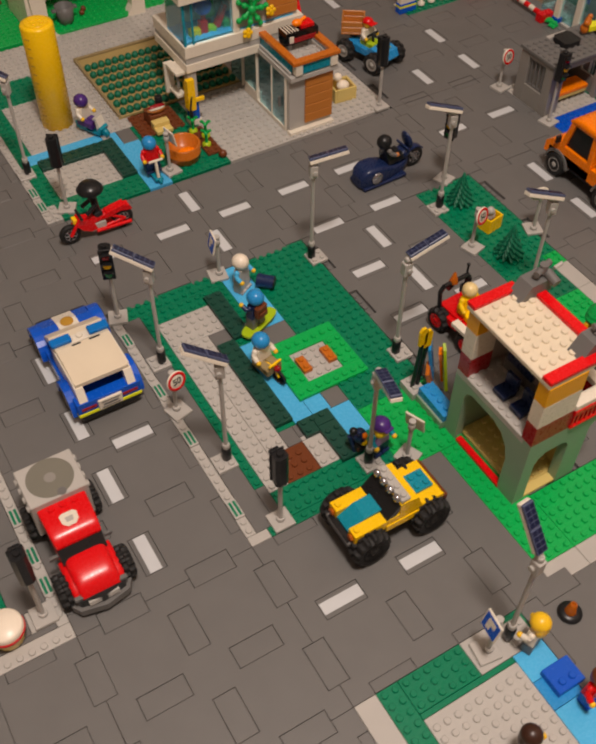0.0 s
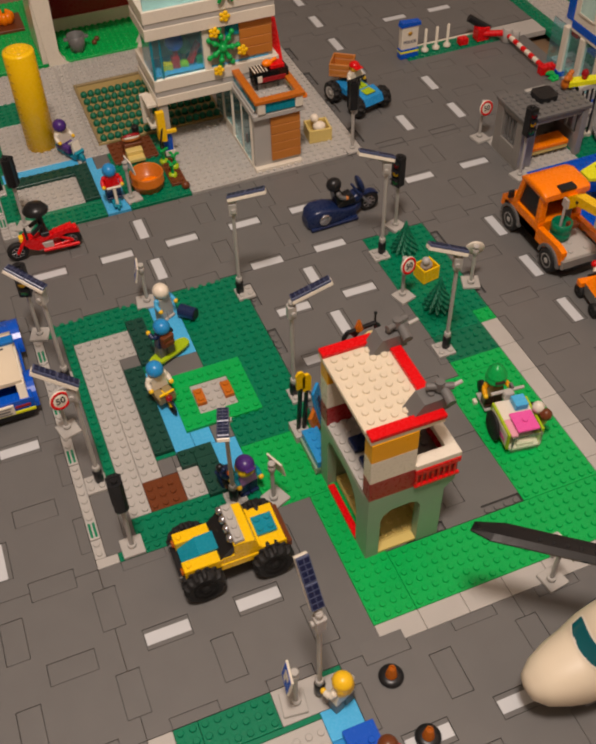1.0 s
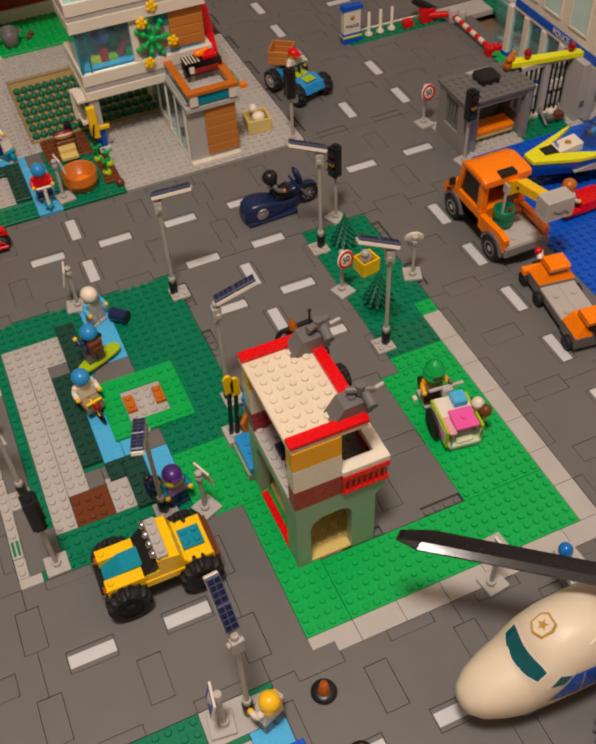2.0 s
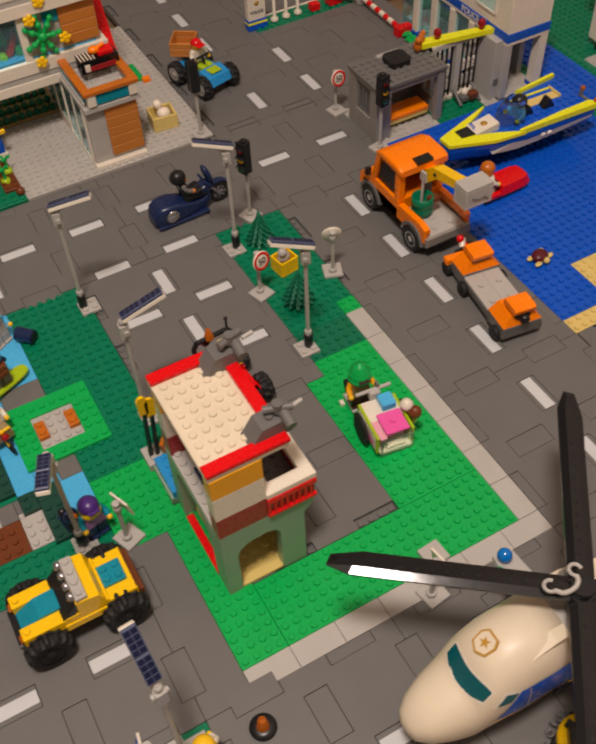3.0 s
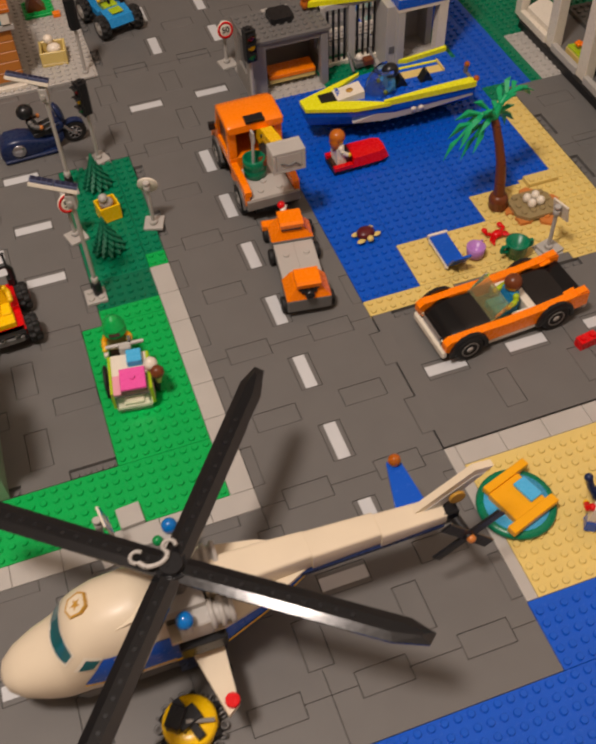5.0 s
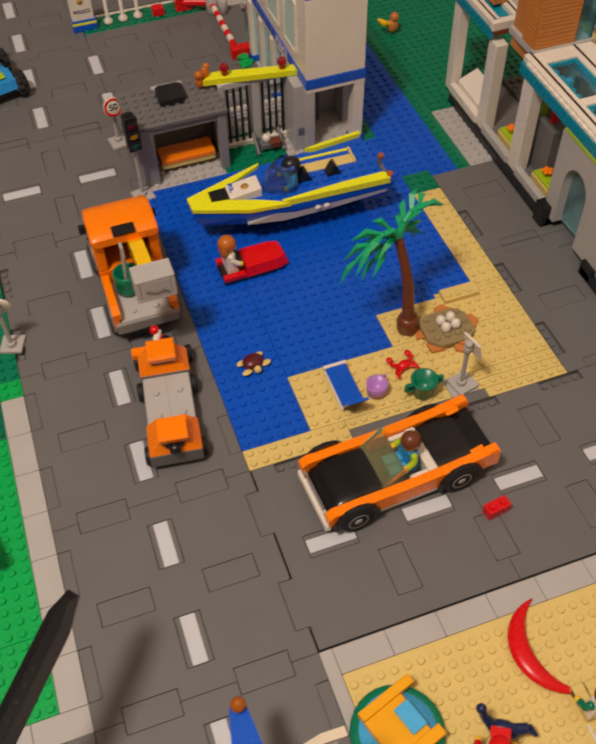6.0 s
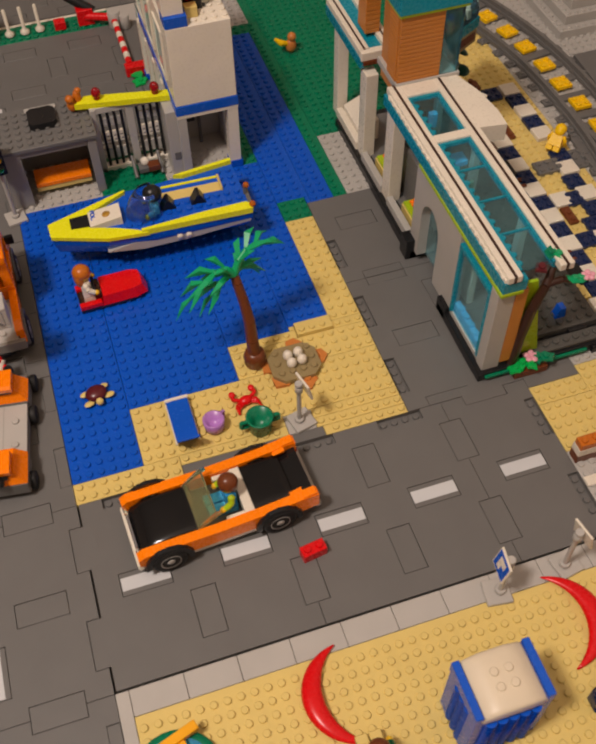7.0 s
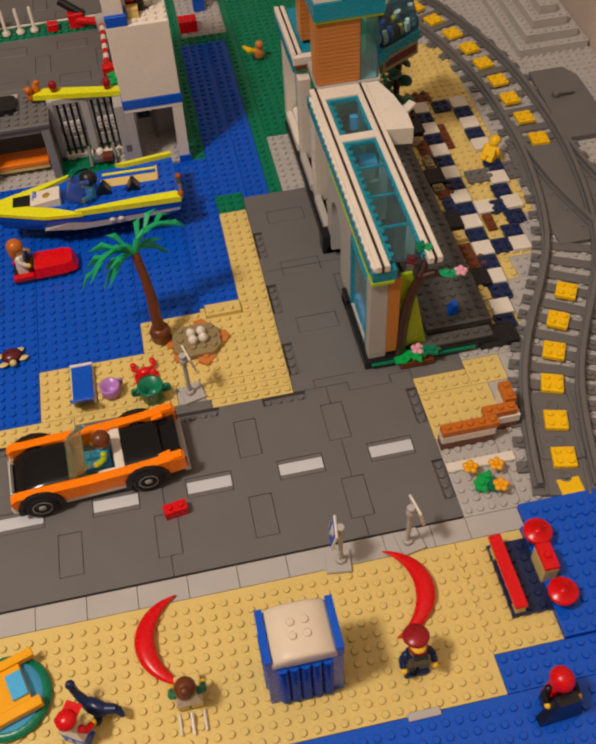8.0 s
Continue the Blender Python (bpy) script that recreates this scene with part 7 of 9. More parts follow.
    part("cap", Shape().studs(-1, 1, -1, 1, 13.9, "yellow").cyl(0, 0, 13.8, 14.0, 1.5, "yellow"), tower)
    far = thing("white_pavilion", 10, 100, 0, 0, "white toy pavilion with dark red back wall", "toy building")
    wpart("pillar", Shape().prism([(1.6, 0), (4.8, 0), (4.0, 0.6), (3.4, 2.0), (3.6, 11.5), (0.9, 11.5)], 96, 97.5, "white", "y"), far)
    wpart("pillar", Shape().prism([(15.2, 0), (18.2, 0), (18.4, 11.5), (16.4, 11.5), (16.2, 1.5)], 96, 97.5, "white", "y"), far)
    wpart("floor", Shape().brick(2, 18, 96.0, 106, 0.02, 0.4, "bgreen"), far)
    wpart("back_wall", Shape().box(2, 18, 106, 107, 0.02, 11, "dred").box(2, 18, 105.6, 106, 0.4, 2.4, "white"), far)
    wpart("side_wall", Shape().box(0.8, 1.6, 97, 107, 0.02, 11.5, "white"), far)
    wpart("roof", Shape().box(0.6, 18.8, 95.8, 107.2, 11.0, 12.4, "white").box(0.4, 8, 95.6, 107.2, 12.4, 13.2, "yellow"), far)
    bk = thing("grey_bucket", 6.6, 98.4, 0.4, 0, "dark grey toy bucket inside the pavilion", "bucket")
    part("bucket", Shape().lathe([(0.9, 0.0), (1.1, 0.1), (1.4, 2.6), (1.25, 2.6), (1.0, 0.4), (0, 0.4)], "dgray", 18).box(-1.9, -1.2, -0.3, 0.3, 1.9, 2.3, "dgray").box(1.2, 1.9, -0.3, 0.3, 1.9, 2.3, "dgray"), bk)
    for x, y in ((9.4, 99.2), (10.0, 100.2)):
        solo("brown_ball", Shape().ball(0, 0, 0.42, 0.42, "brown"), x, y, 0.4, 0, "small brown ball on green plate", "ball", "brown balls")
    pk = thing("pumpkin_patch", -2.2, 112, 0, 0, "orange toy pumpkin on brown bed", "garden bed")
    part("soil", Shape().box(-3, 2.5, -3, 3, 0.02, 0.5, "brown"), pk)
    pm = Shape()
    for k in range(7):
        pm.ball(0.8 * math.cos(k * 0.9), 0.8 * math.sin(k * 0.9), 1.4, 0.8, "orange", 0.8, 1.0, 10)
    part("pumpkin", pm.cyl(0, 0, 2.2, 2.9, 0.25, "bgreen"), pk)


def police_station():
    jail = thing("jail_cabin", 56.8, 48, 0, 0, "grey toy jail cell with barred window", "toy building")
    # Walls in mgray, an lgray darkened for the shade on upright faces.
    wall = [(45, 0.02), (45, 7.0), (51, 7.0), (51, 0.02)]
    wpart("west_wall", Shape().prism(wall, 52.6, 52.9, "mgray", "x"), jail)
    for y0, y1, z0, z1, m in ((45.4, 46.2, 0.02, 7.0, "mgray"), (49.4, 51.0, 0.02, 7.0, "mgray"), (46.2, 49.4, 0.02, 2.6, "mgray"), (46.2, 49.4, 6.4, 7.0, "mgray")):
        wpart("wall_brick", Shape().box(52.0, 52.6, y0, y1, z0, z1, m, 0.04), jail)
    for z in (2.6, 6.1):
        wpart("window_rail", Shape().box(52.2, 52.5, 46.2, 49.4, z, z + 0.3, "dgray"), jail)
    for k in range(4):
        wpart("window_bar", Shape().rod((52.3, 46.7 + k * 0.75, 2.7), (52.3, 46.7 + k * 0.75, 6.3), 0.15, "dgray", n=8), jail)
    wpart("corner_post", Shape().prism([(52.0, 44.7), (54.0, 44.7), (53.4, 45.4), (52.0, 45.4)], 0.02, 7.0, "mgray"), jail)
    wpart("corner_post", Shape().box(60.7, 61.6, 44.7, 45.6, 0.02, 7.0, "mgray"), jail)
    wpart("lintel", Shape().box(53.5, 60.7, 44.8, 45.4, 6.2, 7.0, "mgray"), jail)
    wpart("back_wall", Shape().box(52.9, 61.6, 50.6, 51, 0.02, 2.4, "mgray").box(52.9, 55.0, 50.6, 51, 2.4, 7, "mgray").box(60.2, 61.6, 50.6, 51, 2.4, 7, "mgray"), jail)
    wpart("east_wall", Shape().box(61.2, 61.6, 45.6, 50.6, 0.02, 2.4, "mgray").box(61.2, 61.6, 48.6, 50.6, 2.4, 7.0, "mgray"), jail)
    for k in range(6):
        wpart("back_bar", Shape().rod((55.4 + k * 0.9, 50.8, 2.4), (55.4 + k * 0.9, 50.8, 7.0), 0.15, "dgray", n=8), jail)
    wpart("roof", Shape().box(51.8, 61.8, 44.5, 51.2, 7.0, 7.45, "dgray").studs(51.8, 61.8, 44.7, 50.7, 7.45, "dgray"), jail)
    wpart("roof_vent", Shape().prism([(-1.4, -1.0), (-1.0, -1.4), (1.0, -1.4), (1.4, -1.0), (1.4, 1.0), (1.0, 1.4), (-1.0, 1.4), (-1.4, 1.0)], 7.45, 8.2, "black", at=Matrix.Translation((57.0, 48.4, 0))).box(55.4, 58.6, 50.0, 50.6, 7.4, 7.75, "lgray"), jail)
    wpart("bunk", Shape().box(54.6, 60.4, 45.9, 48.4, 1.3, 1.8, "orange").box(54.6, 60.4, 46.0, 48.2, 0.7, 1.3, "tan"), jail, "orange bunk on tan base")
    solo("orange_figurine", Shape().ball(0, 0, 0.7, 0.5, "dorange", 0.6, 0.7).ball(-0.1, -0.3, 1.6, 0.45, "dorange").ball(0.7, 0.3, 1.2, 0.45, "dorange", 0.5, 0.9).ball(0.9, 0.3, 2.0, 0.35, "dorange"), 60.2, 48.8, 7.66, 0, "small orange brown figurine on the jail roof", "figurine")
    st = thing("police_station", 73, 50, 0, 0, "white and blue toy police station with barred gates", "toy building")
    wpart("gate_post", Shape().box(65.3, 66.1, 47.6, 48.6, 0.02, 8.0, "lgray"), st)
    wpart("gate_post", Shape().box(61.7, 62.3, 47.6, 48.6, 0.02, 8.0, "lgray"), st)
    wpart("gate_wall", Shape().box(68.9, 70.9, 44.8, 48.6, 0.02, 8.0, "lgray").box(69.3, 70.3, 44.74, 44.8, 2.0, 2.9, "dgray"), st)
    wpart("gate_beam", Shape().box(61.7, 69.0, 47.7, 48.5, 7.4, 8.1, "lgray"), st)
    wpart("gate_sill", Shape().box(61.7, 69.0, 47.6, 48.6, 0.02, 0.6, "white"), st)
    for g in (62.3, 66.1):
        for k in range(4):
            x = g + 0.4 + k * 0.72
            b = wpart("gate_bar", Shape().rod((x, 48.0, 0.6), (x, 48.0, 7.4), 0.16, "black", n=8), st)
            # White and grey paper cards between the bars, two print lines on one.
            if k:
                wpart("gate_lock", Shape().box(x - 0.58, x - 0.15, 47.9, 48.2, 3.5, 4.9, "white", 0.04).box(x - 0.55, x - 0.16, 47.95, 48.2, 1.4, 2.8, "lgray", 0.04).box(x - 0.55, x - 0.16, 47.95, 48.2, 5.6, 6.6, "lgray", 0.04).box(x - 0.5, x - 0.22, 47.88, 47.9, 4.3, 4.42, "dgray", 0.004).box(x - 0.46, x - 0.2, 47.88, 47.9, 3.8, 3.92, "dgray", 0.004), st)
    wpart("yellow_beam", Shape().prism([(60.4, 48.2), (69.9, 46.6), (70.2, 47.6), (61.6, 49.4)], 8.1, 8.7, "lemon"), st)
    for x, y in ((62.8, 48.5), (68.6, 47.5)):
        wpart("red_lamp", Shape().cyl(x, y, 8.7, 9.0, 0.35, "gred").ball(x, y, 9.4, 0.5, "gred", 0.5, 0.6), st)
    wpart("upper_block", Shape().box(70.0, 76.3, 44.0, 62, 9.0, 17.5, "white", 0.06), st)
    wpart("blue_band", Shape().box(69.9, 76.4, 43.9, 62, 7.9, 9.0, "blue", 0.05), st, "blue band")
    wpart("white_band", Shape().box(69.95, 76.35, 43.95, 62, 7.5, 7.9, "white", 0.03), st)
    letters(st, "POLICE", 1.1, Matrix.Translation((69.88 - 73, 51.5 - 50, 8.45)) @ pose(0, 0, 0, 90, 0, -90), "white")
    wpart("south_pillar", Shape().prism([(75.0, 0.02), (76.2, 0.02), (76.3, 7.5), (75.2, 7.5)], 44.0, 45.2, "white", "y").box(75.0, 76.4, 43.9, 45.4, 0.02, 0.9, "blue"), st)
    wpart("south_pillar", Shape().box(70.0, 70.9, 44.0, 44.8, 0.02, 7.5, "lgray"), st)
    wpart("lower_wall", Shape().box(70.9, 76.0, 50, 50.6, 0.02, 7.5, "lgray"), st)
    wpart("wall_rack", Shape().box(71.2, 72.6, 49.2, 49.9, 3.0, 5.4, "black").box(71.6, 73.4, 48.8, 49.2, 4.6, 5.2, "red").rod((73.0, 49.0, 0.3), (73.0, 49.0, 4.8), 0.2, "dgray"), st)
    wpart("east_wall", Shape().box(75.4, 76.2, 47.6, 62, 0.02, 7.5, "lgray"), st)
    wpart("lower_floor", Shape().box(70, 76.2, 44, 62, 0.02, 0.3, "lgray").studs(71, 75, 44, 48, 0.3, "lgray"), st)
    for y in (50.5, 54.5, 58.5, 62.5):
        wpart("facade_pillar", Shape().box(69.8, 70.7, y, y + 1.0, 0.02, 7.5, "white").box(69.7, 70.8, y - 0.1, y + 1.1, 0.02, 0.8, "blue"), st)
        pn = wpart("facade_glass", Shape().box(70.2, 70.35, y + 1.0, y + 4.0, 0.5, 7.5, "glass", 0.02), st, "aqua glass")
        pn.visible_shadow = False
    for y in (47.0, 52.5, 57.5):
        wpart("facade_window", Shape().box(69.9, 70.1, y, y + 3.2, 10.6, 15.6, "glass", 0.02), st, "aqua window")
        wpart("window_frame", Shape().box(69.82, 70.0, y - 0.3, y, 10.4, 15.8, "white", 0.02).box(69.82, 70.0, y + 3.2, y + 3.5, 10.4, 15.8, "white", 0.02).box(69.82, 70.0, y, y + 3.2, 15.6, 15.9, "white", 0.02).box(69.82, 70, y, y + 3.2, 10.3, 10.6, "white", 0.02), st)
    wpart("roof_parapet", Shape().box(70.0, 72.2, 44.0, 46.0, 17.5, 18.6, "blue").box(70.0, 72.0, 44.4, 60, 18.6, 23, "white").studs(72.4, 76.4, 44.2, 47.2, 17.5, "white"), st)
    wpart("roof_gear", Shape().box(72.3, 73.5, 45.2, 46.2, 17.5, 18.6, "tan").box(72.3, 74.2, 46.4, 48.0, 17.5, 19.4, "black", 0.1).ball(72.9, 46.4, 19.5, 0.75, "red").rod((74.6, 47.2, 17.5), (74.6, 47.2, 22.0), 0.5, "gclear"), st)
    solo("red_brick", Shape().box(-1.2, 1.2, -0.9, 0.9, 0.2, 1.8, "red"), 79.6, 71.6, 0.0, 0, "smooth red block behind the police station", "brick")
    solo("blue_pillar", Shape().box(-0.8, 0.8, -0.8, 0.8, 0.2, 8.0, "blue"), 81.7, 76.6, 0.0, 0, "blue toy pillar on grey studs", "pillar")
    gate = thing("gate_sign", 52.3, 76.8, 0, 0, "white and blue toy sign wall at the gate", "sign")
    part("base", Shape().box(-1.4, 1.6, -0.6, 0.6, 0.02, 0.9, "blue").box(-1.4, 1.6, -0.62, 0.62, 0.9, 1.2, "lemon").box(-1.4, 1.6, -0.6, 0.6, 1.2, 1.5, "blue"), gate)
    pl = part("panel", Shape().box(-1.3, 1.4, -0.5, 0.5, 1.5, 5.0, "white"), gate)
    part("cap", Shape().prism([(-1.5, 5.0), (1.7, 5.0), (1.7, 5.5), (-1.3, 5.7)], -0.6, 0.6, "blue", "y"), gate)
    letters(pl, "POLICE", 0.62, Matrix.Translation((0.05, -0.51, 2.6)) @ pose(0, 0, 0, 90), "dblue")
    part("crest", Shape().lathe([(0, 0), (0.35, 0), (0.35, 0.04), (0, 0.04)], "gold", 14, Matrix.Translation((0.05, -0.5, 3.9)) @ pose(0, 0, 0, 90)), pl)
    for k in range(3):
        s = Shape().lathe([(0.55, 0.0), (0.6, 0.3), (0.3, 0.55), (0.22, 0.7), (0.22, 3.4), (0.15, 3.5)], "white", 14)
        solo("white_post", s, 55.4 + 1.9 * k, 77.0, 0.2, 0, "slim white toy bollard on green plate", "bollard", "white bollards")
    bar = thing("barrier", 66.5, 76.4, 0, 0, "red and white toy barrier with red arm", "barrier")
    arm = Shape()
    p0, p1 = Vector((68.3, 74.6, 1.2)), Vector((68.3, 64.8, 1.0))
    for k in range(9):
        a, b = p0.lerp(p1, k / 9), p0.lerp(p1, (k + 1) / 9)
        arm.rod(a, b, 0.4, "white" if k % 2 else "red")
    wpart("arm", arm, bar)
    wpart("arm_end", Shape().box(67.6, 70.0, 63.6, 64.8, 0.05, 1.3, "red"), bar)
    wpart("counterweight", Shape().rod((65.0, 76.4, 1.2), (68.2, 75.0, 1.3), 0.5, "red"), bar)
    wpart("hinge", Shape().cyl(68.4, 74.8, 0.05, 2.2, 0.8, "lgray").cyl(69.6, 74.2, 0.05, 1.8, 0.6, "lgray"), bar)
    wpart("lamp_block", Shape().box(61.0, 62.4, 76.0, 77.2, 0.2, 1.2, "red"), bar)
    wpart("motor", Shape().box(64.0, 66.0, 76.0, 77.6, 0.2, 2.2, "red").rod((63.2, 78.0, 3.4), (66.2, 76.6, 1.6), 0.6, "black"), bar)
    lf = leaf(0, 0, 0.2, 1.25, "bgreen", 20, 10)
    lf.prism([(0.9 * math.cos(k) * (1 if k % 2 else 0.6), 0.9 + 0.9 * math.sin(k) * (1 if k % 2 else 0.6)) for k in range(6)], 0.4, 0.65, "bgreen")
    solo("green_leaf", lf, 68.9, 62.2, 0.0, 0, "green moulded leaf piece by the gate", "toy plant")
    solo("grey_trap", Shape().box(-1.0, 1.0, -0.6, 0.6, 0.3, 0.9, "dgray").rod((-1.4, -1.0, 0.2), (-1.4, 1.0, 1.6), 0.2, "dgray").rod((1.4, -1.0, 0.2), (1.4, 1.0, 1.6), 0.2, "dgray").box(0.0, 1.2, -1.0, 0.0, 0.6, 1.3, "brown").ball(-0.2, 0.2, 1.2, 0.5, "white"), 66.4, 46.2, 0.2, 0, "black and white toy gym weights on green plate", "weights")


rescue_post(), town_house(), garden(), police_station()
# ---- the beach house by the railway ----
def beach_house():
    ob = thing("beach_house", 95, 27, 0, 0, "grey white and teal toy hall with glass roof", "toy building")
    wpart("base", Shape().box(88.0, 100.9, 9.0, 18.2, 0.02, 1.0, "black", 0.06).box(90.0, 100.9, 18.2, 25.0, 0.02, 1.0, "black").box(88.0, 100.9, 25, 47, 0.02, 1.0, "black", 0.06).box(88.6, 91.4, 8.75, 9.05, 0.45, 0.75, "dgreen", 0.03).box(94.4, 98.6, 8.75, 9.05, 0.45, 0.75, "dgreen", 0.03), ob)
    wpart("platform", Shape().box(94.4, 100.8, 11.0, 46.5, 1.0, 1.7, "slate").studs(94.6, 100.6, 11.2, 46.2, 1.7, "slate"), ob)
    wpart("blue_slope", Shape().prism([(96.9, 1.7), (97.9, 1.7), (97.8, 2.9), (97.3, 2.9)], 12.2, 13.0, "blue", "y"), ob)
    wpart("platform_step", Shape().box(92.5, 100.4, 9.3, 10.6, 1.0, 1.35, "slate").studs(94.4, 100.4, 9.5, 10.5, 1.35, "slate").box(97.6, 99.4, 10.6, 11.0, 1.0, 1.5, "black"), ob)
    wpart("inner_floor", Shape().box(89.5, 94.4, 10, 46, 1.0, 1.2, "dgray"), ob)
    # west side
    wpart("corner_pillar", Shape().box(88.4, 90.0, 9.4, 10.6, 1.0, 10.8, "lgray"), ob)
    wpart("orange_panel", Shape().box(90.0, 91.1, 9.35, 9.9, 1.6, 10.8, "wood"), ob)
    wpart("lime_panel", Shape().prism([(91.2, 1.4), (94.0, 1.4), (92.2, 10.8), (91.2, 10.8)], 9.9, 10.2, "lime", "y"), ob)
    wpart("window_sill", Shape().box(88.5, 89.6, 10.6, 16.6, 1.0, 1.5, "lgray").box(88.8, 89.4, 10.8, 16.4, 1.5, 2.6, "azure").studs(88.6, 89.6, 10.8, 15.8, 2.6, "azure"), ob)
    wpart("window_frame", Shape().box(88.4, 88.9, 10.6, 11.0, 1.5, 10.0, "teal").box(88.4, 88.9, 16.2, 16.6, 1.5, 10.0, "teal").box(88.4, 88.9, 11.0, 16.2, 9.5, 10.0, "teal"), ob)
    g = wpart("window_pane", Shape().box(88.6, 88.72, 11.0, 16.2, 1.5, 9.5, "glass", 0.01), ob)
    g.visible_shadow = False
    opening = [(24.4, 1.0), (24.4, 6.2)] + [(22.5 + 1.9 * math.cos(math.pi * i / 10), 6.2 + 2.3 * math.sin(math.pi * i / 10)) for i in range(1, 10)] + [(20.6, 6.2), (20.6, 1.0)]
    wpart("arch_wall", Shape().prism([(16.6, 1.0), (16.6, 10.8), (26.2, 10.8), (26.2, 1.0)] + opening, 88.45, 89.4, "lgray", "x"), ob)
    wpart("arch_glass", Shape().box(89.4, 89.52, 20.4, 24.6, 1.0, 8.6, "glass", 0.01), ob)
    wpart("base_block", Shape().box(87.6, 89.4, 25.0, 26.6, 0.02, 2.4, "black", 0.06), ob)
    wpart("base_block", Shape().box(88.0, 88.6, 16.6, 18.4, 0.02, 1.6, "black", 0.06), ob)
    wpart("white_pillar", Shape().box(88.5, 89.8, 32.2, 34.0, 1.0, 11.2, "white"), ob)
    wpart("white_pillar", Shape().box(88.5, 89.8, 39.6, 41.2, 1.0, 11.2, "white"), ob)
    wpart("white_pillar", Shape().box(88.4, 89.6, 47.5, 48.8, 1.0, 12.0, "white"), ob)
    wpart("low_wall", Shape().box(88.3, 89.0, 26.2, 32.2, 1.0, 1.9, "lgray").box(88.3, 89.0, 34.0, 39.6, 1.0, 1.9, "lgray").box(88.3, 89.0, 41.2, 47.5, 1.0, 2.0, "white"), ob)
    wpart("white_bench", Shape().prism([(89.0, 1.0), (89.0, 2.6), (91.2, 3.6), (91.2, 1.0)], 42.0, 47.0, "white", "y"), ob)
    for y in (29.0, 36.4):
        pl = thing("planter", 90.2, y, 1.2, 0, "lime planter with orange toy flower", "planter", "planters")
        part("trough", Shape().box(-0.9, 0.9, -1.6, 1.6, 0, 1.0, "tan").box(-0.8, 0.8, -1.5, 1.5, 1.0, 1.3, "lime"), pl)
        flower(pl, 0, 0.3, 1.9, "orange")
        part("leaf", leaf(0, -0.8, 1.4, 0.8, "lime", 30), pl)
    # roof frame
    for x0 in (88.7, 93.2):
        be = wpart("roof_beam", Shape().box(x0, x0 + 1.25, 9.0, 35.0, 12.4, 13.1, "white", 0.06), ob, "white roof beam")
        wpart("beam_line", Shape().box(x0 + 0.5, x0 + 0.75, 8.96, 35.0, 13.1, 13.14, "dbrown", 0.01).box(x0 + 0.5, x0 + 0.75, 8.96, 9.0, 12.4, 13.1, "dbrown", 0.01), ob)
    wpart("beam_edge", Shape().box(88.55, 88.75, 9.2, 34.2, 12.4, 12.75, "white", 0.02).studs(88.2, 89.2, 9.2, 34.2, 12.62, "white"), ob)
    wpart("cross_beam", Shape().box(89.95, 93.2, 26.0, 27.0, 12.4, 13.1, "white"), ob)
    wpart("cross_beam", Shape().box(89.95, 93.2, 33.0, 35.0, 12.4, 13.1, "white"), ob)
    wpart("teal_band", Shape().box(88.5, 90.6, 9.1, 10.2, 11.2, 12.4, "teal").box(88.45, 89.4, 10.2, 35.0, 11.2, 12.4, "teal").box(93.6, 94.4, 10.2, 35, 11.2, 12.4, "teal"), ob, "teal band under the roof")
    wpart("lime_line", Shape().box(88.4, 90.4, 9.05, 9.9, 10.8, 11.2, "lime").box(88.4, 89.2, 9.9, 26.0, 10.8, 11.2, "lime"), ob)
    for y0, y1 in ((9.8, 26.0), (27.0, 33.0)):
        p = wpart("roof_glass", Shape().box(90.0, 93.2, y0, y1, 12.55, 12.7, "gteal", 0.01), ob)
        p.visible_shadow = False
        wpart("glass_edge", Shape().box(89.95, 90.3, y0, y1, 12.4, 12.9, "teal", 0.03).box(92.95, 93.2, y0, y1, 12.4, 12.9, "teal", 0.03).box(90.3, 92.95, y1 - 0.3, y1, 12.4, 12.9, "teal", 0.03).studs(89.9, 90.9, y0 + 0.3, y1 - 0.3, 12.6, "teal"), ob)
    for y in (13.9, 18.0, 22.1):
        wpart("glazing_bar", Shape().box(90.3, 92.95, y, y + 0.18, 12.5, 12.8, "teal", 0.02), ob)
    wpart("inner_shelf", Shape().box(91.4, 93.4, 26.8, 27.4, 1.2, 9.3, "lgray").box(91.3, 93.5, 26.2, 27.6, 9.3, 9.9, "azure").box(91.2, 91.7, 26.2, 26.8, 9.9, 10.4, "red"), ob)
    wpart("inner_counter", Shape().box(91.8, 93.0, 33.8, 34.6, 1.2, 9.6, "black").box(90.7, 91.4, 33.0, 33.8, 1.2, 9.4, "lime").box(91.0, 91.7, 31.4, 32.0, 1.2, 9.6, "red").box(92.4, 93.2, 32.6, 33.2, 9.0, 10.6, "azure").box(90.4, 93.4, 30.0, 34.6, 1.2, 7.0, "dgray"), ob)
    wpart("inner_sign", Shape().box(91.4, 92.9, 23.4, 23.8, 1.2, 9.8, "sgreen").box(91.1, 91.8, 19.6, 20.4, 1.2, 9.6, "wood").box(92.0, 93.0, 18.0, 19.4, 1.2, 8.6, "dbrown").box(90.4, 91.0, 16.8, 18.4, 1.2, 6.6, "white").box(90.8, 93.3, 21.6, 22.0, 1.2, 6.0, "lgray"), ob)
    for y in (16.0, 25.5, 34.0):
        wpart("east_post", Shape().box(93.7, 94.4, y, y + 0.8, 1.0, 11.2, "lgray", 0.04), ob)
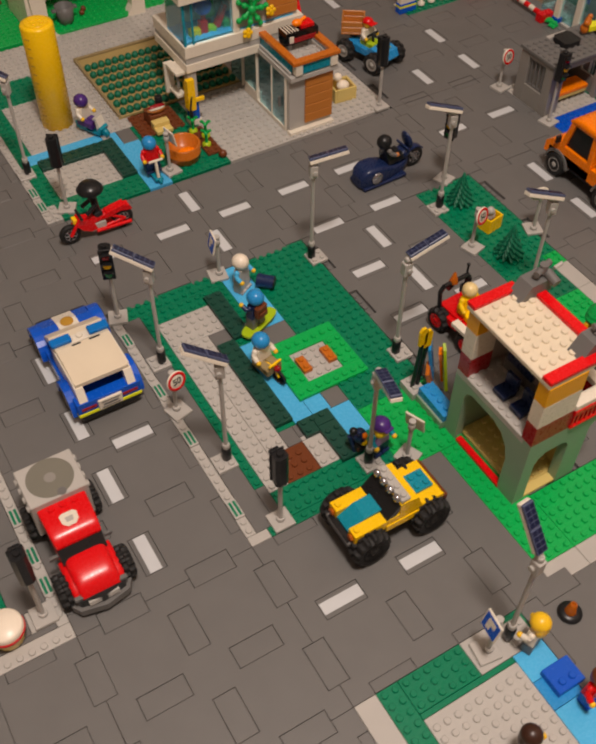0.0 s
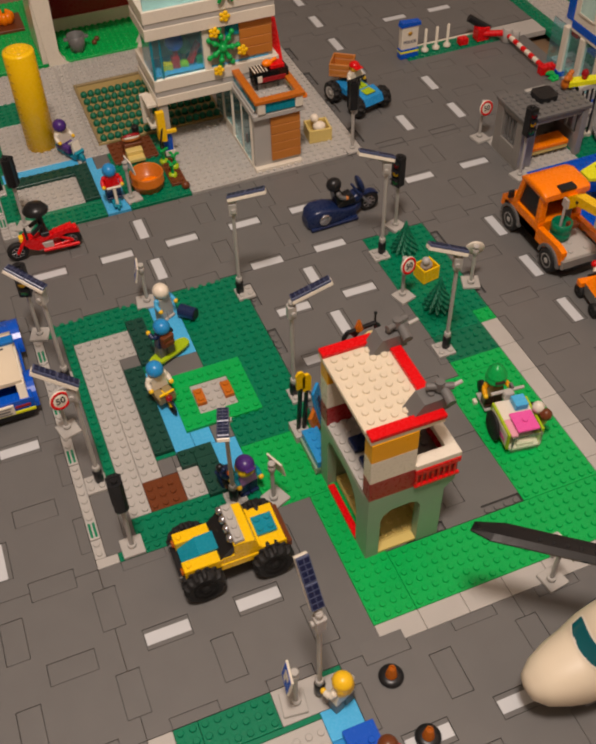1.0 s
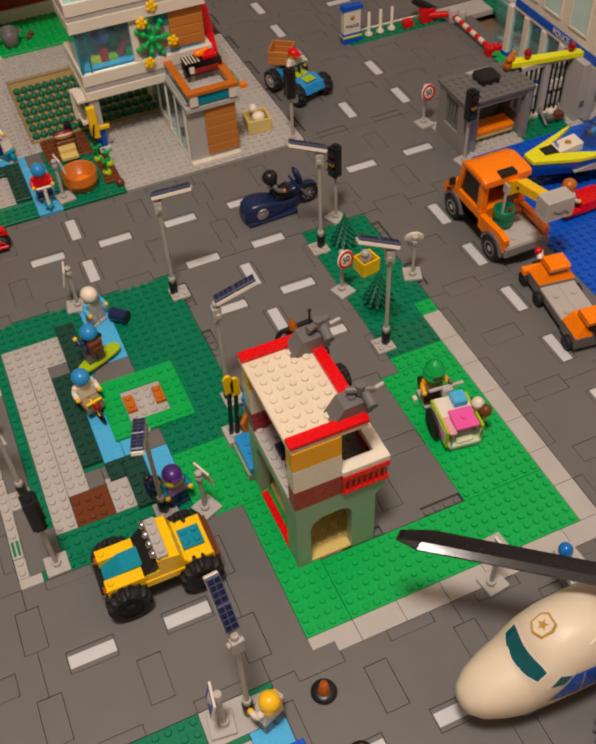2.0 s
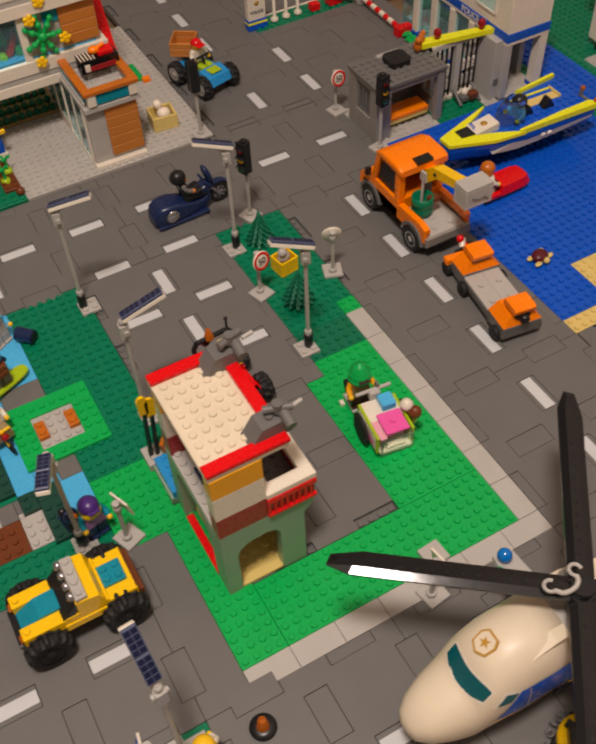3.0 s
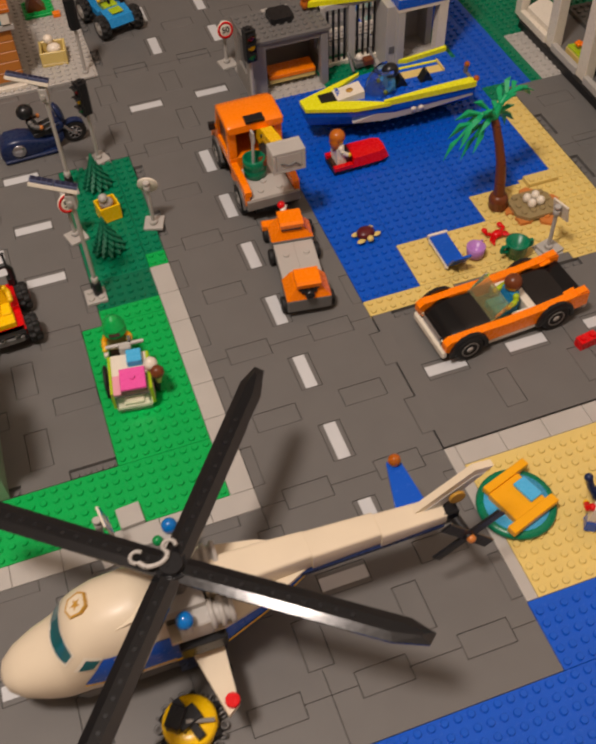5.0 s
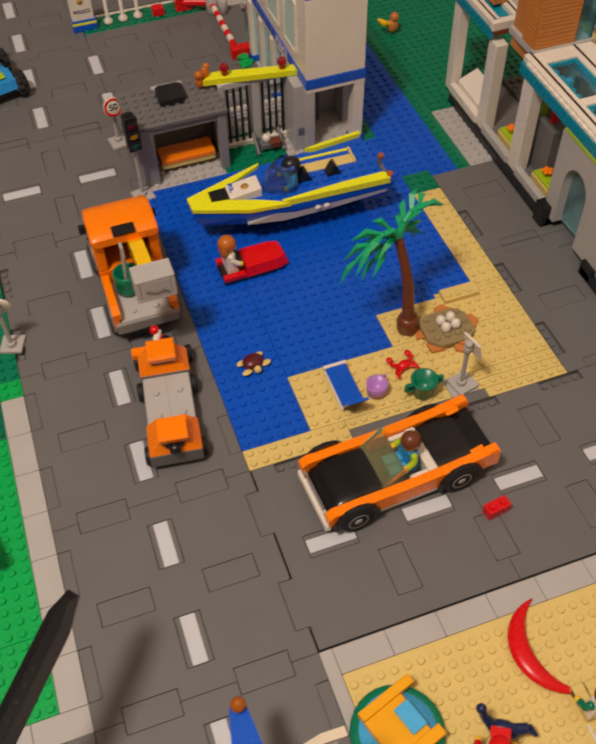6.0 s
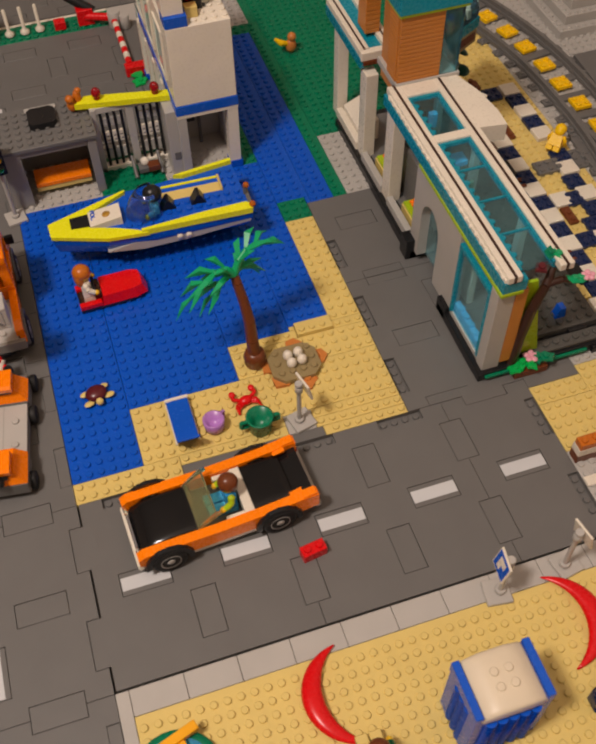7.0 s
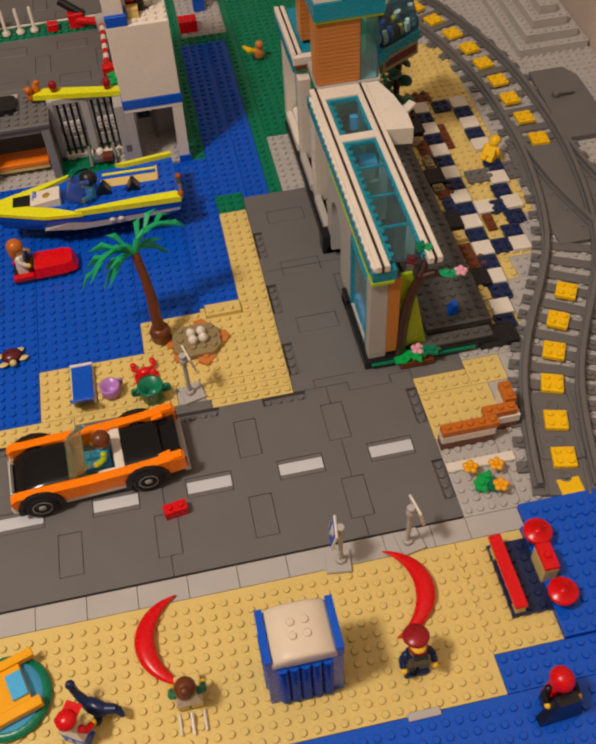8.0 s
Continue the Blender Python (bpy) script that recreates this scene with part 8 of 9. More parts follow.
    wpart("side_wing", Shape().prism([(94.3, 35.0), (95.6, 35.0), (96.6, 32.0), (97.1, 28.6), (97.0, 26.4), (94.3, 26.8)], 11.2, 13.0, "white"), ob, "white curved roof wing")
    # tower
    wpart("tower_core", Shape().box(89.9, 94.0, 35.1, 39.5, 11.2, 20.1, "wood", 0.04), ob)
    h = 0.42
    for k in range(16):
        wpart("cladding_board", Shape().box(89.6, 93.9, 34.82, 35.15, 13.3 + k * h, 13.3 + (k + 1) * h - 0.03, "wood", 0.05), ob)
    for k in range(16):
        wpart("cladding_board", Shape().box(89.5, 89.9, 35.2, 37.2, 13.3 + k * h, 13.3 + (k + 1) * h - 0.03, "wood", 0.05), ob)
    wpart("tower_foot", Shape().box(89.5, 96.0, 34.7, 39.6, 12.6, 13.3, "lgray"), ob)
    tg = wpart("tower_glass", Shape().box(93.95, 95.8, 34.85, 35.05, 13.3, 20.1, "gteal", 0.02).box(95.6, 95.8, 35.05, 39.4, 13.3, 20.1, "gteal", 0.02), ob, "teal corner glass")
    wpart("tower_band", Shape().box(89.4, 96.1, 34.6, 39.6, 20.1, 20.4, "lime").box(89.3, 96.2, 34.5, 39.7, 20.4, 22.2, "teal").box(89.4, 96.1, 34.6, 39.6, 22.2, 24.6, "white").box(92.0, 92.5, 34.5, 34.6, 22.2, 24.6, "dbrown", 0.02), ob, "teal and lime band")
    wpart("tower_core_north", Shape().box(89.7, 91.2, 43.6, 45.6, 13.3, 22.0, "wood", 0.04), ob)
    for k in range(18):
        wpart("cladding_board", Shape().box(89.65, 91.2, 43.4, 43.6, 13.3 + k * 0.48, 13.3 + (k + 1) * 0.48 - 0.03, "wood", 0.05), ob)
    for x0 in (88.2, 90.8):
        wpart("north_beam", Shape().box(x0, x0 + 1.1, 41.0, 51.0, 12.6, 13.3, "white", 0.06).box(x0 + 0.45, x0 + 0.65, 41.0, 51.0, 13.3, 13.34, "dbrown", 0.01), ob)
    wpart("north_cross", Shape().box(88.2, 91.9, 40.4, 41.2, 12.4, 13.3, "white").box(88.4, 90.6, 40.3, 40.5, 11.9, 12.4, "brown"), ob)
    wpart("north_band", Shape().box(88.15, 88.6, 40.6, 51.0, 11.5, 12.6, "teal"), ob)
    wpart("north_glass", Shape().box(89.3, 90.8, 41.2, 51.0, 12.7, 12.85, "teal", 0.01), ob)
    # billboard on the railway side
    turn = pose(98.4, 43.1, 0, 0, 0, 30)
    wpart("sign_band", Shape().box(0, 5.6, -0.3, 0.3, 8.2, 10.0, "dtan", 0.06, turn).box(0.4, 5.2, -0.36, -0.29, 8.7, 9.6, "maroon", 0.02, turn), ob, "tan sign band with dark red panel")
    wpart("sign_beam", Shape().box(-0.2, 5.7, -0.4, 2.2, 10.0, 11.2, "teal", 0.05, turn).box(-2.8, 0.0, -1.2, -0.4, 10.2, 11.0, "teal", 0.05, turn), ob)
    wpart("display_glass", Shape().prism([(-0.3, 11.2), (-0.3, 12.4), (1.0, 15.0), (2.0, 15.0), (2.2, 11.2)], 0.0, 5.4, "gteal", "x", turn), ob, "teal glass display case")
    for x, y, z, w, m in ((0.5, 0.6, 11.3, 0.7, "white"), (1.4, 0.9, 11.3, 0.6, "blue"), (2.3, 0.6, 11.3, 0.8, "black"), (3.2, 1.0, 11.3, 0.5, "yellow"), (4.0, 0.6, 11.3, 0.6, "white"), (4.6, 1.1, 11.3, 0.4, "dblue")):
        wpart("display_block", Shape().brick(x, x + w, y, y + w, z, z + 0.4 + 0.6 * w, m, turn), ob)
    wpart("white_tab", Shape().box(-0.2, 2.6, -0.5, 0.5, 0, 0.35, "white", 0.05, pose(98.2, 35.6, 7.4, 0, -14, 32)).rod((97.0, 34.6, 7.2), (98.6, 35.8, 7.4), 0.3, "lgray"), ob)
    bush = thing("leafy_bush", 101.0, 45.6, 0.2, 0, "dark green leafy toy bush under the sign", "toy plant")
    part("stem", Shape().tube([(0, 0, 0), (0.1, 0.1, 4.0), (0.3, 0.2, 8.0)], 0.4, "dbrown", 8), bush)
    for k in range(9):
        part("leaf", Shape().ball(0, 0, 0, 1.1, "vdgreen" if k % 3 else "dgreen", 0.7, 0.28, 10, pose(1.1 * math.cos(k * 2.4), 1.1 * math.sin(k * 2.4), 2.2 + 0.6 * k, 12 * (k % 3), 0, 57 * k)), bush)
    # tree and flowers at the front
    tree = thing("bent_toy_tree", 91.4, 9.7, 1.0, 0, "brown bent toy trunk with few green leaves", "toy tree")
    part("trunk", Shape().tube([(0, -0.1, 0), (0.1, -0.2, 3.5), (0.5, -0.3, 7.0), (1.3, -0.2, 9.6), (2.0, 0.4, 10.8)], [0.55, 0.5, 0.45, 0.4, 0.3], "dbrown", 10).tube([(1.3, -0.2, 9.6), (2.6, -0.4, 10.0), (3.6, -0.6, 9.6)], [0.35, 0.3, 0.2], "dbrown", 8), tree)
    for x, y, z, m in ((1.6, 0.9, 12.0, "dgreen"), (2.2, 0.6, 11.9, "palm"), (3.4, -0.8, 10.0, "palm"), (4.2, -0.6, 9.6, "palm"), (0.6, 0.2, 11.4, "maroon")):
        part("leaf", leaf(x, y, z, 0.85, m, 40 * x, 14, 4), tree)
    flower(tree, 4.8, -0.6, 9.9, "rose", r=0.6)
    fp = thing("flower_planter", 92.8, 8.9, 0, 0, "green leafy toy planter with pink flower", "planter")
    part("tray", Shape().box(-1.6, 1.6, -0.7, 0.35, 0.02, 0.8, "brown"), fp)
    for k in range(5):
        part("leaf", leaf(-1.4 + 0.7 * k, -0.25 + 0.3 * (k % 2), 0.9 + 0.16 * k, 1.0, "bgreen" if k < 3 else "dgreen", 37 * k, 10 * (k % 3 - 1)), fp)
    flower(fp, 0.2, 0.2, 1.6, "rose", r=0.7)


beach_house()

# ---- railway ----
def curve_at(pts, n):
    out = []
    for i in range(len(pts) - 1):
        p = [Vector(pts[max(0, min(len(pts) - 1, i + k))]) for k in (-1, 0, 1, 2)]
        for s in range(n):
            t = s / n
            out.append(0.5 * ((2 * p[1]) + (p[2] - p[0]) * t + (2 * p[0] - 5 * p[1] + 4 * p[2] - p[3]) * t * t + (3 * p[1] - p[0] - 3 * p[2] + p[3]) * t ** 3))
    return out + [Vector(pts[-1])]


def railway():
    tr = thing("railway_track", 0, 0, 0, 0, "dark grey curved toy railway track", "railway track")
    main = curve_at([(101.2, -7.4), (101.7, -4.7), (102.6, -0.9), (103.8, 3.0), (105.4, 6.6), (107.4, 10.2), (109.6, 13.9), (112.4, 19.5), (114.4, 27), (115.5, 36), (115.4, 46), (114.4, 54), (112.0, 63), (108.5, 71.5), (103, 81), (96, 90)], 6)
    siding = curve_at([(115.9, 40), (116.0, 34), (117.0, 27), (119.3, 19), (122.6, 11), (127, 3)], 6)
    for line, dz in ((main, 0.0), (siding, -0.03)):
        for off in (-2.5, 2.5):
            s = Shape()
            side = []
            for i, p in enumerate(line):
                d = (line[min(i + 1, len(line) - 1)] - line[max(i - 1, 0)]).normalized()
                n = Vector((-d.y, d.x))
                side.append((p + n * (off - 0.45), p + n * (off + 0.45), p + n * (off - 0.22), p + n * (off + 0.22)))
            for a, b in zip(side, side[1:]):
                for i0, i1, z0, z1 in ((0, 1, 0.3 + dz, 0.75 + dz), (2, 3, 0.75 + dz, 1.3 + dz)):
                    q = [(*a[i0], z0), (*a[i1], z0), (*b[i1], z0), (*b[i0], z0), (*a[i0], z1), (*a[i1], z1), (*b[i1], z1), (*b[i0], z1)]
                    s.add(q, [(4, 5, 6, 7), (0, 4, 7, 3), (1, 2, 6, 5), (0, 1, 5, 4), (2, 3, 7, 6)], "dgray")
            part("rail", s, tr)
        dist, last = 0.0, line[0]
        for i in range(1, len(line)):
            dist += (line[i] - last).length
            last = line[i]
            if dist > 1.85:
                dist = 0.0
                d = (line[min(i + 1, len(line) - 1)] - line[i - 1]).normalized()
                part("sleeper", Shape().box(-3.9, 3.9, -0.55, 0.55, 0.05, 0.42, "dgray", 0.06).studs(-3.9, -2.9, -0.5, 0.5, 0.42, "dgray").studs(2.9, 3.9, -0.5, 0.5, 0.42, "dgray"), tr, at=(line[i].x, line[i].y, dz), rz=math.degrees(math.atan2(d.y, d.x)) - 90)
    spots = [(101.8, -4.7), (102.6, -0.9), (103.8, 3.0), (105.4, 6.6), (107.2, 10.1), (109.4, 13.5), (115.6, 36.8), (115.4, 41.0), (115.1, 45.0), (115.0, 48.9), (114.5, 52.9), (113.9, 56.6), (112.9, 60.4), (111.5, 64.2), (110.0, 67.8), (108.4, 71.5)]
    for x, y in spots:
        k = min(range(1, len(main) - 1), key=lambda i: (main[i] - Vector((x, y))).length)
        d = main[k + 1] - main[k - 1]
        part("yellow_plate", Shape().brick(-1.0, 1.0, -1.0, 1.0, 0.42, 0.85, "yellow"), tr, at=(x, y, 0), rz=math.degrees(math.atan2(d.y, d.x)) - 90)
    part("yellow_plate", Shape().box(-1.0, 1.0, -1.0, 1.0, 0.05, 0.4, "yellow"), tr, at=(101.4, -7.5, 0), rz=0)
    for x, y, a in ((101.3, -6.4, 10), (102.1, -2.9, 13), (103.0, 0.8, 17)):
        part("flexible_piece", Shape().box(-2.9, 2.9, -1.75, 1.75, 0.05, 0.38, "dgray", 0.05).box(-1.9, -1.6, -1.75, 1.75, 0.38, 0.55, "dgray", 0.03).box(1.6, 1.9, -1.75, 1.75, 0.38, 0.55, "dgray", 0.03).lathe([(0.5, 0.38), (0.5, 0.46), (0.3, 0.46), (0.3, 0.4)], "dgray", 14), tr, at=(x, y, 0), rz=a - 23)
    part("switch_plate", Shape().box(111.5, 119.0, 20.0, 36.0, 0.03, 0.5, "dgray").prism([(118.5, 36), (124.6, 36), (124.6, 47.5), (123.5, 49.5), (119.2, 49.5)], 0.03, 0.7, "dgray").cyl(120.5, 44.0, 0.7, 1.4, 0.5, "dgray").box(120.2, 122.6, 43.6, 44.2, 1.0, 1.3, "dgray"), tr)
    py = thing("stepped_pyramid", 124, 60.5, 0, 0, "light grey stepped pyramid of studded bricks", "toy building")
    for k in range(4):
        a, b = 4.6 - 1.15 * k, 7.0 - 1.15 * k
        part("step", Shape().box(-a, a, -b, b, 0.02 + 1.2 * k, 1.2 * (k + 1), "lgray").studs(-a, a, -b, -b + 1, 1.2 * (k + 1), "lgray").studs(-a, -a + 1, -b + 1, b, 1.2 * (k + 1), "lgray"), py)
    chk = thing("chequered_paving", 105, 28, 0, 0, "white and navy chequered toy paving tiles", "paving")
    wt = Shape().box(-0.98, 0.98, -0.98, 0.98, 0.03, 0.55, "white", 0.05).data("paving_tile")
    nv = Shape().brick(-1, 1, -1, 1, 0.03, 0.45, "dblue").data("navy_plate")
    spots = [(104.3 - 0.011 * max(0, 46 - y) - 0.0006 * max(0, 46 - y) ** 2, y, k % 2 == 0) for k, y in ((k, 46.2 - 2.06 * k) for k in range(16))] + [(102.75, 13.3, True), (102.5, 11.4, False)]
    spots += [(109.1, 46.2 - 2.08 * k, k % 2 == 0) for k in range(5)] + [(109.0, 31.8, True), (109.2, 33.8, False), (108.6, 29.7, False), (109.05, 27.6, True), (105.94, 27.5, True), (107.3, 27.3, False), (108.6, 25.4, False), (107.5, 23.3, False), (107.6, 21.3, True), (105.8, 21.5, False), (106.9, 46.1, False)]
    for x, y, c in spots:
        part("paving_tile" if c else "navy_plate", wt if c else nv, chk, at=(x - 105, y - 28, 0))
    for x, y, w, l in ((105.6, 40.4, 0.5, 2.2), (105.7, 25.2, 0.5, 1.2), (101.9, 21.6, 0.7, 1.0), (102.3, 19.7, 0.8, 0.9), (102.5, 30.9, 0.8, 0.9), (104.6, 48.3, 1.6, 0.8), (102.6, 38.6, 0.6, 1.6)):
        part("brown_plate", Shape().brick(-w, w, -l, l, 0.03, 0.42, "brown"), chk, at=(x - 105, y - 28, 0.02))
    for x, y, w, l, m in ((101.8, 26.1, 1.0, 1.3, "black"), (101.9, 17.4, 1.0, 1.2, "black"), (102.2, 33.4, 1.0, 1.2, "black"), (102.4, 42.6, 1.1, 1.3, "black"), (102.5, 45.2, 1.0, 1.0, "dbrown"), (101.0, 9.8, 1.9, 1.2, "black"), (101.9, 23.8, 0.6, 0.7, "tan"), (101.6, 15.2, 0.6, 0.8, "tan"), (102.1, 31.6, 0.6, 0.6, "dtan"), (102.0, 40.1, 0.6, 0.7, "dtan"), (102.4, 28.6, 0.6, 1.0, "dblue"), (102.3, 36.2, 0.5, 0.9, "dtan")):
        part("loose_plate", Shape().box(-w, w, -l, l, 0.03, 0.75, m, 0.05) if m == "black" else Shape().brick(-w, w, -l, l, 0.03, 0.55, m), chk, at=(x - 105, y - 28, 0.05))
    part("grey_plate", Shape().brick(-1.4, 1.4, -1, 1, 0.03, 0.5, "dgray"), chk, at=(2.0, 4.6, 0))
    yf = figure("yellow_toy_figure", 108.5, 34.6, 0.5, 128, "yellow", "yellow", "yellow", "yellow toy figure bent over the paving", kind="hair", sit=True, lean=38)
    yf.scale = (0.8, 0.8, 0.75)
    wl = thing("low_brick_wall", 95.5, 0, 0, 0, "low toy wall with white and orange brown bricks", "wall")
    part("brown_course", Shape().box(-3.4, 1.4, -1.3, -0.2, 0.02, 1.0, "brown").box(1.4, 3.9, -0.4, 0.7, 0.02, 1.0, "brown"), wl)
    part("white_course", Shape().box(-3.4, 1.4, -1.3, -0.2, 1.0, 1.9, "white").box(1.4, 3.9, -0.4, 0.7, 1.0, 1.9, "white").box(2.8, 3.8, 0.7, 2.6, 0.02, 2.0, "white"), wl)
    part("orange_course", Shape().brick(-3.4, 1.6, -1.3, -0.3, 1.9, 2.6, "dorange").brick(0.6, 3.6, -0.3, 0.7, 1.9, 2.6, "dorange").brick(2.8, 3.8, 0.7, 2.7, 2.0, 2.9, "dorange"), wl)
    solo("white_step", Shape().box(-2.6, 3.4, -0.45, 0.45, 0.02, 0.3, "white"), 94.6, -3.2, 0.0, 0, "pale smooth step tile on grey plate", "step")
    fl = thing("yellow_flowers", 94.7, -5.5, 0, 0, "three yellow toy flowers with green leaves", "toy plant")
    for x, y, r, m in ((-0.5, 0.0, 1.1, "bgreen"), (0.5, -0.3, 0.9, "dgreen"), (0.2, 0.6, 0.8, "bgreen")):
        part("leaf", leaf(x, y, 0.3 + 0.15 * r, r, m, 70 * r, 8), fl)
    for x, y in ((-1.0, 1.4), (1.2, 1.2), (0.9, -0.8)):
        flower(fl, x, y, 1.2, "amber", r=0.7)


railway()

# ---- harbour sand ----
def sand_things():
    palm = thing("palm_tree", 69.9, 17.3, 0.2, 0, "toy palm with brown trunk and green fronds", "palm tree")
    part("trunk", Shape().lathe([(0.9, 0), (1.0, 0.3), (0.95, 0.8), (1.05, 1.0), (0.85, 1.6), (0.6, 1.7)], "brown", 16).tube([(0, 0, 1.4), (-0.1, 0.1, 3.2), (-0.1, 0.5, 5.2), (-0.3, 1.1, 7.2), (-0.6, 1.7, 9.0), (-0.7, 2.0, 9.6)], [0.6, 0.55, 0.5, 0.45, 0.42, 0.4], "brown", 12), palm)
    crown = (-0.7, 2.0, 9.9)
    for dx, dy, dz in ((4.5, 2.1, 1.7), (-5.4, -0.8, -1.4), (2.2, 2.0, -1.6), (-2.9, -0.6, -1.9)):
        s = Shape()
        big = abs(dx) > 4
        p0, p2 = Vector(crown), Vector(crown) + Vector((dx, dy, dz)) * 0.74
        p1 = p0 + (p2 - p0) * 0.25 + Vector((0, 0, 2.5 if big else 0.9))
        n = 4 if big else 3
        spine = [(1 - t) ** 2 * p0 + 2 * t * (1 - t) * p1 + t * t * p2 for t in [i / n for i in range(n + 1)]]
        s.tube(spine, [0.36 - 0.05 * i for i in range(n + 1)], "palm", 7)
        for i in range(1, n + 1):
            d = (spine[i] - spine[i - 1]).normalized()
            sd = d.cross(Vector((0, 0, 1))).normalized()
            for w in ((-1, 1) if i < n else (0.12,)):
                ln2 = 2.9 * (1 - 0.3 * abs(i / n - 0.5))
                tip = spine[i] + d * ln2 * 0.85 + sd * w * ln2 * 0.38 + Vector((0, 0, -0.8))
                mid = spine[i] + d * ln2 * 0.4 + sd * w * ln2 * 0.27 + Vector((0, 0, 0.1))
                across = (tip - spine[i]).normalized().cross(Vector((0, 0, 1))).normalized() * 0.27
                up = Vector((0, 0, 0.08))
                a, b = spine[i] - across * 0.45, spine[i] + across * 0.45
                s.add([a + up, mid - across + up, tip, mid + across + up, b + up, a - up, mid - across - up, mid + across - up, b - up],
                      [(0, 1, 2, 3, 4), (5, 8, 7, 2, 6), (0, 5, 6, 1), (1, 6, 2), (2, 7, 3), (3, 7, 8, 4)], "palm")
        part("frond", s, palm)
    nest = thing("egg_nest", 73.2, 15.9, 0, 0, "dark tan toy nest with four white eggs", "nest")
    for x, y, a in ((-2.0, 0.5, 0), (2.1, 0.2, 20), (0.6, -1.9, 60), (0.6, 1.9, 100), (-1.5, -1.2, 10)):
        part("leaf_plate", Shape().prism([(-0.95, -0.55), (0.2, -0.85), (1.0, -0.35), (0.95, 0.5), (0.0, 0.85), (-0.85, 0.5)], 0.02, 0.35, "nougat", at=pose(x, y, 0, 0, 0, a)).stud(x, y, 0.35, "nougat"), nest)
    part("plate", Shape().prism([(-2.3, -1.0), (-1.4, -1.9), (1.3, -1.9), (2.2, -1.0), (2.2, 1.0), (1.3, 1.9), (-1.4, 1.9), (-2.3, 1.0)], 0.35, 0.75, "dtan").studs(-2, 2, -1.5, -0.5, 0.75, "dtan").studs(-2, 2, 0.8, 1.8, 0.75, "dtan").stud(-1.6, 0.1, 0.75, "dtan").stud(1.6, 0.1, 0.75, "dtan"), nest)
    for x, y in ((-0.5, 0.5), (0.5, 0.6), (-0.4, -0.4), (0.6, -0.3)):
        part("egg", Shape().ball(x, y, 1.2, 0.46, "white", 0.46, 0.55, 12), nest)
    crab = Shape().ball(0, 0, 0.4, 0.8, "red", 0.6, 0.4)
    for sx in (-1, 1):
        crab.tube([(sx * 0.6, 0.2, 0.4), (sx * 1.3, 0.5, 0.5), (sx * 1.2, 1.1, 0.5)], 0.22, "red", 7).ball(sx * 1.15, 1.2, 0.5, 0.38, "red", 0.42, 0.25)
        for k in range(3):
            crab.tube([(sx * 0.5, -0.1 - 0.2 * k, 0.4), (sx * 1.1, -0.2 - 0.35 * k, 0.5), (sx * 1.35, -0.5 - 0.4 * k, 0.12)], 0.13, "red", 6)
    solo("crab_figurine", crab, 67.9, 13.4, 0.1, 8, "small red moulded toy crab on sand", "figurine").scale = (0.8, 0.8, 0.9)
    cup = thing("green_pot", 68.3, 10.3, 0.2, 0, "dark green toy pot with two handles", "pot")
    part("pot", Shape().lathe([(0.8, 0.0), (0.95, 0.1), (1.15, 1.7), (1.2, 1.8), (1.0, 1.85), (0.8, 0.4), (0, 0.3)], "dgreen", 20), cup)
    for sx in (-1, 1):
        part("handle", Shape().tube([(sx * 1.05, 0, 1.5), (sx * 1.6, 0, 1.5), (sx * 1.65, 0, 0.9), (sx * 1.0, 0, 0.8)], 0.2, "dgreen", 7), cup)
    lil = thing("lilac_cup", 64.6, 11.7, 0.2, 30, "small lilac toy cup on sand", "cup")
    part("cup", Shape().lathe([(0.7, 0.0), (0.85, 0.1), (0.95, 1.2), (0.8, 1.25), (0.6, 0.4), (0, 0.3)], "lilac", 18), lil)
    part("handle", Shape().tube([(0.85, 0.1, 1.0), (1.3, 0.15, 0.9), (1.25, 0.15, 0.4), (0.8, 0.1, 0.3)], 0.16, "lilac", 7), lil)
    lou = thing("sun_lounger", 62.1, 12.5, 0.2, 0, "blue toy sun lounger with white frame", "sun lounger")
    part("mattress", Shape().box(-0.95, 0.95, -1.6, 2.6, 0.45, 0.7, "blue"), lou)
    part("backrest", Shape().box(-0.95, 0.95, 0.0, 2.1, 0.0, 0.25, "blue", 0.05, pose(0, -1.5, 0.55, 122, 0, 0)), lou)
    part("frame", Shape().box(-1.05, -0.85, -1.8, 2.8, 0.2, 0.45, "white").box(0.85, 1.05, -1.8, 2.8, 0.2, 0.45, "white").box(-1.05, 1.05, 2.5, 2.8, 0.2, 0.85, "white"), lou)
    for x in (-0.95, 0.95):
        for y in (-1.4, 2.3):
            part("leg", Shape().rod((x, y, 0.0), (x, y, 0.3), 0.14, "white", n=8), lou)
    tur = Shape().ball(0, 0, 0.45, 1.0, "maroon", 0.85, 0.5).ball(0.1, 0.95, 0.4, 0.35, "tan")
    for a in (-60, 60, 130, 230):
        tur.ball(1.1 * math.sin(radians(a)), 0.1 + 1.0 * math.cos(radians(a)), 0.25, 0.5, "tan", 0.3, 0.12)
    solo("turtle_figurine", tur, 55.6, 18.2, 0.2, 195, "small maroon and tan moulded figurine on blue plate", "figurine")
    solo("red_brick", Shape().brick(-1.0, 1.0, -0.5, 0.5, 0, 1.0, "red"), 68.9, -2.1, 0, 8, "loose red toy brick lying on the road", "brick")


sand_things()

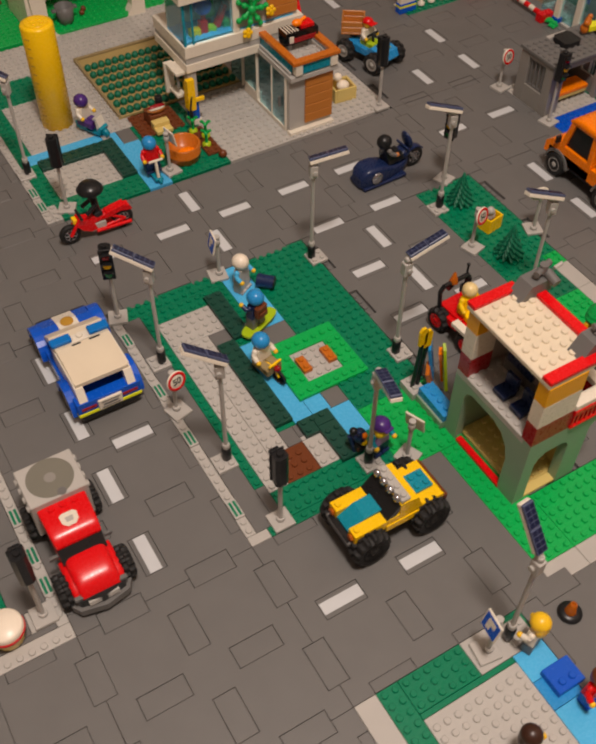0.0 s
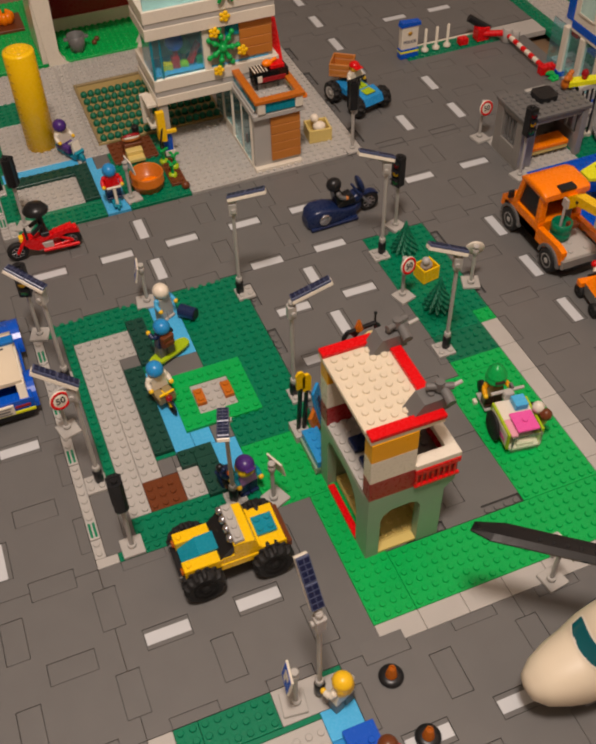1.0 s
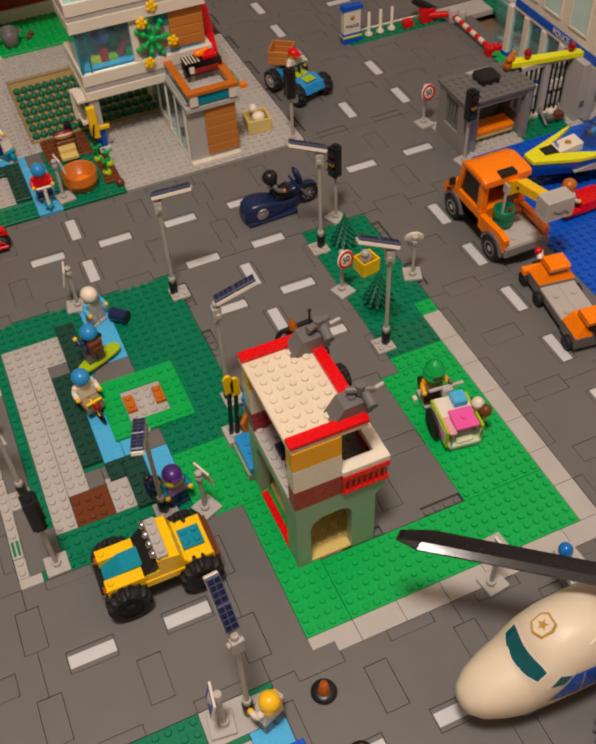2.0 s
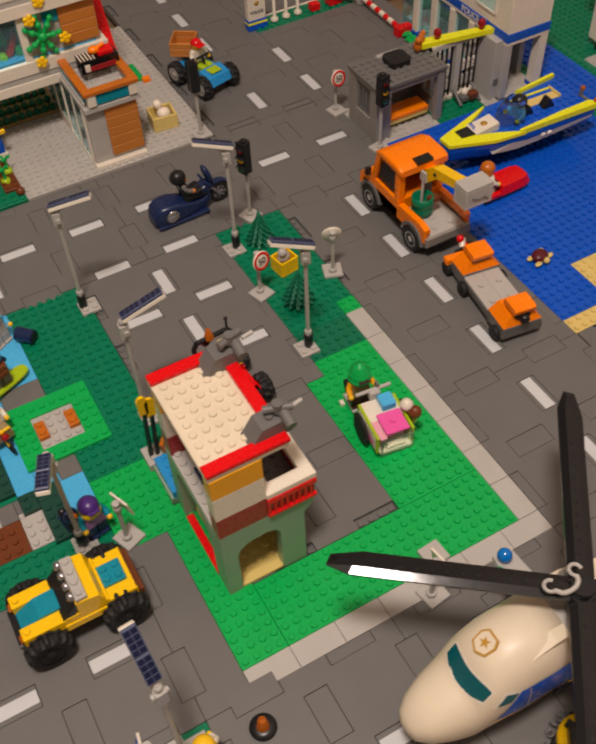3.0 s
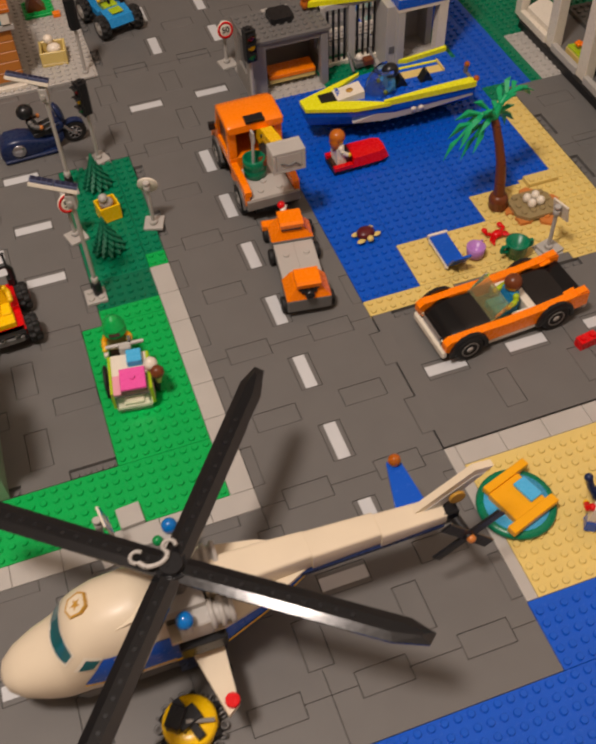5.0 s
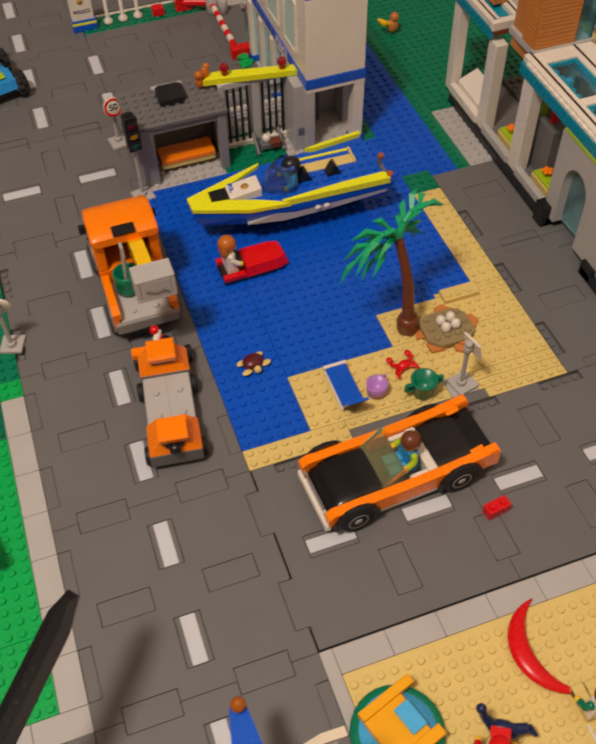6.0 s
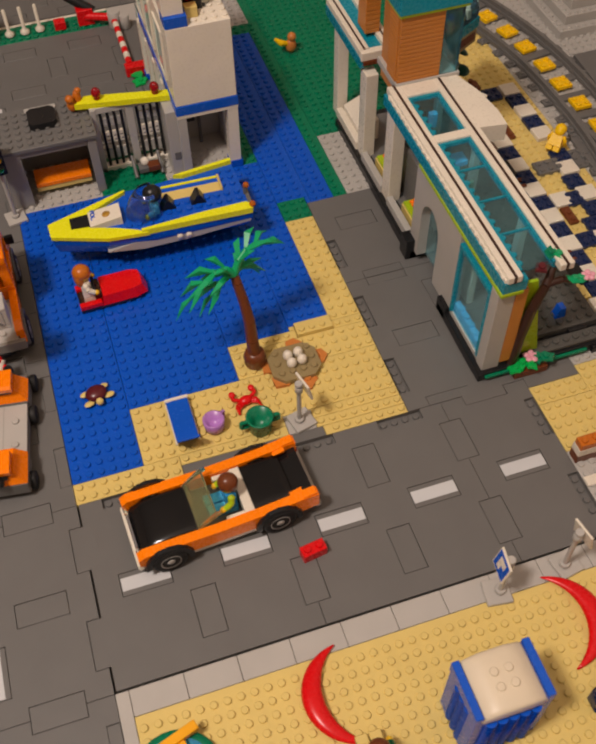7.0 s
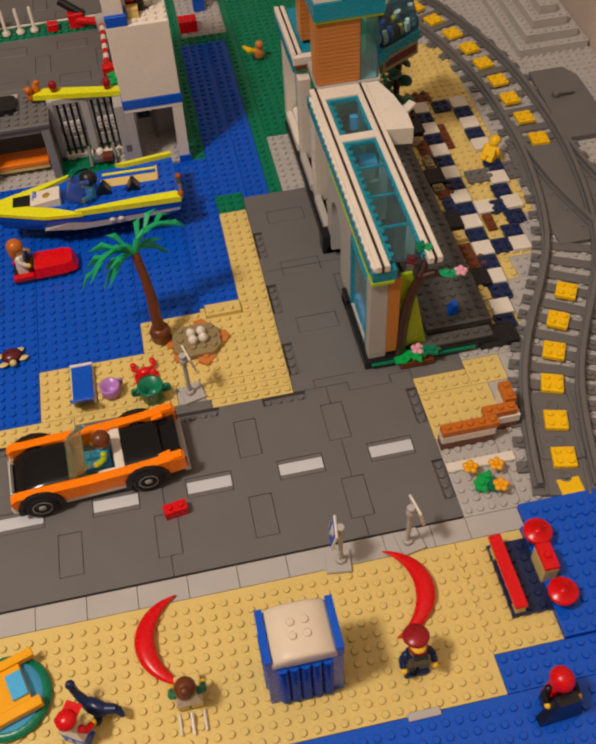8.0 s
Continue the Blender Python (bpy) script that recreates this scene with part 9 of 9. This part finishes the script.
# ---- south beach ----
def beach_things():
    for x, y, rz in ((69.6, -13.2, 0), (82.6, -13.0, 174)):
        v, f, n, m = [], [], 20, 10
        for i in range(n + 1):
            a = radians(112 + 136 * i / n)
            w = 0.05 + 0.72 * math.sin(math.pi * i / n)
            c = Vector((4.4 * math.cos(a), 3.9 * math.sin(a), 0.02))
            out = Vector((math.cos(a), math.sin(a), 0))
            v += [c + out * w * math.cos(2 * math.pi * k / m) + Vector((0, 0, 0.5 * w * (1 + math.sin(2 * math.pi * k / m)))) for k in range(m)]
        f = [[i * m + k, i * m + (k + 1) % m, (i + 1) * m + (k + 1) % m, (i + 1) * m + k] for i in range(n) for k in range(m)]
        solo("red_tusk", Shape().add(v, f + [list(range(m))[::-1], list(range(n * m, n * m + m))], "red", True), x, y, 0.2, rz, "curved red toy tusk lying on sand", "curved piece", "red tusks")
    cab = thing("beach_cabin", 76.4, -17.6, 0, 0, "blue ribbed toy crate with white lid", "crate")
    part("post", Shape().box(-2.7, -1.7, -1.88, -0.9, 0.02, 6.38, "blue"), cab)
    part("post", Shape().box(1.7, 2.7, -1.88, -0.9, 0.02, 6.38, "blue"), cab)
    part("post", Shape().box(-2.7, -1.7, 0.9, 1.9, 0.02, 6.38, "blue"), cab)
    part("post", Shape().box(1.7, 2.7, 0.9, 1.9, 0.02, 6.38, "blue"), cab)
    part("wall", Shape().box(-2.3, 2.3, -1.5, 1.6, 0.02, 6.4, "dblue"), cab)
    for k in range(5):
        x = -1.56 + 0.78 * k
        part("ribbed_bar", Shape().lathe([(0.22 if i % 2 == 0 else 0.42, 0.15 + 0.29 * i) for i in range(22)], "blue", 10, Matrix.Translation((x, -1.86, 0))), cab)
    for sx in (-2.45, 2.45):
        for k in range(3):
            part("side_bar", Shape().lathe([(0.2 if i % 2 == 0 else 0.4, 0.15 + 0.29 * i) for i in range(22)], "blue", 10, Matrix.Translation((sx, -0.7 + 0.7 * k, 0))), cab)
    for rx in (-2.75, 2.2):
        part("lid_rim", Shape().box(rx, rx + 0.55, -1.9, 2.0, 6.4, 7.6, "blue"), cab)
    part("lid", Shape().loft([(-2.25, 6.3, 7.1, 1.9), (-2.0, 6.3, 7.55, 2.0), (-0.9, 6.3, 7.85, 2.05), (0.9, 6.3, 7.85, 2.05), (2.0, 6.3, 7.55, 2.0), (2.25, 6.3, 7.1, 1.9)], "cream", 26, 0.32).studs(-1.0, 1.0, -1.0, 1.0, 7.8, "cream"), cab)
    tb = thing("drum_table", 95.2, -14.0, 0, 0, "navy plate with red bench drums and box", "toy furniture")
    part("plate", Shape().brick(-2.4, 2.3, -3.2, 3.0, 0.02, 0.4, "dblue"), tb)
    part("bench_leg", Shape().box(-2.3, -1.5, 1.6, 2.6, 0.4, 1.4, "tan").box(-2.2, -1.4, -3.0, -2.2, 0.4, 1.4, "tan"), tb)
    part("bench", Shape().box(-2.4, -1.4, -3.1, 3.1, 1.4, 1.8, "red"), tb)
    for y in (2.6, -2.6):
        part("drum_post", Shape().cyl(1.5, y, 0.4, 1.6, 0.5, "tan"), tb)
        part("drum", Shape().lathe([(0, 1.6), (1.1, 1.6), (1.15, 1.7), (1.15, 1.9), (1.05, 2.0), (0.3, 2.0), (0.3, 2.1), (0, 2.1)], "red", 24, Matrix.Translation((1.5, y, 0))), tb)
    part("box", Shape().box(0.6, 1.8, -1.0, 1.2, 0.4, 2.2, "tan").box(0.6, 1.8, -1.0, 1.2, 2.2, 2.6, "red").stud(1.2, 0.1, 2.6, "red"), tb)
    raft = thing("toy_raft", 55.0, -15.0, 0.2, 18, "green azure and orange round toy raft", "raft")
    part("ring", Shape().lathe([(0, 0.02), (3.1, 0.02), (3.2, 0.2), (3.1, 0.5), (2.2, 0.55), (2.2, 0.3), (0, 0.3)], "dgreen", 28), raft)
    part("floor", Shape().lathe([(0, 0.3), (2.6, 0.3), (2.6, 0.62), (0, 0.62)], "azure", 28), raft)
    part("frame", Shape().box(-1.6, 1.6, -1.4, 1.6, 0.62, 1.3, "amber").box(-2.6, 2.2, -2.2, -1.4, 0.9, 1.5, "amber").box(-1.6, 2.8, 1.6, 2.3, 0.9, 1.5, "amber").box(0.4, 1.6, -1.0, 1.0, 1.3, 1.6, "azure"), raft)
    b = Shape().ball(0, 0, 1.2, 1.15, "dblue", 0.62, 0.6, at=pose(0, 0, 0, 0, 0, -35)).tube([(-0.7, 0.5, 1.5), (-1.1, 0.9, 2.2), (-1.25, 1.1, 2.9)], [0.4, 0.3, 0.3], "dblue", 8).ball(-1.3, 1.2, 3.1, 0.36, "dblue")
    b.tube([(0.7, -0.3, 1.2), (1.5, -0.5, 1.3), (1.9, -1.0, 0.9)], [0.45, 0.35, 0.15], "dblue", 8).rod((-0.1, -0.3, 0.0), (-0.1, -0.2, 0.8), 0.24, "dblue").rod((0.35, 0.2, 0.0), (0.3, 0.1, 0.8), 0.24, "dblue").ball(-0.1, -0.5, 0.12, 0.35, "dblue", 0.5, 0.12)
    solo("dark_blue_figurine", b, 61.4, -17.4, 0.2, 0, "dark blue moulded figurine on sand", "figurine")
    figure("toy_officer", 84.5, -19.2, 0.15, 0, "dblue", "dblue", "dred", "toy figure with dark red officer cap and navy coat", kind="officer")
    figure("toy_sunbather", 68.0, -18.2, 0.15, 180, "white", "tan", "brown", "toy figure with brown bun on white chair", kind="bun", sit=True, arms="dgreen")
    ch = thing("white_chair", 68.0, -19.6, 0.15, 0, "small white toy folding chair", "chair")
    part("frame", Shape().box(-1.0, -0.8, -0.8, 0.8, 0.0, 0.2, "white").box(0.8, 1.0, -0.8, 0.8, 0.0, 0.2, "white").rod((0, -0.9, 0.1), (0, 0.6, 0.4), 0.12, "white"), ch)
    figure("toy_rider", 59.9, -18.9, 0.15, 150, "white", "blue", "red", "toy figure with red cap on sand", kind="cap", arms="red")
    figure("toy_diver", 93.4, -23.6, 0.15, 4, "red", "black", "red", "toy figure with red helmet and black cape", kind="helmet", arms="black", extra=lambda s, t: s.prism([(-1.7, 0.0), (1.5, 0.0), (0.8, t - 0.6), (-0.8, t - 0.6)], -1.5, -0.75, "black", "y"))

    solo("pale_edge_tile", Shape().box(-4, -1.6, -0.3, 0.3, 0, 0.25, "lgray"), 87, -22.6, 0.02, 0, "pale edge strip between sand and sea", "edge strip")


beach_things()


# ---- carts, riders and small things in the streets ----
def street_things():
    cart = thing("ice_cream_cart", 29.1, 7.1, 0, -8, "lime white and pink toy ice cream cart", "cart")
    cart.scale = (0.88, 0.9, 0.96)
    part("tray", Shape().box(-1.75, 1.75, -2.6, 2.4, 0.9, 1.3, "white"), cart)
    for sx in (-1, 1):
        sd = part("side", Shape().box(sx * 1.9 - 0.15, sx * 1.9 + 0.15, -2.4, 2.3, 0.9, 3.1, "lime"), cart)
        part("side_print", Shape().box(sx * 2.07 - 0.03, sx * 2.07 + 0.03, -2.1, 1.9, 1.2, 2.8, "white", 0.02).box(sx * 2.1 - 0.02, sx * 2.1 + 0.02, -1.8, 1.6, 1.4, 1.9, "pink", 0.01), sd)
        wheel(cart, (sx * 2.45, 0.5, 1.6), 1.6, 0.4, "x", "rubber")
    part("glass_front", Shape().box(-1.7, 1.7, -2.9, -2.7, 0.9, 3.0, "gclear").box(-1.7, -1.5, -2.7, -0.3, 1.3, 3.0, "gclear").box(1.5, 1.7, -2.7, -0.3, 1.3, 3.0, "gclear"), cart)
    part("ice_tub", Shape().box(-1.0, 1.0, -2.5, -1.7, 1.3, 1.7, "bone", 0.1), cart)
    part("counter", Shape().box(-1.75, 1.75, -0.3, 2.3, 2.7, 3.1, "white").box(-1.75, -1.0, -2.6, -0.3, 2.9, 3.12, "rose"), cart)
    part("clear_blue_box", Shape().box(-0.1, 1.4, 0.5, 2.1, 3.1, 3.9, "azure", 0.08), cart)
    part("lid", Shape().box(-1.0, 1.5, -2.4, 0.2, 3.12, 3.4, "pink").stud(0.25, -1.1, 3.4, "pink"), cart, "pink lid")
    for x, y, z, m in ((2.2, -0.1, 3.9, "white"), (2.7, -1.0, 3.6, "brown")):
        cn = part("cone_holder", Shape().rod((x, y, z - 1.5), (x, y, z - 0.3), 0.22, "tan", 0.5), cart)
        part("ice_cream", Shape().lathe([(0.3, z - 0.5), (0.66, z - 0.35), (0.68, z + 0.1), (0.5, z + 0.25), (0.4, z + 0.45), (0, z + 0.5)], m, 16, Matrix.Translation((x, y, 0))), cn)
    part("handlebar", Shape().rod((-2.0, 2.9, 3.7), (1.8, 2.9, 3.9), 0.2, "lgray").box(-0.7, 0.5, 2.2, 2.9, 3.0, 4.0, "lgray", 0.12).rod((0, 2.6, 1.2), (0, 2.8, 3.6), 0.2, "lgray"), cart)
    figure("ice_cream_seller", 28.9, 11.2, 0.6, -8, "bedtan", "dbrown", "bgreen", "toy figure with ribbed green hood", kind="helmet", arms="amber", hand_up=0.8, extra=lambda s, t: s.lathe([(0.9, t - 0.45), (1.06, t - 0.4), (1.06, t - 0.1), (0.95, t - 0.05), (1.02, t + 0.3), (0.98, t + 0.5), (0.86, t + 0.55), (0.88, t + 0.8), (0.66, t + 0.9), (0.62, t + 1.2), (0.36, t + 1.3), (0.2, t + 1.5), (0, t + 1.55)], "bgreen", 18).box(-0.5, 0.5, -1.14, -0.9, t - 0.02, t + 0.26, "dbrown", 0.06).box(1.0, 1.3, -1.5, -0.9, t - 1.0, t - 0.2, "dgray", 0.05))
    # worn things are moulded in one with the figures
    saddle = Shape().box(-0.7, 0.7, -1.6, 0.8, 0.4, 0.62, "lgray").lathe([(0.2, -0.2), (0.85, -0.2), (0.9, 0), (0.85, 0.2), (0.2, 0.2)], "rubber", 18, axis_at((0, 1.0, 0.9), "x")).box(-1.3, -0.9, -0.3, 0.3, 0.0, 0.5, "white")
    solo("cart_rear_wheel", saddle, 28.7, 11.9, 0.0, -8, "small black wheel and grey saddle behind the cart", "wheel")
    yb = thing("yellow_box", 31.9, 31.0, 0, 10, "yellow toy box with grey figurine inside", "box")
    part("box", Shape().box(-1.1, 1.1, -1.0, 1.0, 0.02, 0.3, "yellow").box(-1.1, -0.9, -1.0, 1.0, 0.3, 1.9, "yellow").box(0.9, 1.1, -1.0, 1.0, 0.3, 1.9, "yellow").box(-0.9, 0.9, -1.0, -0.8, 0.3, 1.9, "yellow").box(-0.9, 0.9, 0.8, 1.0, 0.3, 1.9, "yellow"), yb)
    part("grey_figurine", Shape().ball(0, 0.1, 1.7, 0.75, "lgray", 0.6, 0.7).ball(-0.3, -0.1, 2.6, 0.5, "lgray"), yb)
    # riders in the park
    figure("robot_figure", 2.4, 36.4, 0, 30, "lgray", "lgray", "bone", "pale toy figure with smooth helmet on azure path", kind="helmet", arms="azure")
    jar = Shape().rod((0, 0, 0.8), (1.8, -0.6, 0.8), 0.75, "dblue", n=14).rod((1.8, -0.6, 0.8), (1.9, -0.63, 0.8), 0.6, "black", n=14)
    solo("navy_barrel", jar, 4.1, 36.0, 0, -28, "dark blue toy barrel lying on grass", "barrel")
    sk = thing("lime_skateboard", 1.2, 30.4, 0, 24, "lime green toy skateboard", "skateboard")
    part("deck", Shape().prism([(2.5 * math.copysign(abs(math.cos(a)) ** 0.6, math.cos(a)), 0.8 * math.copysign(abs(math.sin(a)) ** 0.6, math.sin(a))) for a in np.linspace(0, 2 * math.pi, 28, endpoint=False)], 0.55, 0.78, "lime"), sk)
    for x in (-1.4, 1.4):
        for y in (-0.5, 0.5):
            part("wheel", Shape().lathe([(0.1, -0.15), (0.3, -0.15), (0.3, 0.15), (0.1, 0.15)], "dgreen", 12, axis_at((x, y, 0.3), "y")), sk)
    figure("skater_figure", 0.8, 30.4, 0.7, 200, "dblue", "dgray", "mazure", "toy figure with blue helmet and brown backpack", kind="helmet", hand_up=0.9, extra=lambda s, t: s.box(-0.75, 0.75, 0.45, 1.1, t - 2.1, t - 0.6, "brown", 0.15).box(-0.55, 0.55, 1.1, 1.25, t - 1.9, t - 1.3, "brown", 0.05))

    bk = thing("toy_bicycle", -1.2, 24.2, 0, -75, "yellow toy bicycle with red lamp", "bicycle")
    part("frame", Shape().tube([(-1.4, 0, 0.9), (-0.2, 0, 1.6), (1.0, 0, 1.7), (1.5, 0, 0.9)], 0.18, "yellow", 7).rod((1.0, 0, 1.6), (0.9, 0, 2.4), 0.16, "yellow").rod((0.9, -0.8, 2.4), (0.9, 0.8, 2.4), 0.14, "yellow"), bk)
    part("lamp", Shape().ball(1.3, 0, 2.0, 0.38, "gred"), bk)
    for x in (-1.4, 1.5):
        part("wheel", Shape().lathe([(0.7, -0.1), (0.9, -0.1), (0.9, 0.1), (0.7, 0.1), (0.7, -0.1)], "rubber", 18, axis_at((x, 0, 0.9), "y")), bk)
    figure("cyclist_figure", -1.4, 25.2, 1.0, 15, "white", "dtan", "mazure", "toy cyclist with blue helmet and white shirt", kind="helmet", sit=True)
    figure("mechanic_figure", 2.9, 10.9, 0.2, 12, "lilac", "dblue", "lemonhair", "toy figure with purple cap and yellow hair", kind="long", arms="teal", extra=lambda s, t: s.ball(0, -0.05, t + 0.2, 0.9, "purple", 0.95, 0.75, 16, None, 0, 90).ball(0, -0.3, t - 0.5, 0.9, "lemonhair", 0.55, 0.7).box(-0.5, 0.5, -1.2, -0.5, t + 0.25, t + 0.4, "purple", 0.05))

    # Loose bundle of small dark toy tools, merged into one mesh.
    solo("toy_bag", Shape().ball(0, 0, 2.2, 0.7, "dblue", 0.7, 0.8).ball(-0.5, 0.3, 2.8, 0.4, "black").ball(0.2, -0.5, 2.6, 0.3, "orange").ball(-0.3, -0.4, 3.2, 0.26, "dblue").rod((0.2, 0, 1.0), (0.1, 0, 2.2), 0.5, "dblue").ball(0, 0, 0.8, 0.6, "black", 0.6, 0.8).rod((-0.4, 0, 0.2), (-0.8, 0.4, 2.2), 0.25, "dblue").ball(0.3, -0.4, 1.4, 0.35, "yellow").rod((0.2, 0, 0), (0.2, 0, 1.0), 0.4, "dblue").box(-0.4, 0.5, -0.5, -0.2, 0.4, 1.0, "brown", 0.05), 1.4, 11.9, 0.2, 0, "dark bundle of toy tools on azure tiles", "bag")
    figure("blond_figure", 2.9, -10.9, 0, 200, "white", "dgray", "skin", "toy figure with bright yellow hair by the lamp", kind="long", hand_up=0.4)
    figure("picnic_figure", 4.0, -16.6, 0, 0, "red", "blue", "brown", "toy figure with brown hair and red shirt", kind="hair", hand_up=0.5)
    figure("picnic_figure", -3.2, -17.2, 0, 30, "maroon", "brown", "dbrown", "toy figure with dark hair and maroon shirt", kind="long")
    solo("blue_bench", Shape().box(-1.3, 1.3, -1.2, 1.0, 0.02, 0.7, "blue").studs(-1, 1, -1, 0, 0.7, "blue"), 3.2, -14.2, 0, 0, "small blue studded toy bench", "bench")
    lt = thing("toy_litter", -10.5, -14.6, 0, 0, "green and orange toy pieces on kerb", "toy pieces")
    part("green_piece", Shape().box(-1.8, -0.4, -0.4, 0.6, 0.02, 0.6, "dgreen"), lt)
    part("orange_piece", Shape().box(-0.2, 1.4, -0.5, 0.6, 0.02, 0.9, "orange").ball(0.2, 0.3, 1.1, 0.4, "nougat"), lt)
    part("black_piece", Shape().ball(-2.6, -0.2, 0.4, 0.5, "black"), lt)
    stl = thing("pie_stool", -32.6, 10.6, 0, 0, "cream round toy stool with red rim", "stool")
    part("seat", Shape().lathe([(0, 1.4), (1.4, 1.4), (1.5, 1.6), (1.5, 2.2), (1.35, 2.4), (0, 2.4)], "bone", 26).lathe([(1.5, 1.45), (1.56, 1.5), (1.56, 1.75), (1.5, 1.8)], "red", 26), stl)
    part("foot", Shape().lathe([(1.1, 0.02), (1.2, 0.2), (1.2, 1.3), (1.1, 1.4)], "tan", 20), stl)
    # small round drain grilles let into the kerb
    for x, y in ((-11.5, 35.4), (-11.5, 27.6), (-11.5, 21.0), (-11.5, 12.0), (-28.5, 13.4), (-28.5, 16.6), (-28.5, 21.0), (-11.5, 63.0), (-11.5, 60.0)):
        g = Shape().box(-0.46, 0.46, -1.0, 1.0, 0.0, 0.24, "lgray", 0.02)
        for dx in (-0.2, 0.2):
            g.box(dx - 0.12, dx + 0.12, -0.8, 0.8, 0.23, 0.26, "dgreen", 0.01)
        solo("drain_grille", g, x, y, 0.0, 0, "pale kerb grille with two green slots", "grille", "kerb grilles")
    # riders in the garden
    kid = thing("white_scooter", 2.5, 58.9, 0, 0, "white and teal toy scooter", "scooter")
    part("deck", Shape().box(-0.5, 0.5, -1.6, 1.2, 0.4, 0.7, "teal"), kid)
    part("stem", Shape().rod((0, -1.3, 0.6), (0, -0.9, 2.9), 0.2, "white").rod((-0.9, -0.9, 2.9), (0.9, -0.9, 2.9), 0.16, "white"), kid)
    for y in (-1.6, 1.2):
        part("wheel", Shape().lathe([(0.1, -0.15), (0.42, -0.15), (0.42, 0.15), (0.1, 0.15)], "teal", 14, axis_at((0, y, 0.42), "x")), kid)
    figure("scooter_child", 2.5, 59.4, 0.7, 0, "red", "dblue", "mazure", "toy figure with red shirt and blue helmet", kind="helmet")
    sc = thing("teal_scooter", -0.4, 71.2, 0, -60, "teal toy motor scooter", "scooter")
    part("body", Shape().prism([(-2.0, 0.5), (-2.2, 1.4), (-0.8, 1.5), (-0.4, 0.7), (1.0, 0.7), (1.6, 1.6), (2.0, 1.4), (1.6, 0.4)], -0.7, 0.7, "teal", "y"), sc)
    part("shield", Shape().prism([(1.2, 0.7), (1.8, 0.9), (1.3, 2.8), (1.0, 2.8)], -0.6, 0.6, "white", "y").rod((1.1, -0.9, 2.8), (1.1, 0.9, 2.8), 0.16, "lgray"), sc)
    for x in (-1.5, 1.9):
        part("wheel", Shape().lathe([(0.2, -0.25), (0.6, -0.25), (0.6, 0.25), (0.2, 0.25)], "teal", 16, axis_at((x, 0, 0.6), "y")), sc)
    figure("scooter_rider", -1.0, 72.2, 1.1, 30, "white", "purple", "purple", "toy figure with purple helmet on teal scooter", kind="helmet", sit=True, arms="white")
    cr = thing("tan_crate", 31.6, 62.4, 0, -6, "open tan crate with white toy figurine", "crate")
    part("crate", Shape().box(-1.6, 1.6, -1.5, 1.5, 0.02, 0.4, "tan").box(-1.6, -1.3, -1.5, 1.5, 0.4, 1.9, "tan").box(1.3, 1.6, -1.5, 1.5, 0.4, 1.9, "tan").box(-1.3, 1.3, -1.5, -1.2, 0.4, 1.9, "tan").box(-1.3, 1.3, 1.2, 1.5, 0.4, 1.9, "tan"), cr)
    part("white_figurine", Shape().ball(0.2, -0.1, 1.6, 0.9, "bone", 0.8, 0.7).ball(-0.3, 0.5, 2.6, 0.6, "bone"), cr)
    tail = thing("green_plate_patch", 31.5, 75, 0, 0, "small green plate with brown and orange pieces", "toy pieces")
    part("plate", Shape().brick(-2, 2, -2, 2, 0.02, 0.4, "bgreen"), tail)
    part("brown_slope", Shape().prism([(-1.6, 0.4), (1.0, 0.4), (-0.6, 2.6)], -1.0, 1.0, "brown", "y"), tail)
    part("orange_piece", Shape().box(1.6, 2.6, -2.8, -2.0, 0.02, 0.6, "orange"), tail)
    mk = Shape().ball(0, 0, 0.9, 0.7, "nougat", 0.6, 0.9).ball(0.1, -0.1, 2.1, 0.55, "nougat").tube([(-0.4, 0, 1.2), (-1.3, -0.2, 1.6), (-2.0, -0.1, 2.2)], [0.3, 0.4, 0.2], "yellow", 7)
    solo("tan_figurine", mk, 87.6, 62.0, 0.2, 0, "small tan figurine with yellow piece on green", "figurine")


street_things()
